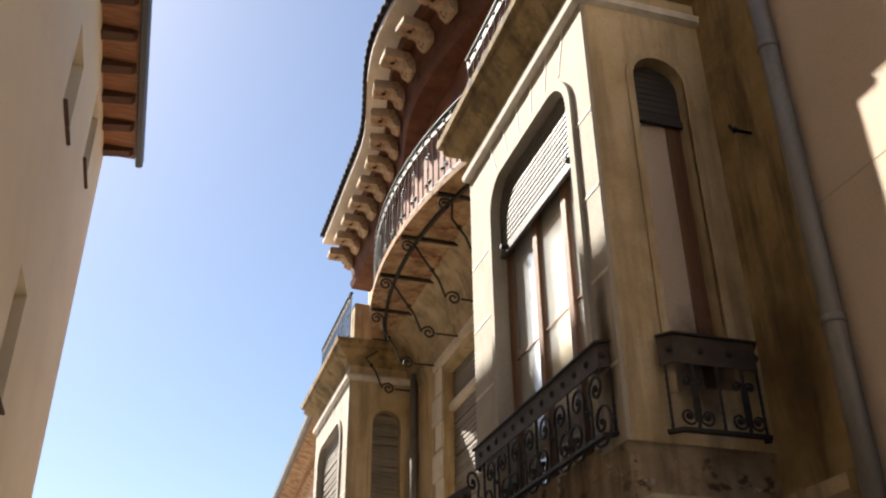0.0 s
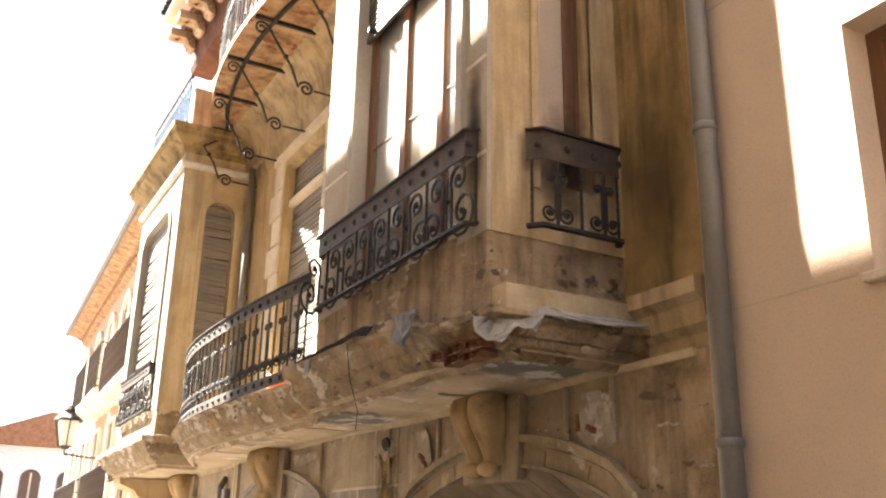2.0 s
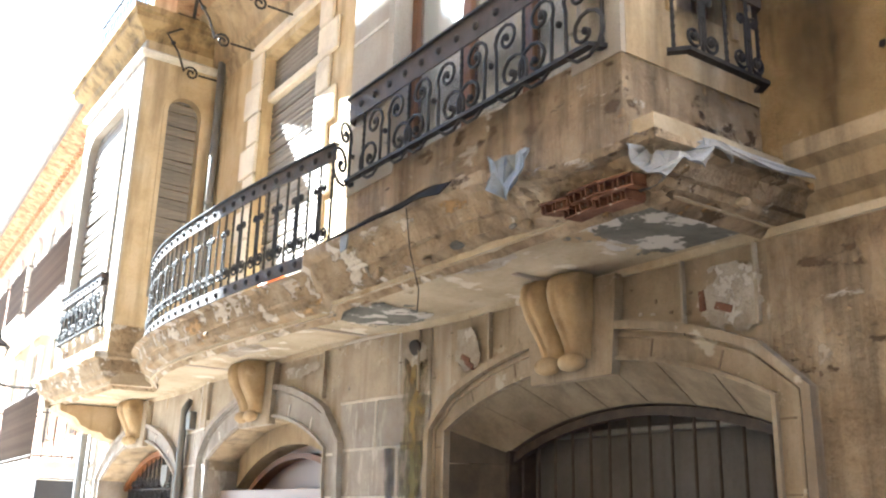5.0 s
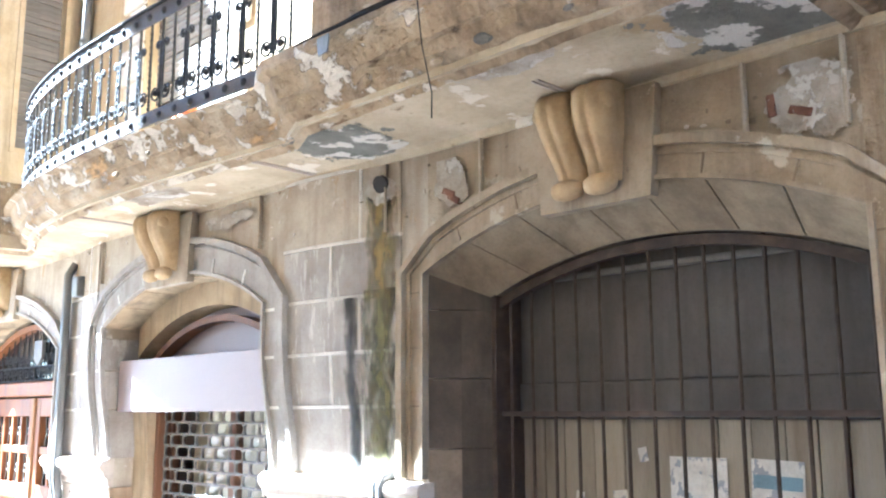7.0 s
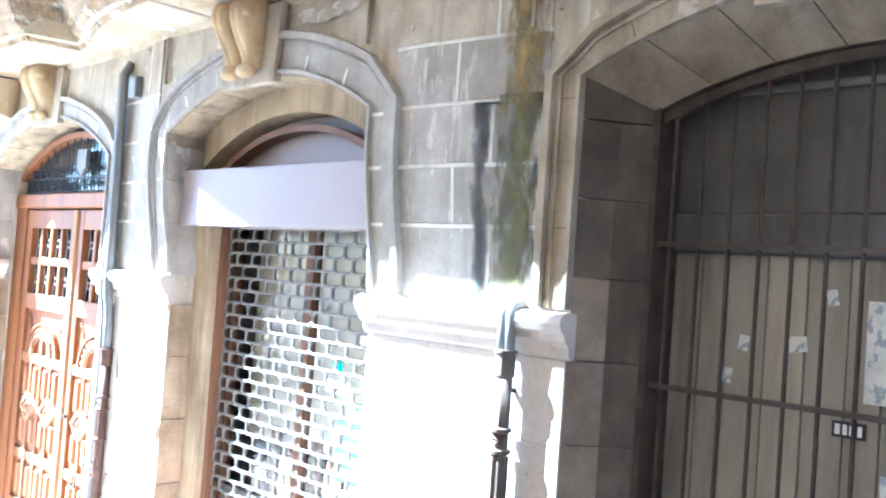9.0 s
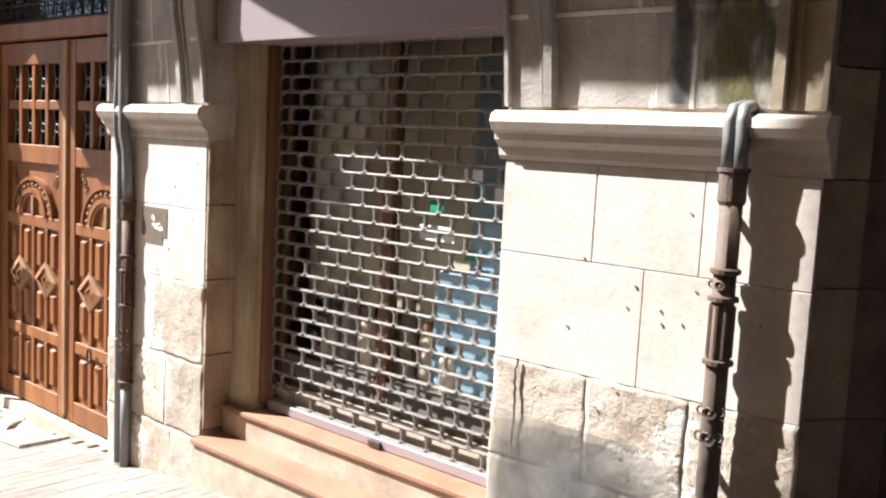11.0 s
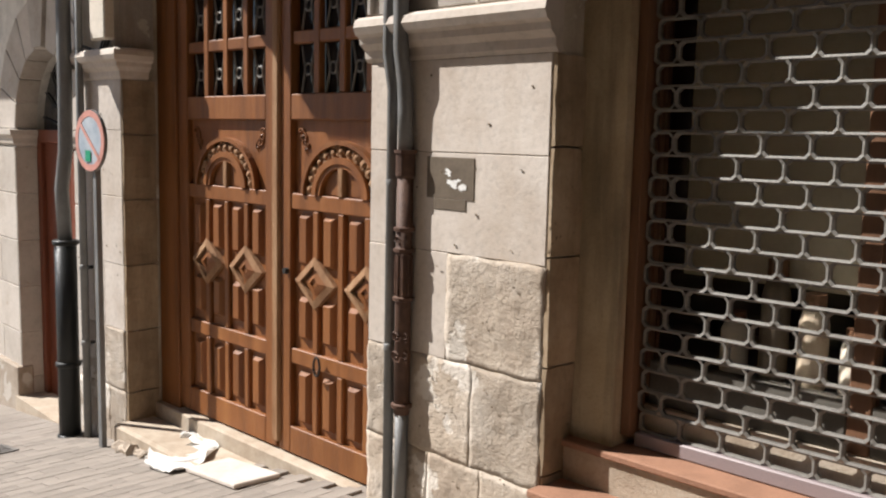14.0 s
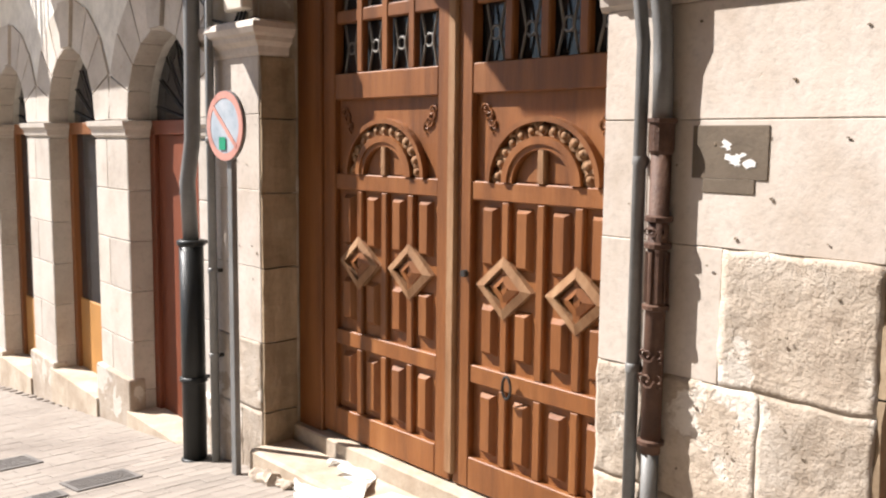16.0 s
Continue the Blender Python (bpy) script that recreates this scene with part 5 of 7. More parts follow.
for y, z, wd, lab in ((5.80, 0.408, 0.085, "small white printed sticker on the boards"), (6.132, 0.231, 0.045, "small torn white sticker on the boards"), (5.657, 0.625, 0.05, "torn scrap of white paper on the boards"), (6.058, 0.39, 0.05, "torn scrap of white paper on the boards")):
    sheet("sticker", lab, "sticker", PXB, y - wd / 2, y + wd / 2, z - 0.035, z + 0.035, M_PAPER, tilt=random.uniform(-12, 12))
st = sheet("sticker", "black sticker with white lettering bars on the boards", "sticker", PXB, 5.485, 5.63, 0.03, 0.10, M_BLACKP)
for k, (ya, wd) in enumerate(((-0.055, 0.018), (-0.025, 0.022), (0.008, 0.018), (0.038, 0.022))):
    lt = link("lettering_bar", box(bm_(), -0.0045, -0.0032, ya, ya + wd, -0.022, 0.022), M_WHITEP)
    lt.parent = st
sheet("sticker", "small white notice on the boards", "sticker", PXB, 5.28, 5.42, -0.2, -0.1, M_PAPER, tilt=-4)

sheet("sticker", "green sticker on the grey zinc downpipe", "sticker", PX - 0.127, 3.405, 3.455, 1.50, 1.575, M_GREEN)

# ---------------------------------------------------------------- second arch: shop with roller grille
SGX = 3.555
bm = bm_()
box(bm, SGX - 0.12, SGX + 0.1, A2[1] - 0.24, A2[1], BASE, 0.86)
part("inner_pier", bm, M_SAND, house, "plain stone inner pier")
bm = box(bm_(), SGX - 0.06, SGX + 0.06, A2[1] - 0.29, A2[1] - 0.24, -1.43, 0.86, 0.004)
sg = thing("roller_grille", "closed galvanised roller grille with brick-pattern openings", "shutter", (SGX, 9.2, -1.45))
part("guide_rail", bm, M_WIN_WOOD, sg, "brown guide rail")
GY0, GY1 = 8.14, A2[1] - 0.292
bm = box(bm_(), SGX - 0.06, SGX + 0.06, A2[0] + 0.003, GY0, -1.43, 0.86, 0.004)
part("guide_rail", bm, M_WIN_WOOD, sg, "brown guide rail")
rows, cols = 24, 11
zh, yw = 2.27 / rows, 0.197
bm = bm_()
for r in range(rows):
    za = -1.41 + r * zh
    off = 0.5 * (r % 2)
    for c in range(-2, cols):
        ya = GY0 + (c + off + 0.43) * yw
        ca, cb = max(ya, GY0), min(ya + yw, GY1)
        if cb - ca < 0.03:
            continue
        m_, k_ = 0.0098, 0.017
        ia, ib, ja, jb = ca + m_, cb - m_, za + m_ * 0.9, za + zh - m_ * 0.9
        k_ = min(k_, (ib - ia) * 0.4)
        inner = [(ia + k_, ja), (ib - k_, ja), (ib, ja + k_), (ib, jb - k_), (ib - k_, jb), (ia + k_, jb), (ia, jb - k_), (ia, ja + k_)]
        outer = [(ca + k_, za), (cb - k_, za), (cb, za + k_), (cb, za + zh - k_), (cb - k_, za + zh), (ca + k_, za + zh), (ca, za + zh - k_), (ca, za + k_)]
        vi = [bm.verts.new((SGX - 0.004, p[0], p[1])) for p in inner]
        vo = [bm.verts.new((SGX - 0.009, p[0], p[1])) for p in outer]
        vb = [bm.verts.new((SGX + 0.014, p[0], p[1])) for p in inner]
        for i in range(8):
            j = (i + 1) % 8
            bm.faces.new((vi[i], vi[j], vo[j], vo[i]))
            bm.faces.new((vi[j], vi[i], vb[i], vb[j]))
gm = part("curtain", bm, M_GALV, sg, "galvanised brick-pattern lattice")
gm["kind"] = "stuff"
part("bottom_bar", box(bm_(), SGX - 0.03, SGX + 0.03, GY0 + 0.01, GY1 - 0.002, -1.475, -1.412, 0.006), M_PANEL, sg, "scuffed steel bottom bar")
part("lock", box(bm_(), SGX - 0.05, SGX - 0.031, 9.14, 9.24, -1.47, -1.43, 0.004), M_RUST, sg)
box_p = thing("shop_sign_box", "blank mauve-grey sheet metal sign box", "sign", (3.32, 9.3, 0.85))
part("face", box(bm_(), 3.25, 3.27, A2[0] + 0.004, A2[1] - 0.03, 0.85, 1.27, 0.004), M_PANEL, box_p)
part("casing", box(bm_(), 3.271, 3.6, A2[0] + 0.02, A2[1] - 0.06, 0.86, 1.26, 0.004), M_PANEL, box_p)
# arched dark fanlight above the sign box
bm = bm_()
prism(bm, arch_pts(A2[0] + 0.05, A2[1] - 0.05, 1.30, 0.36) + [(A2[1] - 0.05, 2.3), (A2[0] + 0.05, 2.3)], "x", 3.46, 3.74)
part("inner_arch", bm, M_SAND, house, "second stone arch in the recess")
part("fan_panel", box(bm_(), 3.6, 3.64, A2[0] - 0.02, A2[1] + 0.02, 1.2, 2.0), M_PANEL, house, "mauve panel in the arch head")
bm = bm_strip(arch_pts(A2[0] + 0.15, A2[1] - 0.15, 1.26, 0.33), -0.05, 0.0, 3.5, 3.58)
part("fan_moulding", bm, M_WIN_WOOD, house)
# shop interior
sw = thing("shop_window", "dim shop window behind the roller grille", "window", (3.8, 9.3, -1.3))
YA2, YB2 = A2[0] + 0.0, A2[1] - 0.2
for a in (YA2, 9.24, YB2 - 0.09):
    part("mullion", box(bm_(), 3.63, 3.71, a, a + 0.09, -1.3, 0.95, 0.006), M_WIN_WOOD, sw)
# rails coloured dark in place of the shade low behind the grille
part("bottom_rail", box(bm_(), 3.63, 3.71, YA2 + 0.091, 9.238, -1.3, -1.1, 0.006), M_SHOPDARK, sw)
part("bottom_rail", box(bm_(), 3.63, 3.71, 9.332, YB2 - 0.092, -1.3, -1.1, 0.006), M_SHOPDARK, sw)
for a, b in ((YA2 + 0.091, 9.238), (9.332, YB2 - 0.092)):
    p = part("pane", box(bm_(), 3.665, 3.671, a, b, -1.098, 0.95), M_SHOPGLASS, sw)
    p.visible_shadow = False
part("sill", box(bm_(), 3.60, 3.71, YA2, YB2, -1.45, -1.302), M_STEP, sw)
part("floor", box(bm_(), 3.712, 4.6, 7.16, 10.99, -1.5, -1.12), M_SHOPDARK, sw)
part("backdrop_panel", box(bm_(), 3.82, 3.86, 8.3, 10.17, -0.72, 0.93), M_SHOPWALL, sw, "grey-beige display back")
part("head_board", box(bm_(), 3.7, 3.82, YA2 - 0.3, YB2 + 0.3, 0.95, 2.2), M_PANEL, sw)
part("display_panel", box(bm_(), 3.77, 3.80, 8.40, 8.76, -1.12, 0.80, 0.005), M_BLUEPANEL, sw, "tall blue display panel")
bb_ = tagged(link("blue_display_box", box(bm_(), 3.73, 3.765, 8.45, 8.98, -1.12, -0.42, 0.012), M_BLUEPANEL), "low blue display box inside the shop window", "box")
for y, z, w_, h_, mt, lb in ((8.99, -0.06, 0.10, 0.09, M_GREEN, "round green sticker on the shop glass"), (8.98, -0.2, 0.26, 0.085, M_WHITEP, "white printed sticker on the shop glass"), (8.72, -0.30, 0.10, 0.05, M_GREEN, "small green sticker on the shop glass"), (8.74, 0.14, 0.13, 0.06, M_WHITEP, "white strip sticker on the shop glass"), (8.53, 0.03, 0.11, 0.10, M_WHITEP, "white notice on the shop glass")):
    sheet("sticker", lb, "sticker", 3.6645, y - 0.06 - w_ / 2, y - 0.06 + w_ / 2, z - h_ / 2, z + h_ / 2, mt)


def jar(x, y, z, h, r, mtl, label):
    t = thing("storage_jar", label, "jar", (x, y, z), "things in the shop window")
    part("body", tube(bm_(), [(x, y, z), (x, y, z + h * 0.1), (x, y, z + h * 0.7), (x, y, z + h * 0.85)], [r * 0.9, r, r, r * 0.7], 12), mtl, t, "", True)
    part("lid", tube(bm_(), [(x, y, z + h * 0.851), (x, y, z + h)], r * 0.72, 12), M_WIN_WOOD, t)


for k in range(7):
    jar(3.755 + 0.01 * (k % 2), 8.85 + k * 0.17, -1.12, 0.28 + 0.12 * ((k * 7) % 3), 0.06, (M_CAST, M_STEP, M_PLAQUE)[k % 3], ("pale jar in the shop window", "cream jar in the shop window", "dark jar in the shop window")[k % 3])
# steps before the shop
stp = thing("shop_step", "pale stone step with terracotta tread under the roller grille", "step", (3.3, 9.3, -1.9))
part("riser", box(bm_(), 3.38, 3.62, A2[0], A2[1], -2.3, -1.51), M_STEP, stp)
part("tread", box(bm_(), 3.36, 3.62, A2[0] + 0.002, A2[1] - 0.002, -1.51, -1.477, 0.006), M_STEP_RED, stp)
stp2 = thing("shop_step", "lower worn step with terracotta tread", "step", (3.2, 9.3, -2.1))
part("riser", box(bm_(), 3.16, 3.378, A2[0] - 0.0, A2[1] - 0.0, -2.3, -1.70), M_STEP, stp2)
part("tread", box(bm_(), 3.14, 3.378, A2[0] + 0.002, A2[1] - 0.002, -1.70, -1.665, 0.006), M_STEP_RED, stp2)

# ---------------------------------------------------------------- third arch: carved double door
DX = 3.555
dr = thing("entrance_door", "closed carved oak double door with iron-grilled lights", "door", (DX, 12.97, -2.25))
DY0, DYM, DY1 = 11.70, 12.96, 14.22
part("frame_post", box(bm_(), DX - 0.04, DX + 0.12, DY1, A3[1], -2.4, 1.02, 0.006), M_DOOR, dr)
part("frame_post", box(bm_(), DX - 0.04, DX + 0.12, A3[0] - 0.1, DY0, -2.4, 1.02, 0.006), M_DOOR, dr)
part("transom_beam", box(bm_(), DX - 0.06, DX + 0.12, A3[0], A3[1], 1.02, 1.17, 0.015), M_DOOR, dr)


def bevel_bar(y0, y1, z0, z1, x, h, rim=0.022):
    bm = bm_()
    o = [(x, y0, z0), (x, y1, z0), (x, y1, z1), (x, y0, z1)]
    i = [(x - h, y0 + rim, z0 + rim), (x - h, y1 - rim, z0 + rim), (x - h, y1 - rim, z1 - rim), (x - h, y0 + rim, z1 - rim)]
    vo, vi = [bm.verts.new(p) for p in o], [bm.verts.new(p) for p in i]
    bm.faces.new(vi)
    for k in range(4):
        j = (k + 1) % 4
        bm.faces.new((vo[k], vo[j], vi[j], vi[k]))
    bm.faces.new(vo[::-1])
    return bm


def leaf(y0, y1):
    lf = part("leaf", box(bm_(), DX + 0.02, DX + 0.06, y0 + 0.003, y1 - 0.003, -2.2, -0.02), M_DOOR, dr)
    st = 0.13
    a, b = y0 + st, y1 - st
    for ya, yb in ((y0 + 0.003, a), (b, y1 - 0.003)):
        part("stile", box(bm_(), DX - 0.02, DX + 0.055, ya, yb, -2.2, 1.0, 0.006), M_DOOR, lf)
    for za, zb, d in ((-2.2, -2.02, 0.02), (-1.60, -1.50, 0.012), (-0.60, -0.50, 0.012), (-0.04, 0.12, 0.018), (0.81, 1.0, 0.018)):
        part("rail", box(bm_(), DX - d, DX + 0.05, a, b, za, zb, 0.006), M_DOOR, lf)
    cw = (b - a) / 4
    for k in range(1, 4):
        part("muntin", box(bm_(), DX - 0.01, DX + 0.03, a + k * cw - 0.028, a + k * cw + 0.028, -2.02, -1.6, 0.008), M_DOOR, lf)
        part("muntin", box(bm_(), DX - 0.01, DX + 0.03, a + k * cw - 0.028, a + k * cw + 0.028, -1.5, -0.6, 0.008), M_DOOR, lf)
        part("muntin", box(bm_(), DX - 0.01, DX + 0.04, a + k * cw - 0.03, a + k * cw + 0.03, 0.12, 0.81, 0.008), M_DOOR, lf)
    part("light_rail", box(bm_(), DX - 0.005, DX + 0.04, a, b, 0.425, 0.505, 0.008), M_DOOR, lf)
    for k in range(4):
        c = a + (k + 0.5) * cw
        part("raised_bar", bevel_bar(c - 0.055, c + 0.055, -1.98, -1.64, DX + 0.02, 0.035), M_DOOR, lf)
        part("raised_bar", bevel_bar(c - 0.055, c + 0.055, -1.43, -1.16, DX + 0.02, 0.035), M_DOOR, lf)
        part("raised_bar", bevel_bar(c - 0.055, c + 0.055, -0.95, -0.63, DX + 0.02, 0.035), M_DOOR, lf)
    # two stepped lozenges
    for c in (a + cw, a + 3 * cw):
        z = -1.05
        for r0, r1, x0, x1 in ((0.168, 0.112, DX - 0.028, DX + 0.02), (0.09, 0.036, DX - 0.02, DX + 0.02)):
            bm = bm_()
            o = [(c + r0 * 1.2 * math.cos(q * math.pi / 2), z + r0 * math.sin(q * math.pi / 2)) for q in range(4)]
            i = [(c + r1 * 1.2 * math.cos(q * math.pi / 2), z + r1 * math.sin(q * math.pi / 2)) for q in range(4)]
            f = [[bm.verts.new((x, *p)) for p in l] for l, x in ((o, x1), (o, x0 + 0.012), (i, x0), (i, x1))]
            for u, v in ((0, 1), (1, 2), (2, 3)):
                for k in range(4):
                    j = (k + 1) % 4
                    bm.faces.new((f[u][k], f[u][j], f[v][j], f[v][k]))
            part("lozenge", bm, M_DOOR_WORN if r0 > 0.15 else M_DOOR, lf)
    # carved arch
    c, zs = (a + b) / 2, -0.5
    half = 0.38
    for r0, r1, d in ((half, half * 0.93, 0.028), (half * 0.70, half * 0.60, 0.03), (half * 0.60, half * 0.52, 0.02)):
        line = [(c + r1 * 1.0 * math.cos(math.pi - math.pi * k / 24), zs + r1 * 0.88 * math.sin(math.pi * k / 24)) for k in range(25)]
        part("arch_moulding", bm_strip(line, 0, r0 - r1, DX - d, DX + 0.02), M_DOOR, lf)
    bm = bm_()
    rm = half * 0.81
    for k in range(13):
        t = math.pi * (k + 0.5) / 13
        yy, zz = c + rm * math.cos(t), zs + rm * 0.88 * math.sin(t)
        sp = spiral((0, 0), 0.045, 0.008, t, 1.3 if k % 2 else -1.3, 14)
        tube(bm, [(DX + 0.004, yy + p, zz + q) for p, q in sp], 0.014, 5)
        ball(bm, (DX - 0.004, yy, zz), 0.022, 6, 4)
    part("carved_foliage", bm, M_DOOR_WORN, lf, "carved foliage round the arch", True)
    for k in range(2):
        bm = bm_()
        q = [(c + (0.02 if k else -0.02), zs + 0.02)]
        rr = half * 0.47
        sgn = 1 if k else -1
        pts = [(c + sgn * 0.025, zs + 0.01), (c + sgn * rr, zs + 0.01)] + [(c + sgn * rr * math.cos(math.pi / 2 * j / 8), zs + 0.01 + rr * 0.9 * math.sin(math.pi / 2 * j / 8)) for j in range(1, 8)] + [(c + sgn * 0.025, zs + 0.01 + rr * 0.88)]
        prism(bm, pts, "x", DX + 0.012, DX + 0.019)
        part("fan_panel", bm, M_DOOR, lf)
    part("fan_mullion", box(bm_(), DX - 0.02, DX + 0.02, c - 0.024, c + 0.024, zs, zs + half * 0.46, 0.006), M_DOOR_WORN, lf)
    for sgn in (-1, 1):
        bm = bm_()
        yy = c + sgn * ((b - a) / 2 - 0.07)
        for j in range(4):
            sp = spiral((0, 0), 0.035, 0.006, j * 1.6, 1.2, 10)
            tube(bm, [(DX + 0.014, yy - sgn * 0.02 * j + p, -0.12 - 0.03 * j + q) for p, q in sp], 0.007, 4)
        part("corner_carving", bm, M_DOOR, lf)
    # iron crosses in the lights
    bm = bm_()
    for s in (-1, 1):
        tube(bm, [(0, s * cw * 0.27, -0.145), (0, s * 0.03, 0.0), (0, s * cw * 0.27, 0.145)], 0.008, 5)
    tube(bm, [(0, 0.035 * math.cos(t), 0.035 * math.sin(t)) for t in [2 * math.pi * j / 12 for j in range(13)]], 0.007, 5)
    me = mesh_of("iron_cross", bm, M_GALV)
    for k in range(4):
        for z in (0.272, 0.657):
            piece("iron_cross", me, lf, pose(DX + 0.025, a + (k + 0.5) * cw, z))
    part("light_backing", box(bm_(), DX + 0.06, DX + 0.065, a, b, 0.1, 0.9), M_DARKGLASS, lf)
    return lf


leaf(DYM + 0.01, DY1)
leaf(DY0, DYM - 0.01)
part("cover_strip", box(bm_(), DX - 0.045, DX - 0.0, DYM - 0.035, DYM + 0.035, -2.15, 1.0, 0.01), M_DOOR_WORN, dr, "worn meeting strip")
bm = tube(bm_(), [(DX - 0.05, 12.5 + 0.03 * math.cos(t), -1.56 + 0.06 * math.sin(t)) for t in [2 * math.pi * j / 12 for j in range(13)]], 0.008, 6)
part("knocker", bm, M_IRON, dr, "iron ring pull")
bm = tube(bm_(), [(DX - 0.02, 12.85, -1.0), (DX - 0.05, 12.85, -1.0)], 0.02, 8)
part("keyhole_plate", bm, M_IRON, dr)
part("threshold", box(bm_(), DX - 0.1, DX + 0.1, A3[0], A3[1], -2.45, -2.215, 0.01), M_STEP, dr, "worn pale threshold")
# fanlight with iron tracery
fl = thing("fanlight", "arched iron tracery fanlight over the door", "window", (DX, 12.97, 1.17))
bm = bm_strip(arch_pts(A3[0] + 0.02, A3[1] - 0.02, 1.36, 0.42), -0.06, 0.0, DX - 0.04, DX + 0.06)
part("fan_frame", bm, M_DOOR, fl)
part("fan_backing", box(bm_(), DX + 0.05, DX + 0.055, A3[0], A3[1], 1.16, 1.95), M_DARKGLASS, fl)
bm = bm_()
for k in range(17):
    y = A3[0] + 0.14 + k * (A3[1] - A3[0] - 0.28) / 16
    zt = 1.36 + 0.40 * (1 - ((y - 12.97) / 1.36) ** 2)
    tube(bm, [(DX, y, 1.17), (DX, y, zt)], 0.008, 5)
    if k < 16 and zt > 1.4:
        for zz in (1.27, 1.42):
            sp = spiral((0, 0), 0.055, 0.012, 0.5 + k, 1.3, 12)
            tube(bm, [(DX, y + 0.07 + p, zz + q) for p, q in sp], 0.006, 4)
for zz in (1.19, 1.33):
    tube(bm, [(DX, A3[0] + 0.1, zz), (DX, A3[1] - 0.1, zz)], 0.008, 5)
part("tracery", bm, M_IRON, fl, "black iron scroll tracery")
bm = bm_()
prism(bm, [(12.87, 1.42), (12.97, 1.34), (13.07, 1.42), (13.07, 1.6), (12.87, 1.6)], "x", DX - 0.03, DX + 0.01)
part("shield", bm, M_GALV, fl, "grey crest plate")
# step and littered stone before the door
part("door_step", box(bm_(), FX - 0.12, DX - 0.1, A3[0] - 0.02, A3[1], -2.8, -2.32, 0.02), M_STEP, house, "worn stone step")

# ---------------------------------------------------------------- drain pipes
def pipe(label, pts, r, mtl, at, collars=(), cmat=None, group=""):
    t = thing("drain_pipe", label, "pipe", at, group)
    part("tube", tube(bm_(), pts, r, 14), mtl, t, "", True)
    for (x, y, z) in collars:
        part("collar", tube(bm_(), [(x, y, z - 0.022), (x, y, z - 0.014), (x, y, z + 0.014), (x, y, z + 0.022)], [r * 1.05, r * 1.18, r * 1.18, r * 1.05], 14), cmat or mtl, t, "", True)
        part("wall_clip", box(bm_(), x, x + 0.12, y - 0.012, y + 0.012, z - 0.012, z + 0.012), M_IRON, t)
    return t


def rain_pipe(label, x, y, z_top, z_bot, r, mtl):
    """Cast pipe with a bell mouth, a fluted band between rings and a cast scroll."""
    t = thing("drain_pipe", label, "pipe", (x, y, z_bot))
    part("tube", tube(bm_(), [(x, y, z_bot - 0.03), (x, y, z_top - 0.12)], r * 0.92, 16), mtl, t, "", True)
    part("bell", tube(bm_(), [(x, y, z_top - 0.14), (x, y, z_top - 0.125), (x, y, z_top - 0.02), (x, y, z_top - 0.015), (x, y, z_top)], [r * 0.95, r * 1.12, r * 1.12, r * 1.3, r * 1.3], 16), mtl, t)
    for dz in (0.39, 0.495, 0.74, 1.29):
        if z_top - dz > z_bot:
            z = z_top - dz
            part("collar", tube(bm_(), [(x, y, z - 0.014), (x, y, z - 0.008), (x, y, z + 0.008), (x, y, z + 0.014)], [r * 0.95, r * 1.24, r * 1.24, r * 0.95], 16), mtl, t)
    for k in range(9):
        q = 2 * math.pi * (k + 0.5) / 9
        part("flute", tube(bm_(), [(x + r * 0.93 * math.cos(q), y + r * 0.93 * math.sin(q), z_top - 0.52), (x + r * 0.93 * math.cos(q), y + r * 0.93 * math.sin(q), z_top - 0.72)], 0.008, 5), mtl, t)
    for z, h in ((z_top - 0.44, 0.02), (z_top - 0.93, 0.03), (z_top - 1.03, 0.035)):
        for q in (math.pi, math.pi * 1.35, math.pi * 0.65):
            cx, cy = x + r * 0.95 * math.cos(q), y + r * 0.95 * math.sin(q)
            sp = spiral((0, 0), h, 0.006, q, 1.3, 10)
            part("cast_scroll", tube(bm_(), [(cx, cy + u, z + v) for u, v in sp], 0.006, 4), mtl, t)
    for z in (z_top - 0.2, z_top - 1.2):
        part("wall_clip", box(bm_(), x, FX + 0.01, y - 0.012, y + 0.012, z - 0.012, z + 0.012), M_IRON, t)
    return t


pipe("grey zinc downpipe between two houses", [(PX - 0.07, 3.43, gz(3.4) - 0.05), (PX - 0.07, 3.43, 9.8)], 0.056, M_ZINC, (PX - 0.07, 3.36, gz(3.4)), [(PX - 0.07, 3.43, z) for z in (1.84, 3.4, 5.2, 7.2)])
p1 = (FX - 0.095, 6.99)
sp1 = thing("drain_spout", "pair of bent pale zinc pipes over the moulding", "pipe", (FX - 0.1, 6.99, 0.26))
for dy in (-0.024, 0.026):
    part("tube", tube(bm_(), [(p1[0], 6.99 + dy, 0.24), (p1[0] - 0.006, 6.99 + dy, 0.36), (p1[0] - 0.012, 6.99 + dy, 0.43), (p1[0] + 0.005, 6.99 + dy * 0.8, 0.478), (FX - 0.02, 6.99 + dy * 0.5, 0.492), (FX + 0.02, 6.99 + dy * 0.5, 0.49)], 0.025, 10), M_ZINC, sp1, "", True)
rain_pipe("rusting grey cast iron drainpipe with fluted band and rings", *p1, 0.26, gz(6.99), 0.047, M_PIPE_GREY)
p2 = (FX - 0.05, 11.465)
pipe("grey zinc downpipe beside the carved door", [(*p2, gz(11.3)), (FX - 0.055, 11.465, 0.1), (FX - 0.085, 11.47, 0.28), (FX - 0.085, 11.47, 0.46), (FX - 0.07, 11.47, 0.9), (FX - 0.07, 11.47, 2.1), (FX - 0.02, 11.47, 2.18)], 0.027, M_ZINC, (*p2, gz(11.3)), [(*p2, z) for z in (-0.36, -1.2)])
p3 = (FX - 0.052, 11.365)
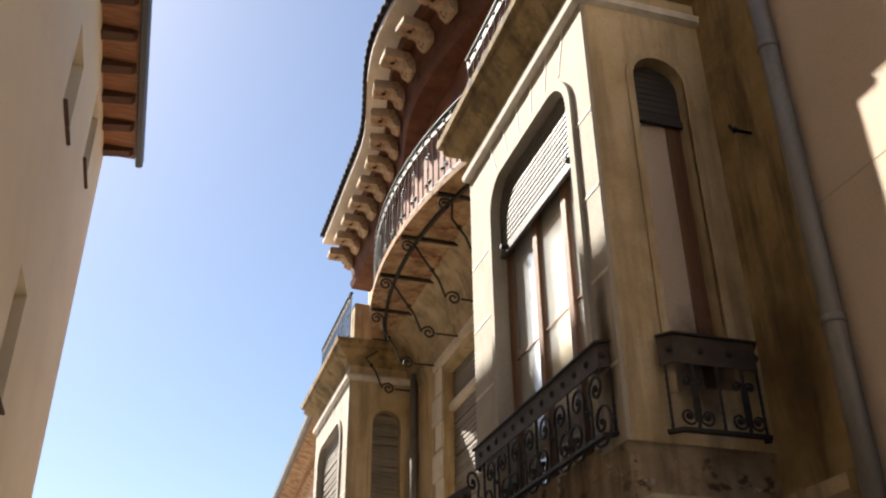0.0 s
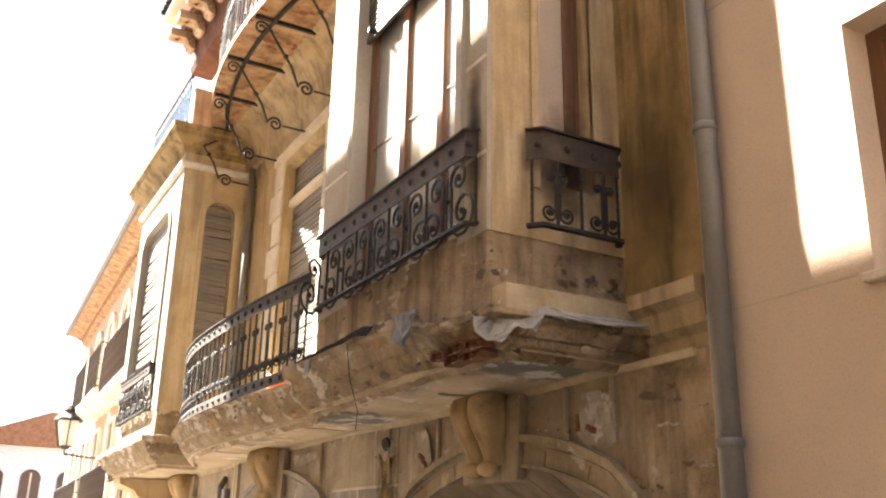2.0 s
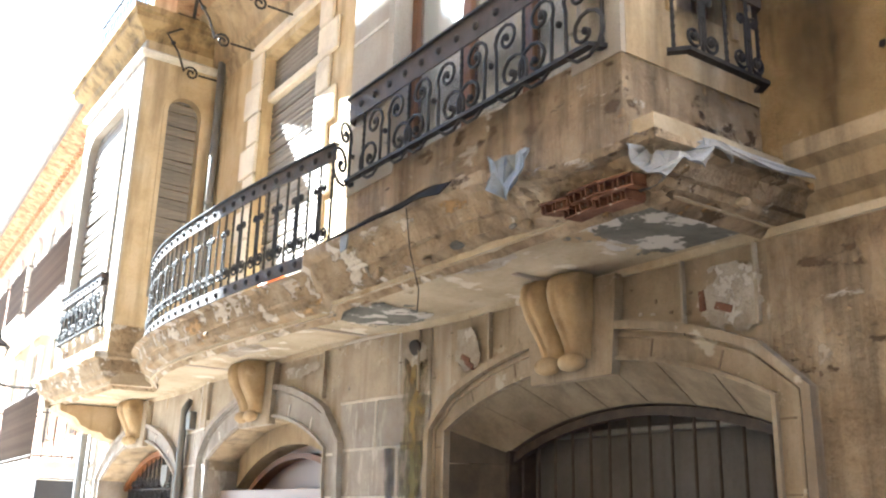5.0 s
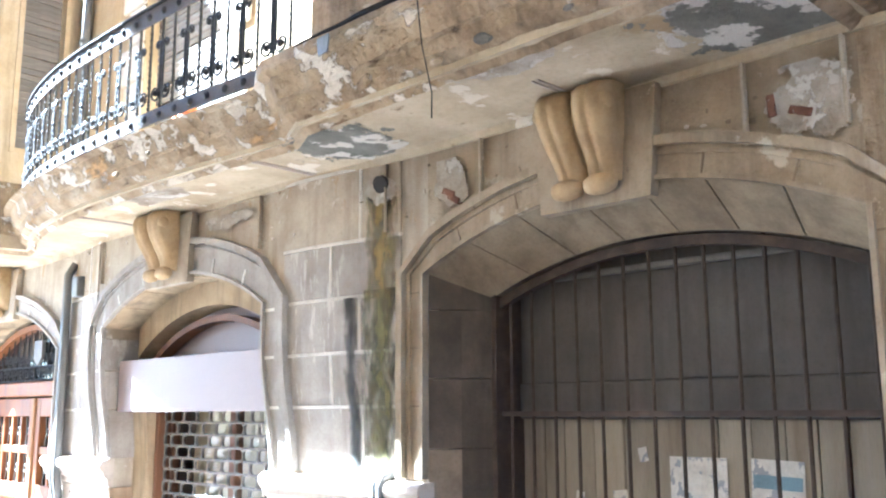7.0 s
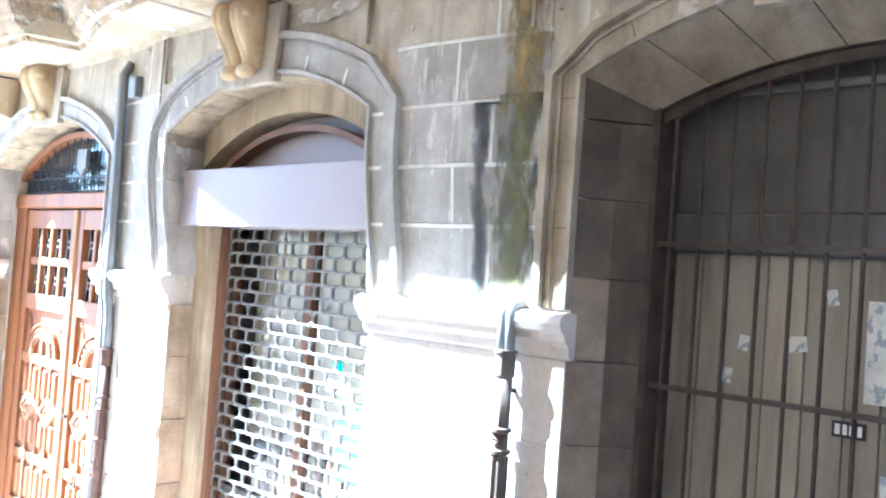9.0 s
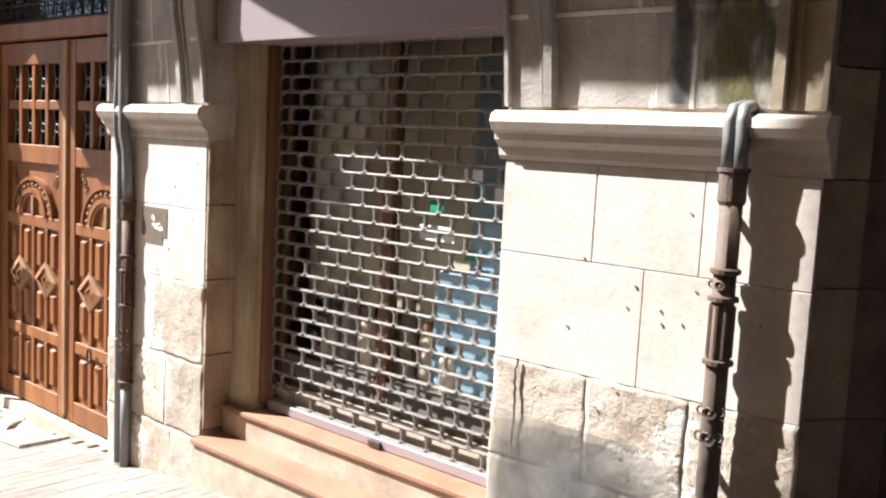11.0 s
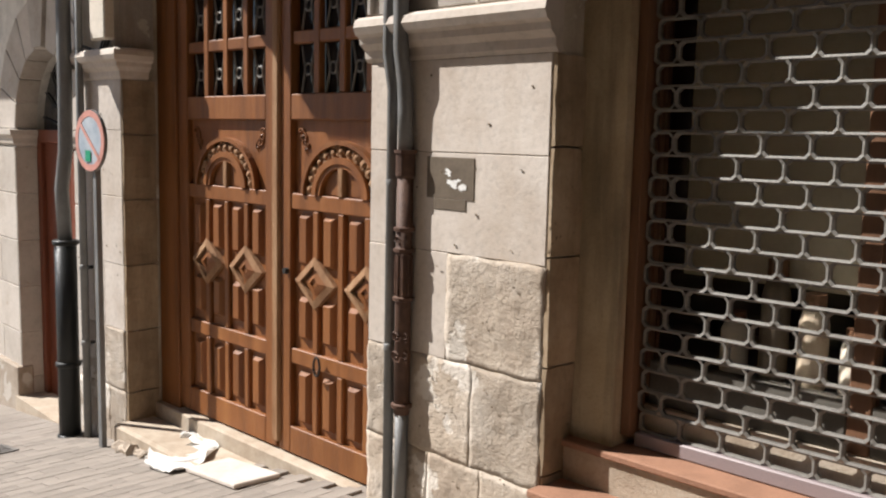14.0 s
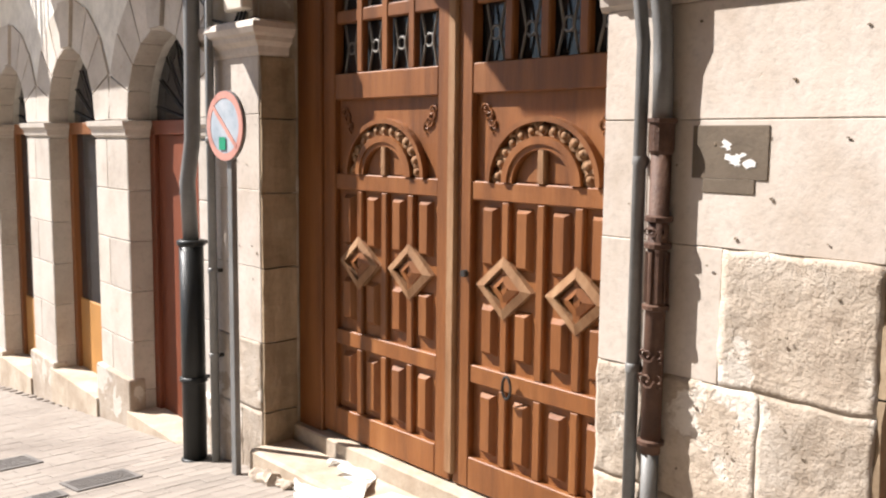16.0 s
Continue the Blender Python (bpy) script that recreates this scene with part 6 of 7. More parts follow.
pipe("crumpled zinc sleeve above a cast iron drain", [(*p3, -0.22), (FX - 0.055, 11.37, 0.0), (FX - 0.06, 11.372, 0.14), (FX - 0.085, 11.375, 0.28), (FX - 0.085, 11.38, 0.46), (FX - 0.08, 11.39, 0.75), (FX - 0.08, 11.41, 2.1), (FX - 0.02, 11.41, 2.2)], 0.038, M_ZINC, (*p3, -0.24))
rain_pipe("brown cast iron drainpipe with fluted band and rings", *p3, -0.195, -1.50, 0.044, M_PIPE_BROWN)
pipe("grey zinc foot of a drainpipe", [(*p3, gz(11.2) - 0.03), (*p3, -1.5)], 0.034, M_ZINC, (*p3, gz(11.2)))
mb = thing("meter_box", "small grey metal junction box on the wall", "box", (FX - 0.08, 11.2, 1.88))
part("casing", box(bm_(), FX - 0.11, FX, 11.14, 11.26, 1.88, 2.06, 0.01), M_ZINC, mb)
part("cable", tube(bm_(), [(FX - 0.02, 11.2, 1.88), (FX - 0.02, 11.19, 1.6), (FX - 0.02, 11.2, 1.45)], 0.008, 5), M_IRON, mb)
p4 = (FX - 0.13, 15.24)
pipe("black cast iron drainpipe at the house corner", [(*p4, gz(15.1) - 0.03), (*p4, -1.0)], 0.085, M_PIPE_BLACK, (*p4, gz(15.1)), [(*p4, z) for z in (-1.02, -2.0, -2.6)])
pipe("bent grey downpipe at the house corner", [(*p4, -1.02), (FX - 0.13, 15.28, -0.6), (FX - 0.13, 15.19, -0.3), (FX - 0.13, 15.17, 0.2), (FX - 0.13, 15.15, 6.0)], 0.055, M_ZINC, (*p4, -1.02))
p5 = (FX - 0.08, 15.02)
pipe("thin grey conduit on the corner stones", [(*p5, gz(14.8) - 0.02), (*p5, 2.2)], 0.03, M_ZINC, (*p5, gz(14.8)), [(*p5, z) for z in (-0.3, -1.2, -1.8)])
pipe("grey downpipe in the corner of the bay", [(UX - 0.07, 11.72, 2.7), (UX - 0.07, 11.72, 6.3)], 0.05, M_ZINC, (UX - 0.07, 11.72, 2.7), [(UX - 0.07, 11.72, 4.5)])
cb = thing("junction_box", "pale grey electrical box with cables", "box", (FX - 0.08, 14.62, 0.5))
part("casing", box(bm_(), FX - 0.12, FX - 0.002, 14.5, 14.74, 0.52, 0.92, 0.012), M_CAST, cb)
bm = bm_()
for k in range(3):
    tube(bm, [(FX - 0.06, 14.55 + k * 0.05, 0.52), (FX - 0.08, 14.58 + k * 0.05, 0.42), (FX - 0.06, 14.7 + k * 0.03, 0.44), (FX - 0.06, 15.0, 0.5)], 0.009, 5)
part("cables", bm, M_IRON, cb)

# ---------------------------------------------------------------- sign, plaque
sp_ = thing("no_parking_sign", "faded round no-parking sign on a grey post", "sign", (3.06, 14.56, gz(14.56)))
part("post", box(bm_(), 3.05, 3.09, 14.54, 14.60, gz(14.56) - 0.05, -0.1, 0.004), M_ZINC, sp_)


def disc(r0, r1, x0, x1):
    """A flat ring (or a disc, r0 0) facing back up the street."""
    bm = bm_()
    n = 32
    if r0 <= 0:
        prism(bm, [(r1 * math.cos(2 * math.pi * k / n), r1 * math.sin(2 * math.pi * k / n)) for k in range(n)], "y", x0, x1)
    else:
        v = [[bm.verts.new((r * math.cos(2 * math.pi * k / n), y, r * math.sin(2 * math.pi * k / n))) for k in range(n)] for r, y in ((r0, x0), (r1, x0), (r1, x1), (r0, x1))]
        for a in range(4):
            for k in range(n):
                j = (k + 1) % n
                bm.faces.new((v[a][k], v[a][j], v[(a + 1) % 4][j], v[(a + 1) % 4][k]))
    return bm


sm_ = pose(3.03, 14.58, -0.21, 0, 0, -88)
for nm, b_, mt in (("back_plate", disc(0, 0.225, 0.0, 0.02), M_ZINC), ("red_ring", disc(0.175, 0.22, -0.006, -0.001), M_SIGN_RED), ("blue_field", disc(0, 0.173, -0.004, -0.001), M_SIGN_BLUE)):
    b_.transform(sm_)
    part(nm, b_, mt, sp_)
bm = box(bm_(), -0.19, 0.19, -0.009, -0.005, -0.014, 0.014)
bm.transform(sm_ @ pose(0, 0, 0, 0, 42, 0))
part("slash", bm, M_SIGN_RED, sp_)
bm = box(bm_(), -0.06, 0.02, -0.011, -0.0095, -0.15, -0.07)
bm.transform(sm_)
part("green_sticker", bm, M_GREEN, sp_)
pl = thing("wall_plaque", "tarnished square plaque with worn pale emblem", "plaque", (FX - 0.025, 11.08, -0.43))
part("plate", box(bm_(), FX - 0.0152, FX - 0.0115, 10.935, 11.25, -0.42, -0.222, 0.001), M_PLAQUE, pl)
part("lower_strip", box(bm_(), FX - 0.0150, FX - 0.0115, 10.985, 11.2, -0.472, -0.4205, 0.001), M_PLAQUE, pl)
for k in range(9):
    y, z, r = 11.05 + random.uniform(-0.06, 0.06), -0.33 + random.uniform(-0.045, 0.04), random.uniform(0.008, 0.024)
    bm = prism(bm_(), [(y + r * random.uniform(0.3, 1.5) * math.cos(q), z + r * random.uniform(0.3, 1.2) * math.sin(q)) for q in [2 * math.pi * j / 11 for j in range(11)]], "x", FX - 0.0160 - 0.0002 * k, FX - 0.0151)
    part("emblem_flake", bm, M_WHITEP, pl)



# ---------------------------------------------------------------- decay of the balcony corner
def crumpled(name, label, category, outline, at, rx, ry, rz, mtl, seed, amount=0.03, th=0.006, cuts=5):
    """A thin bent sheet from an outline in its own plane."""
    bm = bm_()
    prism(bm, outline, "z", 0, th)
    bmesh.ops.triangulate(bm, faces=bm.faces[:])
    bmesh.ops.subdivide_edges(bm, edges=bm.edges[:], cuts=cuts)
    for v in bm.verts:
        q = Vector((v.co.x * 6 + seed, v.co.y * 6, 0))
        v.co.z += amount * noise.noise(q) + amount * 0.5 * noise.noise(q * 2.5)
    ob = tagged(link(name, bm, mtl), label, category)
    ob.matrix_basis = pose(*at, rx, ry, rz)
    return ob


crumpled("lead_flashing", "crumpled grey metal flashing hanging over the balcony corner", "flashing", [(0.05, -0.01), (0.2, 0.01), (0.40, 0.0), (0.56, -0.03), (0.54, -0.06), (0.38, -0.08), (0.33, -0.15), (0.24, -0.12), (0.15, -0.18), (0.09, -0.15), (0.04, -0.06)], (2.16, 4.12, 2.455), 58, -5, -9, M_METALSHEET, 1, 0.09, 0.006, 3)
crumpled("lead_flashing", "loose strip of grey metal along the cornice", "flashing", [(0.1, 0), (0.8, 0.0), (0.8, -0.025), (0.5, -0.05), (0.1, -0.03)], (2.4, 3.99, 2.50), 70, -1, 0, M_METALSHEET, 4, 0.02)
crumpled("lead_flashing", "torn flap of blue-grey metal on the balcony edge", "flashing", [(-0.02, 0.06), (0.03, 0.02), (0.10, 0.03), (0.24, 0.03), (0.33, -0.05), (0.29, -0.10), (0.20, -0.17), (0.08, -0.16), (-0.03, -0.10)], (2.205, 4.93, 2.585), 78, 0, -90, M_LEAD, 7, 0.085, 0.006, 2)
crumpled("lead_flashing", "small tab of bent metal below the felt edge", "flashing", [(0, 0), (0.1, 0.0), (0.09, -0.09), (0.03, -0.1)], (2.235, 6.42, 2.62), 84, 0, -90, M_LEAD, 5, 0.02)
crumpled("roofing_felt", "strip of torn black felt on the balcony edge", "felt", [(-0.1, -0.01), (0.5, -0.012), (0.95, -0.015), (1.12, -0.04), (1.2, 0.0), (1.05, 0.035), (0.7, 0.015), (0.2, 0.01)], (2.228, 6.5, 2.638), 80, 0, -90, M_FELT, 9, 0.02)

# broken bricks showing in the edge: hollow ends in a row
def hollow_brick(cells, cw, ch):
    """A broken hollow clay brick: plates and webs with open cells towards the street."""
    bm = bm_()
    L = cells * cw
    box(bm, -0.03, 0.09, -L / 2, L / 2, ch / 2, ch / 2 + 0.008, 0.002)
    box(bm, -0.012, 0.09, -L / 2, L / 2, -ch / 2 - 0.008, -ch / 2, 0.002)
    for k in range(cells + 1):
        c = -L / 2 + k * cw
        box(bm, -0.022 + 0.012 * ((k * 3) % 2), 0.09, c - 0.004, c + 0.004, -ch / 2, ch / 2)
    box(bm, 0.06, 0.09, -L / 2 + 0.004, L / 2 - 0.004, -ch / 2, ch / 2)
    for v in bm.verts:
        v.co += noise.noise_vector(v.co * 25) * 0.004
    return mesh_of("brick", bm, M_BRICK)


me_hollow = hollow_brick(5, 0.036, 0.034)
for k, (dz, tilt) in enumerate(((0.0, 3), (0.012, -2), (0.006, 4))):
    piece("brick", me_hollow, slab, pose(2.30 + 0.006 * k, 4.255 + k * 0.186, 2.345 + dz, tilt, -6, 2 - 2 * k))
    if k < 2:
        piece("brick", me_hollow, slab, pose(2.335, 4.32 + k * 0.186, 2.305 + dz, tilt - 2, -4, 1))
brk = box(bm_(), -0.05, 0.05, -0.05, 0.05, -0.018, 0.018, 0.004)
me_brk = mesh_of("brick", brk, M_BRICK)
for y, z, a in ((6.50, 2.03, 24), (6.46, 1.99, 30), (4.62, 2.07, 84), (4.50, 2.02, 20)):
    piece("brick", me_brk, wall_low, pose(FX + 0.018, y, z, a, 6, 0))

# lumps of broken mortar on the edge
rng = random.Random(3)


def lump(parent, c, r, mtl):
    bm = bm_()
    bmesh.ops.create_icosphere(bm, subdivisions=2, radius=r, matrix=Matrix.Translation(c) @ Matrix.Diagonal((0.6, rng.uniform(0.8, 1.9), rng.uniform(0.5, 0.9), 1)))
    for v in bm.verts:
        v.co += noise.noise_vector(v.co * 14) * r * 0.5
    return part("broken_mortar", bm, mtl, parent)


for k in range(46):
    y = 4.15 + rng.random() ** 2.0 * 2.6
    z = rng.choice((2.40, 2.48, 2.55, 2.62, 2.68))
    lump(slab, (2.30 + 0.10 * (2.66 - z) / 0.3 + rng.uniform(-0.01, 0.03), y, wear(y, z + rng.uniform(-0.03, 0.0))), rng.uniform(0.015, 0.045), rng.choice((M_DAMP, M_DAMP, M_CEMENT, M_DECAY)))
for k in range(9):
    lump(slab, (rng.uniform(2.4, 3.2), 4.1 + rng.uniform(-0.05, 0.06), rng.choice((2.36, 2.42, 2.47, 2.5))), rng.uniform(0.02, 0.045), rng.choice((M_DECAY, M_SAND)))
for k in range(12):
    lump(slab, (2.33 + rng.uniform(-0.02, 0.03), rng.uniform(7.0, 9.0), rng.choice((2.40, 2.46, 2.52, 2.55))), rng.uniform(0.015, 0.035), rng.choice((M_DECAY, M_SAND)))


def blot(name, label, mtl, cx, cy, z, rx, ry, seed, parent, th=0.006, axis="z"):
    """An irregular patch where the skin of plaster has fallen or flaked."""
    n = 90
    pts = []
    for k in range(n):
        a = 2 * math.pi * k / n
        r = 1 + 0.45 * noise.noise(Vector((math.cos(a) * 1.6, math.sin(a) * 1.6, seed))) + 0.3 * noise.noise(Vector((math.cos(a) * 4, math.sin(a) * 4, seed))) + 0.16 * noise.noise(Vector((math.cos(a) * 13, math.sin(a) * 13, seed)))
        pts.append((cx + rx * r * math.cos(a), cy + ry * r * math.sin(a)))
    return part(name, prism(bm_(), pts, axis, z - th, z), mtl, parent, label)


SOFF = 2.334
for x, y, rx, ry, q in ((2.9, 4.48, 0.80, 0.56, 2), (2.85, 6.95, 0.42, 0.5, 5), (2.7, 8.9, 0.2, 0.5, 8), (2.6, 5.5, 0.12, 0.4, 9)):
    m = ragged(cement() if q < 8 else peeled(), "xy", (x, y), (rx, ry), q)
    part("bare_patch", box(bm_(), max(x - rx * 1.3, 2.5), min(x + rx * 1.3, FX - 0.08), max(y - ry * 1.3, 4.26), y + ry * 1.3, SOFF - 0.005, SOFF), m, house, "bare grey cement where plaster fell")
for y, z, ry, rz, q in ((4.46, 2.08, 0.25, 0.25, 21), (6.5, 2.10, 0.19, 0.24, 22), (7.05, 2.15, 0.2, 0.15, 23), (8.6, 2.2, 0.4, 0.1, 24)):
    m = ragged(peeled(), "yz", (y, z), (ry, rz), q)
    part("bare_patch", box(bm_(), FX - 0.024, FX - 0.0195, max(y - ry * 1.2, Y0 + 0.05), y + ry * 1.2, z - rz * 1.2, min(z + rz * 1.2, 2.23)), m, house, "peeled lime plaster with brick showing")
# ribs on the soffit: pairs of thin raised fillets
for y in (5.53, 7.6, 9.9):
    for dy in (0, 0.032):
        part("soffit_rib", box(bm_(), rounded(y, 2.5), FX, y + dy, y + dy + 0.013, 2.326, 2.3345, 0.003), M_LIME, house)
bm = sweep(bm_(), [(FX, Y0 + 0.1), (FX, Y1 - 0.1)], [(0, 2.296), (0.016, 2.30), (0.022, 2.315), (0.03, 2.334), (0, 2.334)])
part("soffit_moulding", bm, M_SOFFIT, house)
# framed panels of the frieze beside the consoles
for ya, yb in ((4.31, 4.6), (4.73, 5.0), (6.25, 6.3), (7.0, 8.1), (8.2, 9.05), (9.6, 10.4), (10.6, 11.5)):
    part("frieze_fillet", box(bm_(), FX - 0.034, FX - 0.001, ya, ya + 0.016, 1.93 if ya < 7 or ya > 8.15 else 1.88, 2.295, 0.004), M_ASHLAR, house)
for k in range(46):
    ya, za = rng.choice((rng.uniform(4.6, 5.1), rng.uniform(6.0, 6.9), rng.uniform(7.0, 9.2), rng.uniform(9.6, 11.6))), rng.uniform(1.9, 2.28)
    blot("chip", "", rng.choice((M_DARKSTONE, M_LIME, M_LIME)), ya, za, FX - 0.0125, rng.uniform(0.006, 0.015), rng.uniform(0.005, 0.013), 90 + k, house, 0.006, "x")
# ogee corbel under the far bay
bm = prism(bm_(), [(2.47, 2.319), (2.48, 2.24), (2.58, 2.2), (2.68, 2.16), (2.74, 2.08), (2.86, 2.02), (3.0, 2.0), (3.06, 1.94), (FX, 1.9), (FX, 2.319)], "y", 13.95, 14.45)
part("ogee_corbel", bm, M_OCHRE, house, "ochre ogee corbel")
# rough fixings on the flank wall
t = thing("wall_hook", "small black iron hook on the ochre wall", "hook", (UX - 0.06, 4.0, 4.9))
part("stem", tube(bm_(), [(UX + 0.01, 3.98, 5.0), (UX - 0.14, 3.98, 5.0), (UX - 0.16, 3.98, 5.03)], 0.012, 6), M_IRON, t)
part("eye", tube(bm_(), [(UX - 0.12, 3.98 + 0.02 * math.cos(q), 5.0 + 0.02 * math.sin(q)) for q in [0.6 * k for k in range(11)]], 0.006, 5), M_IRON, t)
for k in range(16):
    z = 1.9 + k * 0.28 + rng.uniform(-0.1, 0.1)
    blot("bolt_hole", "", M_DARK, 3.66 + rng.uniform(-0.03, 0.05), z, UX - 0.002, 0.014, 0.02, 60 + k, house, 0.004, "x")

# ---------------------------------------------------------------- the old front leans out round the shop arch
def soft_step(t):
    t = max(0.0, min(1.0, t))
    return t * t * (3 - 2 * t)


def lean_out(p):
    """How far the wall has moved into the street at a point."""
    along = soft_step((p.y - 6.72) / 1.1) * soft_step((11.45 - p.y) / 0.9)
    return 0.105 * along * soft_step((p.z - 0.46) / 0.85) * soft_step((3.62 - p.x) / 0.3)


for ob in list(house.children_recursive):
    if ob.type != "MESH" or not len(ob.data.vertices):
        continue
    lo = Vector([min(v.co[k] for v in ob.data.vertices) for k in range(3)])
    hi = Vector([max(v.co[k] for v in ob.data.vertices) for k in range(3)])
    if ob.data.users > 1 or hi.z < 0.48 or lo.z > 2.3 or hi.z > 2.34 or hi.y < 6.75 or lo.y > 11.4 or lo.x > 3.6 or hi.x < 2.7:
        continue
    b = bm_()
    b.from_mesh(ob.data)
    bmesh.ops.triangulate(b, faces=[f for f in b.faces if len(f.verts) > 4])
    for _ in range(4):
        long = [e for e in b.edges if e.calc_length() > 0.3]
        if long:
            bmesh.ops.subdivide_edges(b, edges=long, cuts=1, use_grid_fill=False)
            bmesh.ops.triangulate(b, faces=[f for f in b.faces if len(f.verts) > 4])
    for v in b.verts:
        v.co.x -= lean_out(v.co)
    b.to_mesh(ob.data)
    b.free()

# ---------------------------------------------------------------- arcaded neighbour
nb = thing("arcaded_house", "pale limestone house with arched doors and rose upper storeys", "building", (3.3, 15.0, -2.7))
NX, SHEAR = 3.28, 0.042
def npart(name, bm, mtl, parent, label="", smooth=False):
    for v in bm.verts:
        v.co.x += SHEAR * (v.co.y - 15.0)
    return part(name, bm, mtl, parent, label, smooth)


OPEN = [(15.5, 16.93), (17.72, 19.16), (19.95, 21.3), (22.15, 23.5), (24.4, 25.7)]
SPR = -0.14
prev = 15.17
nfirst = None
for a, b in OPEN + [(31, 31)]:
    w = npart("pier_core", box(bm_(), NX + 0.02, NX + 0.5, prev, a, -6, 1.6), M_JOINT, nb)
    nfirst = nfirst or w
    if b > a:
        r = (b - a) / 2
        npart("arch_core", prism(bm_(), arch_pts(a, b, SPR, r * 0.999, 20) + [(b, 1.6), (a, 1.6)], "x", NX + 0.02, NX + 0.5), M_JOINT, nb)
    # dressed blocks of the pier, face and reveal
    z = SPR - 0.16
    k = 0
    lo = gz(prev) - 0.1
    while z > lo and prev < 27:
        za = max(z - 0.44, lo)
        mid = prev + (a - prev) * (0.42 if k % 2 else 0.62)
        if a - prev > 0.6 and k % 2 == 0:
            spans = [(prev, mid), (mid, a)]
        else:
            spans = [(prev, a)]
        for ya, yb in spans:
            npart("stone", box(bm_(), NX - 0.002, NX + 0.021, ya + 0.003, yb - 0.003, za + 0.003, z - 0.003, 0.005), M_NLIME, w)
        npart("stone", box(bm_(), NX + 0.0, NX + 0.20, prev - 0.012, prev + 0.001, za + 0.003, z - 0.003, 0.004), M_NLIME, w)
        z = za
        k += 1
    # plinth and impost
    if prev < 27:
        npart("plinth", box(bm_(), NX - 0.05, NX + 0.1, prev - 0.03, a + 0.03, gz(a) - 0.2, gz(prev) + 0.42, 0.012), M_LIME_ROUGH, w)
        npart("impost", sweep(bm_(), [(NX + 0.199, prev - 0.005), (NX, prev - 0.005), (NX, a + 0.005), (NX + 0.199, a + 0.005)], [(0, SPR - 0.15), (0.02, SPR - 0.13), (0.03, SPR - 0.08), (0.055, SPR - 0.05), (0.06, SPR - 0.005), (0, SPR)]), M_NLIME, w, "moulded impost")
    if b > a:
        # voussoirs round the arch
        c, rr = (a + b) / 2, (b - a) / 2
        N = 9
        for k in range(N):
            t0, t1 = math.pi * k / N + 0.01, math.pi * (k + 1) / N - 0.01
            o = 0.44
            pts = [(c + rr * math.cos(t0), SPR + rr * math.sin(t0)), (c + (rr + o) * math.cos(t0), SPR + (rr + o) * math.sin(t0)),
                   (c + (rr + o) * math.cos(t1), SPR + (rr + o) * math.sin(t1)), (c + rr * math.cos(t1), SPR + rr * math.sin(t1))]
            ym = max(prev, 15.17)
            pts = [(min(max(y, ym + 0.002 if prev == 15.17 else a - (a - prev) / 2 + 0.004), b + 0.46), z) for y, z in pts]
            npart("voussoir", prism(bm_(), pts, "x", NX + 0.001 if k != N // 2 else NX - 0.03, NX + 0.021), M_NLIME, w)
            ip = [(c + rr * math.cos(t0), SPR + rr * math.sin(t0)), (c + rr * math.cos(t1), SPR + rr * math.sin(t1)), (c + (rr - 0.012) * math.cos(t1), SPR + (rr - 0.012) * math.sin(t1)), (c + (rr - 0.012) * math.cos(t0), SPR + (rr - 0.012) * math.sin(t0))]
            npart("voussoir", prism(bm_(), ip, "x", NX + 0.003, NX + 0.20), M_NLIME, w)
        # joinery
        first = a < 16
        d = thing("arched_door" if first else "arched_window", "reddish wooden arched door with fan grille" if first else "arched window with wooden lower panel and frame", "door" if first else "window", (NX + 0.4, (a + b) / 2, gz(b)))
        zb = gz(b) + 0.06
        red = mat("red brown wood", (0.16, 0.045, 0.02), scale=2, rough=0.5, bump=0.2, stretch=(3, 3, 0.3)) if first else M_DOOR
        for ya, yb in ((a, a + 0.1), (b - 0.1, b)):
            npart("frame_post", box(bm_(), NX + 0.20, NX + 0.32, ya, yb, zb, SPR, 0.006), red, d)
        npart("transom", box(bm_(), NX + 0.20, NX + 0.32, a, b, SPR - 0.12, SPR, 0.006), red, d)
        if first:
            for k in range(2):
                ya = a + 0.101 + k * (b - a - 0.2) / 2
                npart("leaf", box(bm_(), NX + 0.24, NX + 0.29, ya, ya + (b - a - 0.204) / 2, zb, SPR - 0.121, 0.006), red, d)
        else:
            npart("lower_panel", box(bm_(), NX + 0.24, NX + 0.29, a + 0.101, b - 0.101, zb + 0.3, zb + 1.05, 0.006), mat("golden wood", (0.38, 0.19, 0.055), scale=2, rough=0.5, bump=0.2), d, "golden wooden panel")
            npart("pane", box(bm_(), NX + 0.26, NX + 0.27, a + 0.101, b - 0.101, zb + 1.05, SPR - 0.121), M_DARKGLASS, d)
        npart("fan_glass", prism(bm_(), arch_pts(a + 0.01, b - 0.01, SPR, rr * 0.985, 16), "x", NX + 0.27, NX + 0.28), M_DARKGLASS, d)
        bm = bm_()
        for k in range(9):
            t0 = math.pi * (k + 0.5) / 9
            tube(bm, [(NX + 0.255, c + 0.1 * math.cos(t0), SPR + 0.1 * math.sin(t0)), (NX + 0.255, c + (rr - 0.03) * math.cos(t0), SPR + (rr - 0.03) * math.sin(t0))], 0.008, 5)
        npart("fan_grille", bm, M_IRON, d)
        sl = thing("door_sill", "pale stone sill wedge on the sloping street", "sill", (NX, c, gz(c)))
        bm = bm_()
        top = gz(b) + (0.14 if first else 0.36)
        prism(bm, [(a, gz(a) - 0.3), (b, gz(b) - 0.3), (b, top), (a, top)], "x", NX - 0.07, NX + 0.46)
        npart("sill_block", bm, M_STEP, sl)
    prev = b
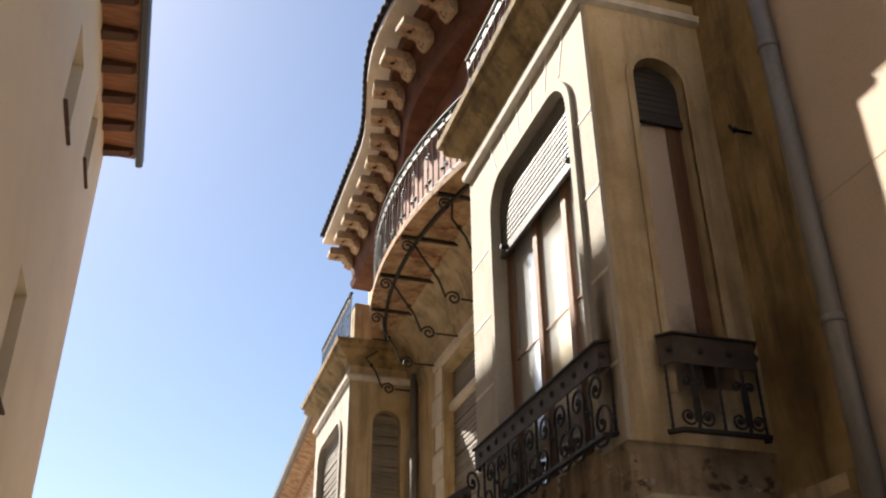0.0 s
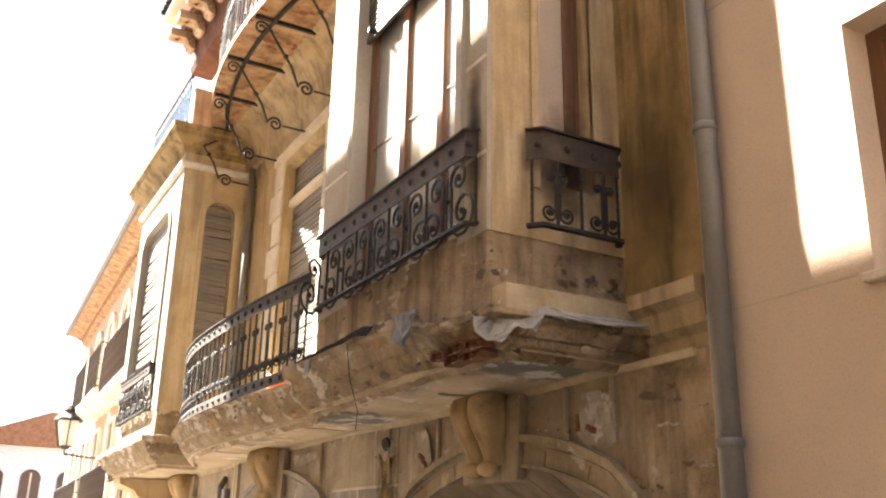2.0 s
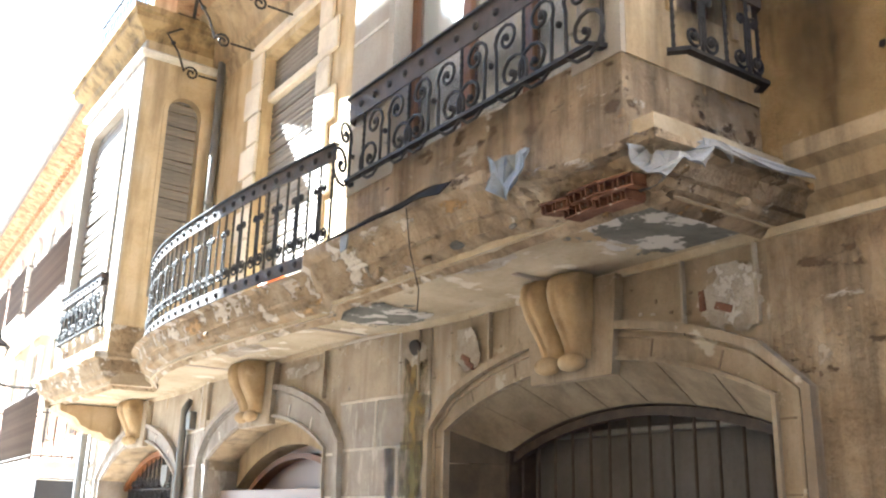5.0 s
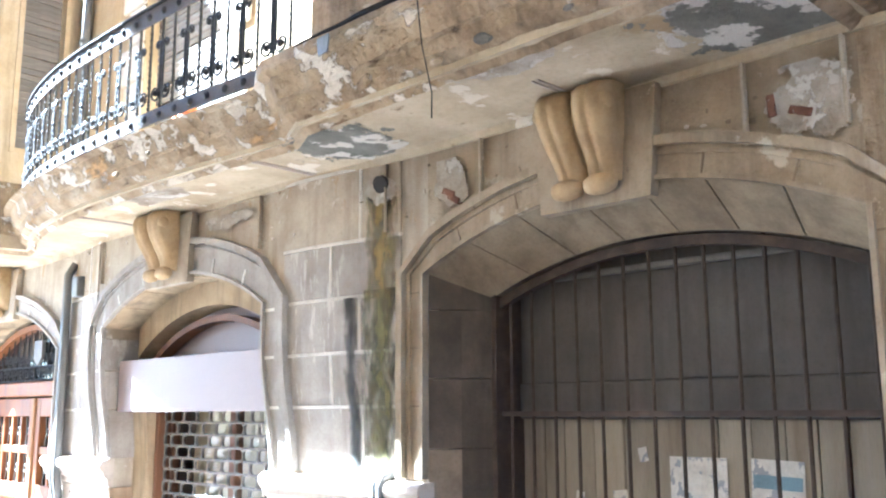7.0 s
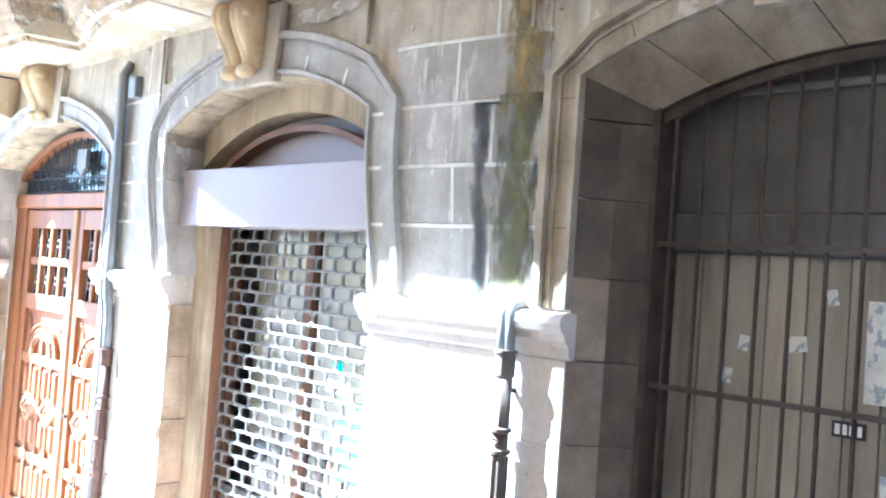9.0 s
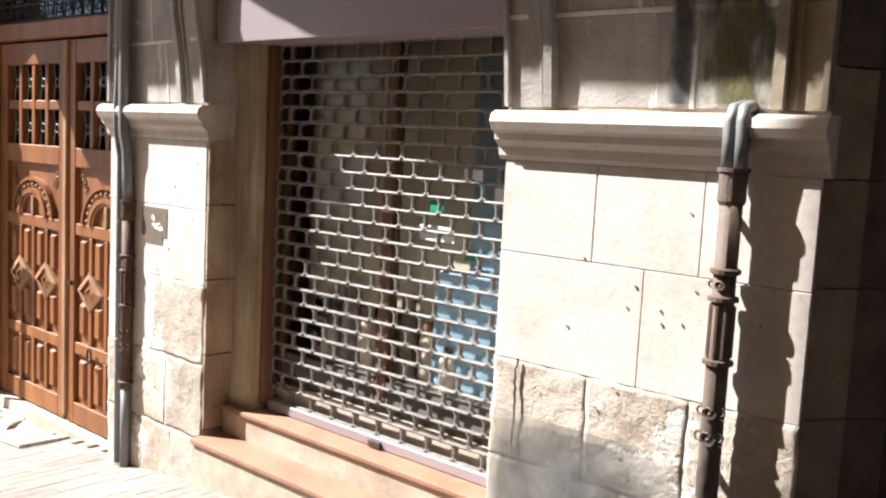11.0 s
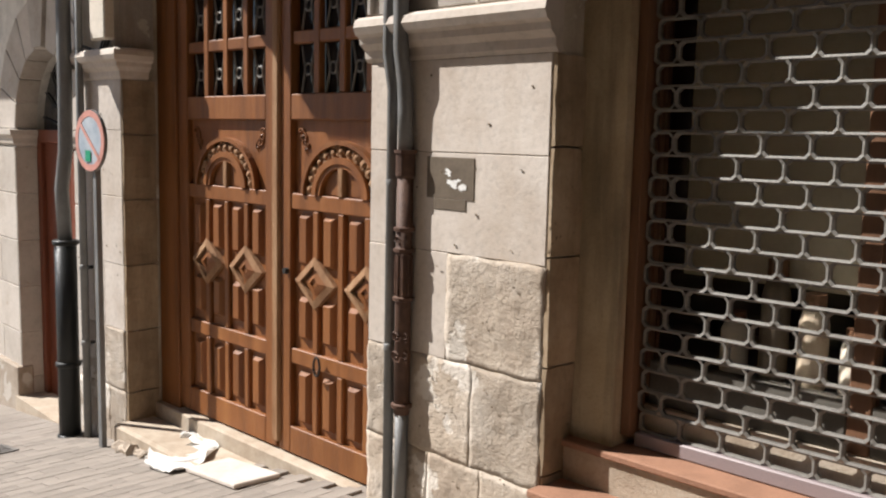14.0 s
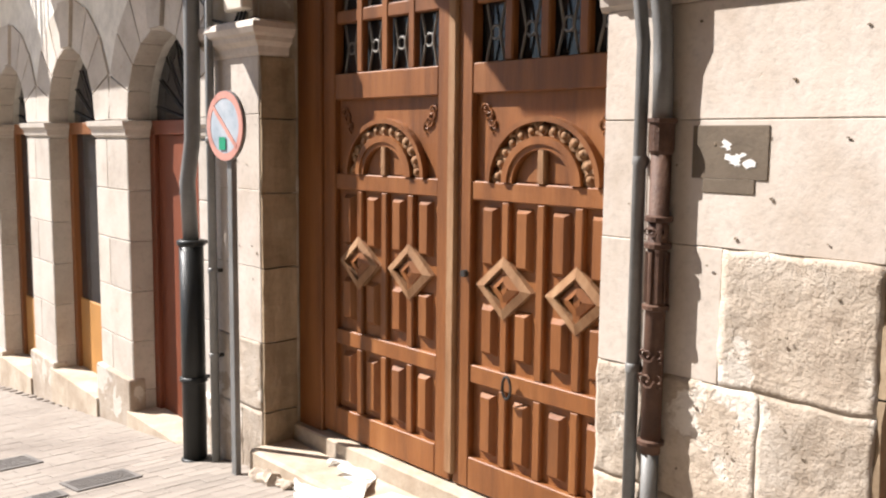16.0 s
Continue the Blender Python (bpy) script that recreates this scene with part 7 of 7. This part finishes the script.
npart("upper_wall", box(bm_(), NX + 0.03, 9, 15.17, 31, 1.6, 7.7), M_PINK, nb, "rose rendered upper storeys")
npart("inner_core", box(bm_(), NX + 0.52, 9, 15.17, 31, -6, 1.6), M_DARK, nb)
npart("string_course", sweep(bm_(), [(NX + 0.02, 15.17), (NX + 0.02, 31)], [(0, 1.55), (0.07, 1.58), (0.1, 1.68), (0.04, 1.74), (0, 1.74)]), M_NLIME, nb)
npart("eave", sweep(bm_(), [(NX + 0.03, 15.17), (NX + 0.03, 30.2)], [(0, 7.35), (0.1, 7.4), (0.14, 7.5), (0.3, 7.58), (0.5, 7.64), (0.55, 7.7), (-0.5, 7.9), (-0.5, 7.35)]), M_EAVE, nb, "stepped terracotta eaves")
bm = bm_()
box(bm, -0.09, 0.0, -0.05, 0.05, -0.1, 0)
me_dent = mesh_of("dentil", bm, M_EAVE)
for k in range(60):
    y = 15.15 + k * 0.25
    piece("dentil", me_dent, nb, pose(NX - 0.11 + SHEAR * (y - 15), y, 7.56))
npart("gutter", sweep(bm_(), [(NX - 0.55, 15.17), (NX - 0.55, 30.3)], [(-0.06, 7.66), (0.0, 7.64), (0.06, 7.68), (0.07, 7.78), (-0.07, 7.8)]), M_ZINC, nb)
npart("roof", prism(bm_(), [(NX - 0.5, 7.8), (8.8, 9.6), (8.8, 7.7), (NX - 0.3, 7.7)], "y", 15.17, 30.2), M_TILE, nb)
t = thing("drain_pipe", "bent grey downpipe from the neighbour's gutter", "pipe", (NX - 0.3, 15.5, 6.5))
part("tube", tube(bm_(), [(NX - 0.53, 15.4, 7.66), (NX - 0.5, 15.4, 7.5), (NX - 0.15, 15.45, 7.3), (NX - 0.06, 15.45, 7.1), (NX - 0.06, 15.45, 4.3)], 0.05, 10), M_ZINC, t, "", True)


def nwindow(y0, y1, z0, z1, arched):
    w = npart("window", box(bm_(), NX + 0.012, NX + 0.029, y0, y1, z0, z1), M_DARKGLASS, nb)
    line = [(y0, z0)] + (arch_pts(y0, y1, z1 - 0.1, 0.1 + (y1 - y0) * 0.12) if arched else [(y0, z1), (y1, z1)]) + [(y1, z0)]
    npart("window_trim", bm_strip(line, 0, 0.14, NX - 0.05, NX + 0.028), M_CAST, w, "pale window surround")
    npart("window_sash", box(bm_(), NX - 0.0, NX + 0.011, (y0 + y1) / 2 - 0.03, (y0 + y1) / 2 + 0.03, z0, z1), M_WIN_WOOD, w)
    return w


for k in range(6):
    y = 16.3 + k * 2.35
    nwindow(y, y + 0.95, 5.15, 6.75, True)
    nwindow(y, y + 0.95, 2.2, 4.05, False)


def nbalcony(y0, y1, z, out, floor_mat, label):
    t = thing("iron_balcony", label, "balcony", (NX, (y0 + y1) / 2, z), "neighbour balconies")
    npart("floor_slab", box(bm_(), NX - out, NX + 0.028, y0, y1, z - 0.14, z, 0.01), floor_mat, t)
    for zz in (z + 0.06, z + 0.98):
        npart("rail", tube(bm_(), [(NX + 0.02, y0 + 0.04, zz), (NX - out + 0.04, y0 + 0.04, zz), (NX - out + 0.04, y1 - 0.04, zz), (NX + 0.02, y1 - 0.04, zz)], 0.016, 5), M_RUST, t)
    bm = tube(bm_(), [(0, 0, 0), (0, 0, 0.98)], 0.011, 5)
    me = mesh_of("post", bm, M_RUST)
    n = int((y1 - y0) / 0.13)
    for k in range(n + 1):
        y = y0 + 0.04 + k * (y1 - y0 - 0.08) / n
        piece("post", me, t, pose(NX - out + 0.04 + SHEAR * (y - 15), y, z))
    for k in range(1, 5):
        piece("post", me, t, pose(NX - out + 0.04 + k * (out - 0.05) / 5 + SHEAR * (y0 - 15), y0 + 0.04, z))


nbalcony(16.0, 19.6, 4.25, 0.62, M_CAST, "white-fronted balcony with brown iron railing")
nbalcony(20.4, 22.4, 4.55, 0.6, M_CAST, "narrow balcony with brown iron railing")
nbalcony(22.8, 25.0, 4.55, 0.6, M_CAST, "narrow balcony with brown iron railing")
nbalcony(15.9, 19.4, 1.72, 0.75, M_CAST, "low balcony with iron railing over the arches")
nbalcony(20.2, 24.6, 1.72, 0.75, M_CAST, "low balcony with iron railing over the arches")
t = thing("projecting_sign", "dark blank projecting shop sign", "sign", (3.05, 15.45, 1.2))
part("board", box(bm_(), 2.62, 3.16, 15.42, 15.47, 1.16, 1.44, 0.006), M_GUTTER, t)
part("arm", tube(bm_(), [(3.1, 15.445, 1.46), (3.34, 15.445, 1.46)], 0.015, 6), M_IRON, t)
part("arm", tube(bm_(), [(2.66, 15.445, 1.44), (2.66, 15.445, 1.46), (3.34, 15.445, 1.46)], 0.01, 5), M_IRON, t)

# ---------------------------------------------------------------- wall lantern
lx, ly, lz = 2.2, 17.83, 3.05
lamp = thing("street_lantern", "black iron wall lantern with milky glass", "street lamp", (3.4, ly, lz))
part("arm", tube(bm_(), [(3.42, ly, lz - 0.18), (3.1, ly, lz - 0.12), (2.6, ly, lz - 0.14), (lx, ly, lz - 0.1), (lx, ly, lz)], 0.02, 6), M_IRON, lamp)
part("curl", tube(bm_(), [(2.9 + p, ly, lz - 0.28 + q) for p, q in spiral((0, 0), 0.14, 0.02, 1.6, 1.4)], 0.014, 5), M_IRON, lamp)
part("glass", tube(bm_(), [(lx, ly, lz + 0.04), (lx, ly, lz + 0.46)], [0.11, 0.21], 4), M_LAMPGLASS, lamp, "milky tapered panes")
for k in range(4):
    part("frame_bar", tube(bm_(), [(lx + 0.115 * math.cos(q), ly + 0.115 * math.sin(q), lz + 0.02) if e == 0 else (lx + 0.215 * math.cos(q), ly + 0.215 * math.sin(q), lz + 0.47) for e in (0, 1) for q in [math.pi / 2 * k + math.pi / 2 * 0]], 0.012, 5), M_IRON, lamp)
part("base_cup", tube(bm_(), [(lx, ly, lz - 0.02), (lx, ly, lz + 0.04)], [0.05, 0.12], 8), M_IRON, lamp)
part("cap", tube(bm_(), [(lx, ly, lz + 0.46), (lx, ly, lz + 0.5), (lx, ly, lz + 0.62), (lx, ly, lz + 0.66), (lx, ly, lz + 0.74)], [0.25, 0.24, 0.09, 0.1, 0.04], 8), M_IRON, lamp)

# ---------------------------------------------------------------- far end of the street
fh = thing("white_house", "white house with low terracotta roof at the street's end", "building", (6, 60, gz(60)))
part("wall", box(bm_(), 2.2, 14, 60, 70, -7, 7.2), M_WHITEP, fh)
part("roof", prism(bm_(), [(1.8, 7.2), (14.4, 7.2), (14.4, 7.35), (9.5, 9.2), (6.5, 9.2), (1.8, 7.35)], "y", 59.5, 70.5), M_TILE, fh)
for x in (3.4, 5.4, 7.4):
    for z in (4.2, 0.4):
        w = part("window", prism(bm_(), arch_pts(x, x + 1.1, z + 1.3, 0.4) + [(x + 1.1, z), (x, z)], "y", 59.95, 59.99), M_DARKGLASS, fh)
        part("frame", box(bm_(), x + 0.5, x + 0.6, 59.92, 59.949, z, z + 1.5), M_CAST, w)
th = thing("tower_house", "pale house with a roof terrace and corner piers", "building", (-2, 52, gz(52)))
part("wall", box(bm_(), -9, 1.9, 52, 60, -7, 6.6), M_CREAM, th)
part("cornice", box(bm_(), -9.3, 2.2, 51.7, 60.3, 6.6, 6.95, 0.04), M_CAST, th)
part("attic", box(bm_(), -8.5, 1.0, 52.6, 59.5, 6.95, 8.9), M_PINK, th)
part("attic_roof", box(bm_(), -8.7, 1.3, 52.4, 59.7, 8.9, 9.1, 0.03), M_CAST, th)
for x in (-1.6, 0.75):
    part("pier", box(bm_(), x, x + 0.5, 52.5, 53.0, 9.1, 10.3, 0.02), M_CAST, th)
    part("pier_cap", box(bm_(), x - 0.08, x + 0.58, 52.42, 53.08, 10.3, 10.42, 0.02), M_CAST, th)
part("parapet", box(bm_(), -1.1, 0.75, 52.6, 52.8, 9.1, 9.9), M_DARK, th)
for x in (-3.2, -1.2, 0.5):
    part("window", box(bm_(), x, x + 0.8, 51.96, 51.999, 3.2, 5.0), M_DARKGLASS, th)
    part("window", box(bm_(), x, x + 0.8, 51.96, 51.999, -0.6, 1.4), M_DARKGLASS, th)
part("aerial", tube(bm_(), [(0.5, 54, 9.1), (0.55, 54, 12.2)], 0.02, 5), M_ZINC, th)

# ---------------------------------------------------------------- street: pavers, grates, debris
pvs = thing("pavement", "herringbone of worn beige street pavers", "pavement", (2.4, 14, gz(14)), kind="structure")
bm = box(bm_(), -0.1203, 0.1203, -0.0598, 0.0598, -0.03, 0.0, 0.003)
me_pv = mesh_of("paver", bm, M_PAVE)
slope = math.degrees(math.atan(0.127))
loose = bm_()
count = 0
rng = random.Random(11)
for iy in range(0, 110):
    for ix in range(0, 18):
        y, x = 9.6 + iy * 0.122, 3.33 - ix * 0.243 - (0.12 if iy % 2 else 0)
        if x < -0.9:
            continue
        m = pose(x, y, gz(y) + rng.uniform(-0.002, 0.0015), -slope if y >= 10 else -8, 0, rng.uniform(-1, 1))
        if 12.0 < y < 16.2 and x > 1.0 and count < 300:
            piece("paver", me_pv, pvs, m)
            count += 1
        else:
            b2 = bm_()
            b2.from_mesh(me_pv)
            b2.transform(m)
            tmp = bpy.data.meshes.new("t")
            b2.to_mesh(tmp)
            b2.free()
            loose.from_mesh(tmp)
            bpy.data.meshes.remove(tmp)
st = part("paver_field", loose, M_PAVE, pvs)
st["kind"] = "stuff"


def grate(x, y, w, l):
    t = thing("drain_grate", "dull steel utility grate set in the pavers", "grate", (x, y, gz(y)))
    m = pose(x, y, gz(y) + 0.004, -slope, 0, 0)
    for q in ((-w / 2, -w / 2 + 0.03, -l / 2, l / 2), (w / 2 - 0.03, w / 2, -l / 2, l / 2), (-w / 2 + 0.03, w / 2 - 0.03, -l / 2, -l / 2 + 0.03), (-w / 2 + 0.03, w / 2 - 0.03, l / 2 - 0.03, l / 2)):
        b = box(bm_(), *q, -0.02, 0.006)
        b.transform(m)
        part("frame", b, M_GRATE, t)
    n = int(l / 0.04)
    b = box(bm_(), -w / 2 + 0.03, w / 2 - 0.03, -0.012, 0.012, -0.018, 0.004)
    me = mesh_of("bar", b, M_GRATE)
    for k in range(1, n):
        piece("bar", me, t, m @ pose(0, -l / 2 + k * l / n, 0))


grate(2.42, 15.25, 0.44, 0.34)
grate(2.1, 16.4, 0.5, 0.4)
grate(2.03, 15.15, 0.22, 0.2)
slab_ = tagged(link("loose_slab", box(bm_(), -0.16, 0.16, -0.33, 0.33, 0, 0.03, 0.006), M_LIME), "loose flat stone slab on the pavers by the door", "slab")
slab_.matrix_basis = pose(3.18, 12.95, gz(12.95) + 0.004, -slope, 0, -4)
fo = crumpled("plastic_sheet", "crumpled shiny translucent plastic sheet by the door step", "litter", [(0, 0), (0.3, -0.12), (0.62, -0.05), (0.72, 0.2), (0.5, 0.36), (0.2, 0.38), (-0.08, 0.22)], (3.18, 13.3, gz(13.6) + 0.07), -slope, 0, 62, mat("shiny plastic", (0.72, 0.70, 0.66), scale=6, rough=0.18, bump=0.2), 3, 0.05, 0.004, 7)
for k in range(9):
    bm = bm_()
    bmesh.ops.create_icosphere(bm, subdivisions=2, radius=1, matrix=Matrix.Identity(4))
    y = rng.uniform(13.95, 14.42)
    s_ = rng.uniform(0.03, 0.09)
    for v in bm.verts:
        v.co = v.co * s_
        v.co.z *= 0.6
        v.co += noise.noise_vector(v.co * 18 + Vector((k, 0, 0))) * s_ * 0.5
    rb = tagged(link("rubble_stone", bm, M_LIME_ROUGH), "broken lump of pale stone at the wall's foot", "stone", "rubble by the door")
    rb.matrix_basis = pose(3.14 + rng.uniform(-0.06, 0.08), y, gz(y) + s_ * 0.25)

# ---------------------------------------------------------------- small things on the balcony
pot = thing("flower_pot", "small orange plastic pot on the balcony floor", "pot", (2.85, 8.75, 2.70))
m_or = mat("orange plastic", (0.62, 0.15, 0.03), scale=4, rough=0.5, bump=0.05)
part("body", tube(bm_(), [(2.85, 8.75, 2.68), (2.85, 8.75, 2.92)], [0.09, 0.12], 14), m_or, pot, "", True)
part("rim", tube(bm_(), [(2.85, 8.75, 2.92), (2.85, 8.75, 2.95)], 0.13, 14), m_or, pot, "", True)
wire = thing("loose_wire", "thin wire hanging from the balcony edge", "wire", (2.3, 5.72, 2.3))
part("strand", tube(bm_(), [(2.24, 5.72, 2.62), (2.27, 5.72, 2.4), (2.34, 5.73, 2.2), (2.33, 5.72, 2.08)], 0.003, 4), M_IRON, wire)

# mould on the foot of the first pier, and the broken joint above it
m = ragged(mat("grey mould", (0.15, 0.145, 0.13), (0.24, 0.23, 0.21), (0.08, 0.078, 0.07), 6, 0.95, bump=0.5), "yz", (7.7, -1.18), (0.65, 0.42), 31, 0.85)
part("mould_stain", box(bm_(), FX - 0.041, FX - 0.033, 6.72, 8.1, -1.8, -0.92), m, house, "grey mould at the foot of the pier")

# black damp below and behind the ironwork of the first bay
for nm, ax, c_, h_, q, bx in (("soot_stain", "xz", (3.08, 2.95), (0.42, 0.26), 41, (2.5, UX - 0.01, 4.3275, 4.3305, 2.6, 3.3)),
                              ("soot_stain", "xz", (2.95, 3.5), (0.24, 0.42), 42, (2.66, UX - 0.01, 4.3235, 4.3265, 3.1, 4.1)),
                              ("soot_stain", "yz", (5.6, 2.86), (0.95, 0.20), 43, (BX - 0.001, BX + 0.003, 4.4, 6.7, 2.66, 3.05)),
                              ("soot_stain", "yz", (4.46, 3.6), (0.10, 0.55), 44, (BX - 0.006, BX - 0.003, 4.335, 4.56, 2.95, 4.3)),
                              ("soot_stain", "yz", (3.98, 3.4), (0.26, 0.8), 45, (UX - 0.006, UX - 0.003, 3.66, 4.31, 2.75, 4.5))):
    m = ragged(mat("black damp", (0.075, 0.055, 0.037), (0.16, 0.115, 0.07), (0.03, 0.022, 0.016), 6, 0.95, bump=0.5), ax, c_, h_, q, {41: 0.12, 43: 0.15, 45: 0.35}.get(q, 0.6))
    part(nm, box(bm_(), *bx), m, house, "ragged black damp stain")

# pits and chips in the limestone piers
for k in range(70):
    ya = rng.choice((rng.uniform(10.6, 11.55), rng.uniform(6.7, 8.05), rng.uniform(14.38, 14.9)))
    za = rng.uniform(-1.5, 0.2) if ya < 9 else rng.uniform(-2.0, 0.2)
    low = za < (-0.66 if ya < 12 else -1.6)
    blot("pit", "", M_DARKSTONE, ya, za, FX - (0.022 if low else 0.0137), rng.uniform(0.003, 0.008), rng.uniform(0.002, 0.006), 200 + k, house, 0.004, "x")
# cracks where the blocks have split
for y_, z0_, z1_, q in ((7.98, -0.665, -1.12, 1),):
    n = 16
    mid = [(y_ + 0.06 * noise.noise(Vector((k * 0.12, q * 7, 0))) + 0.012 * noise.noise(Vector((k * 1.3, q * 3, 5))), z0_ + (z1_ - z0_) * k / n) for k in range(n + 1)]
    wd = [0.0035 + 0.003 * abs(noise.noise(Vector((k * 0.9, q, 2)))) for k in range(n + 1)]
    part("crack", prism(bm_(), [(y - w, z) for (y, z), w in zip(mid, wd)] + [(y + w, z) for (y, z), w in zip(mid, wd)][::-1], "x", FX - 0.031, FX - 0.025), M_DARK, house, "dark crack in the stone")
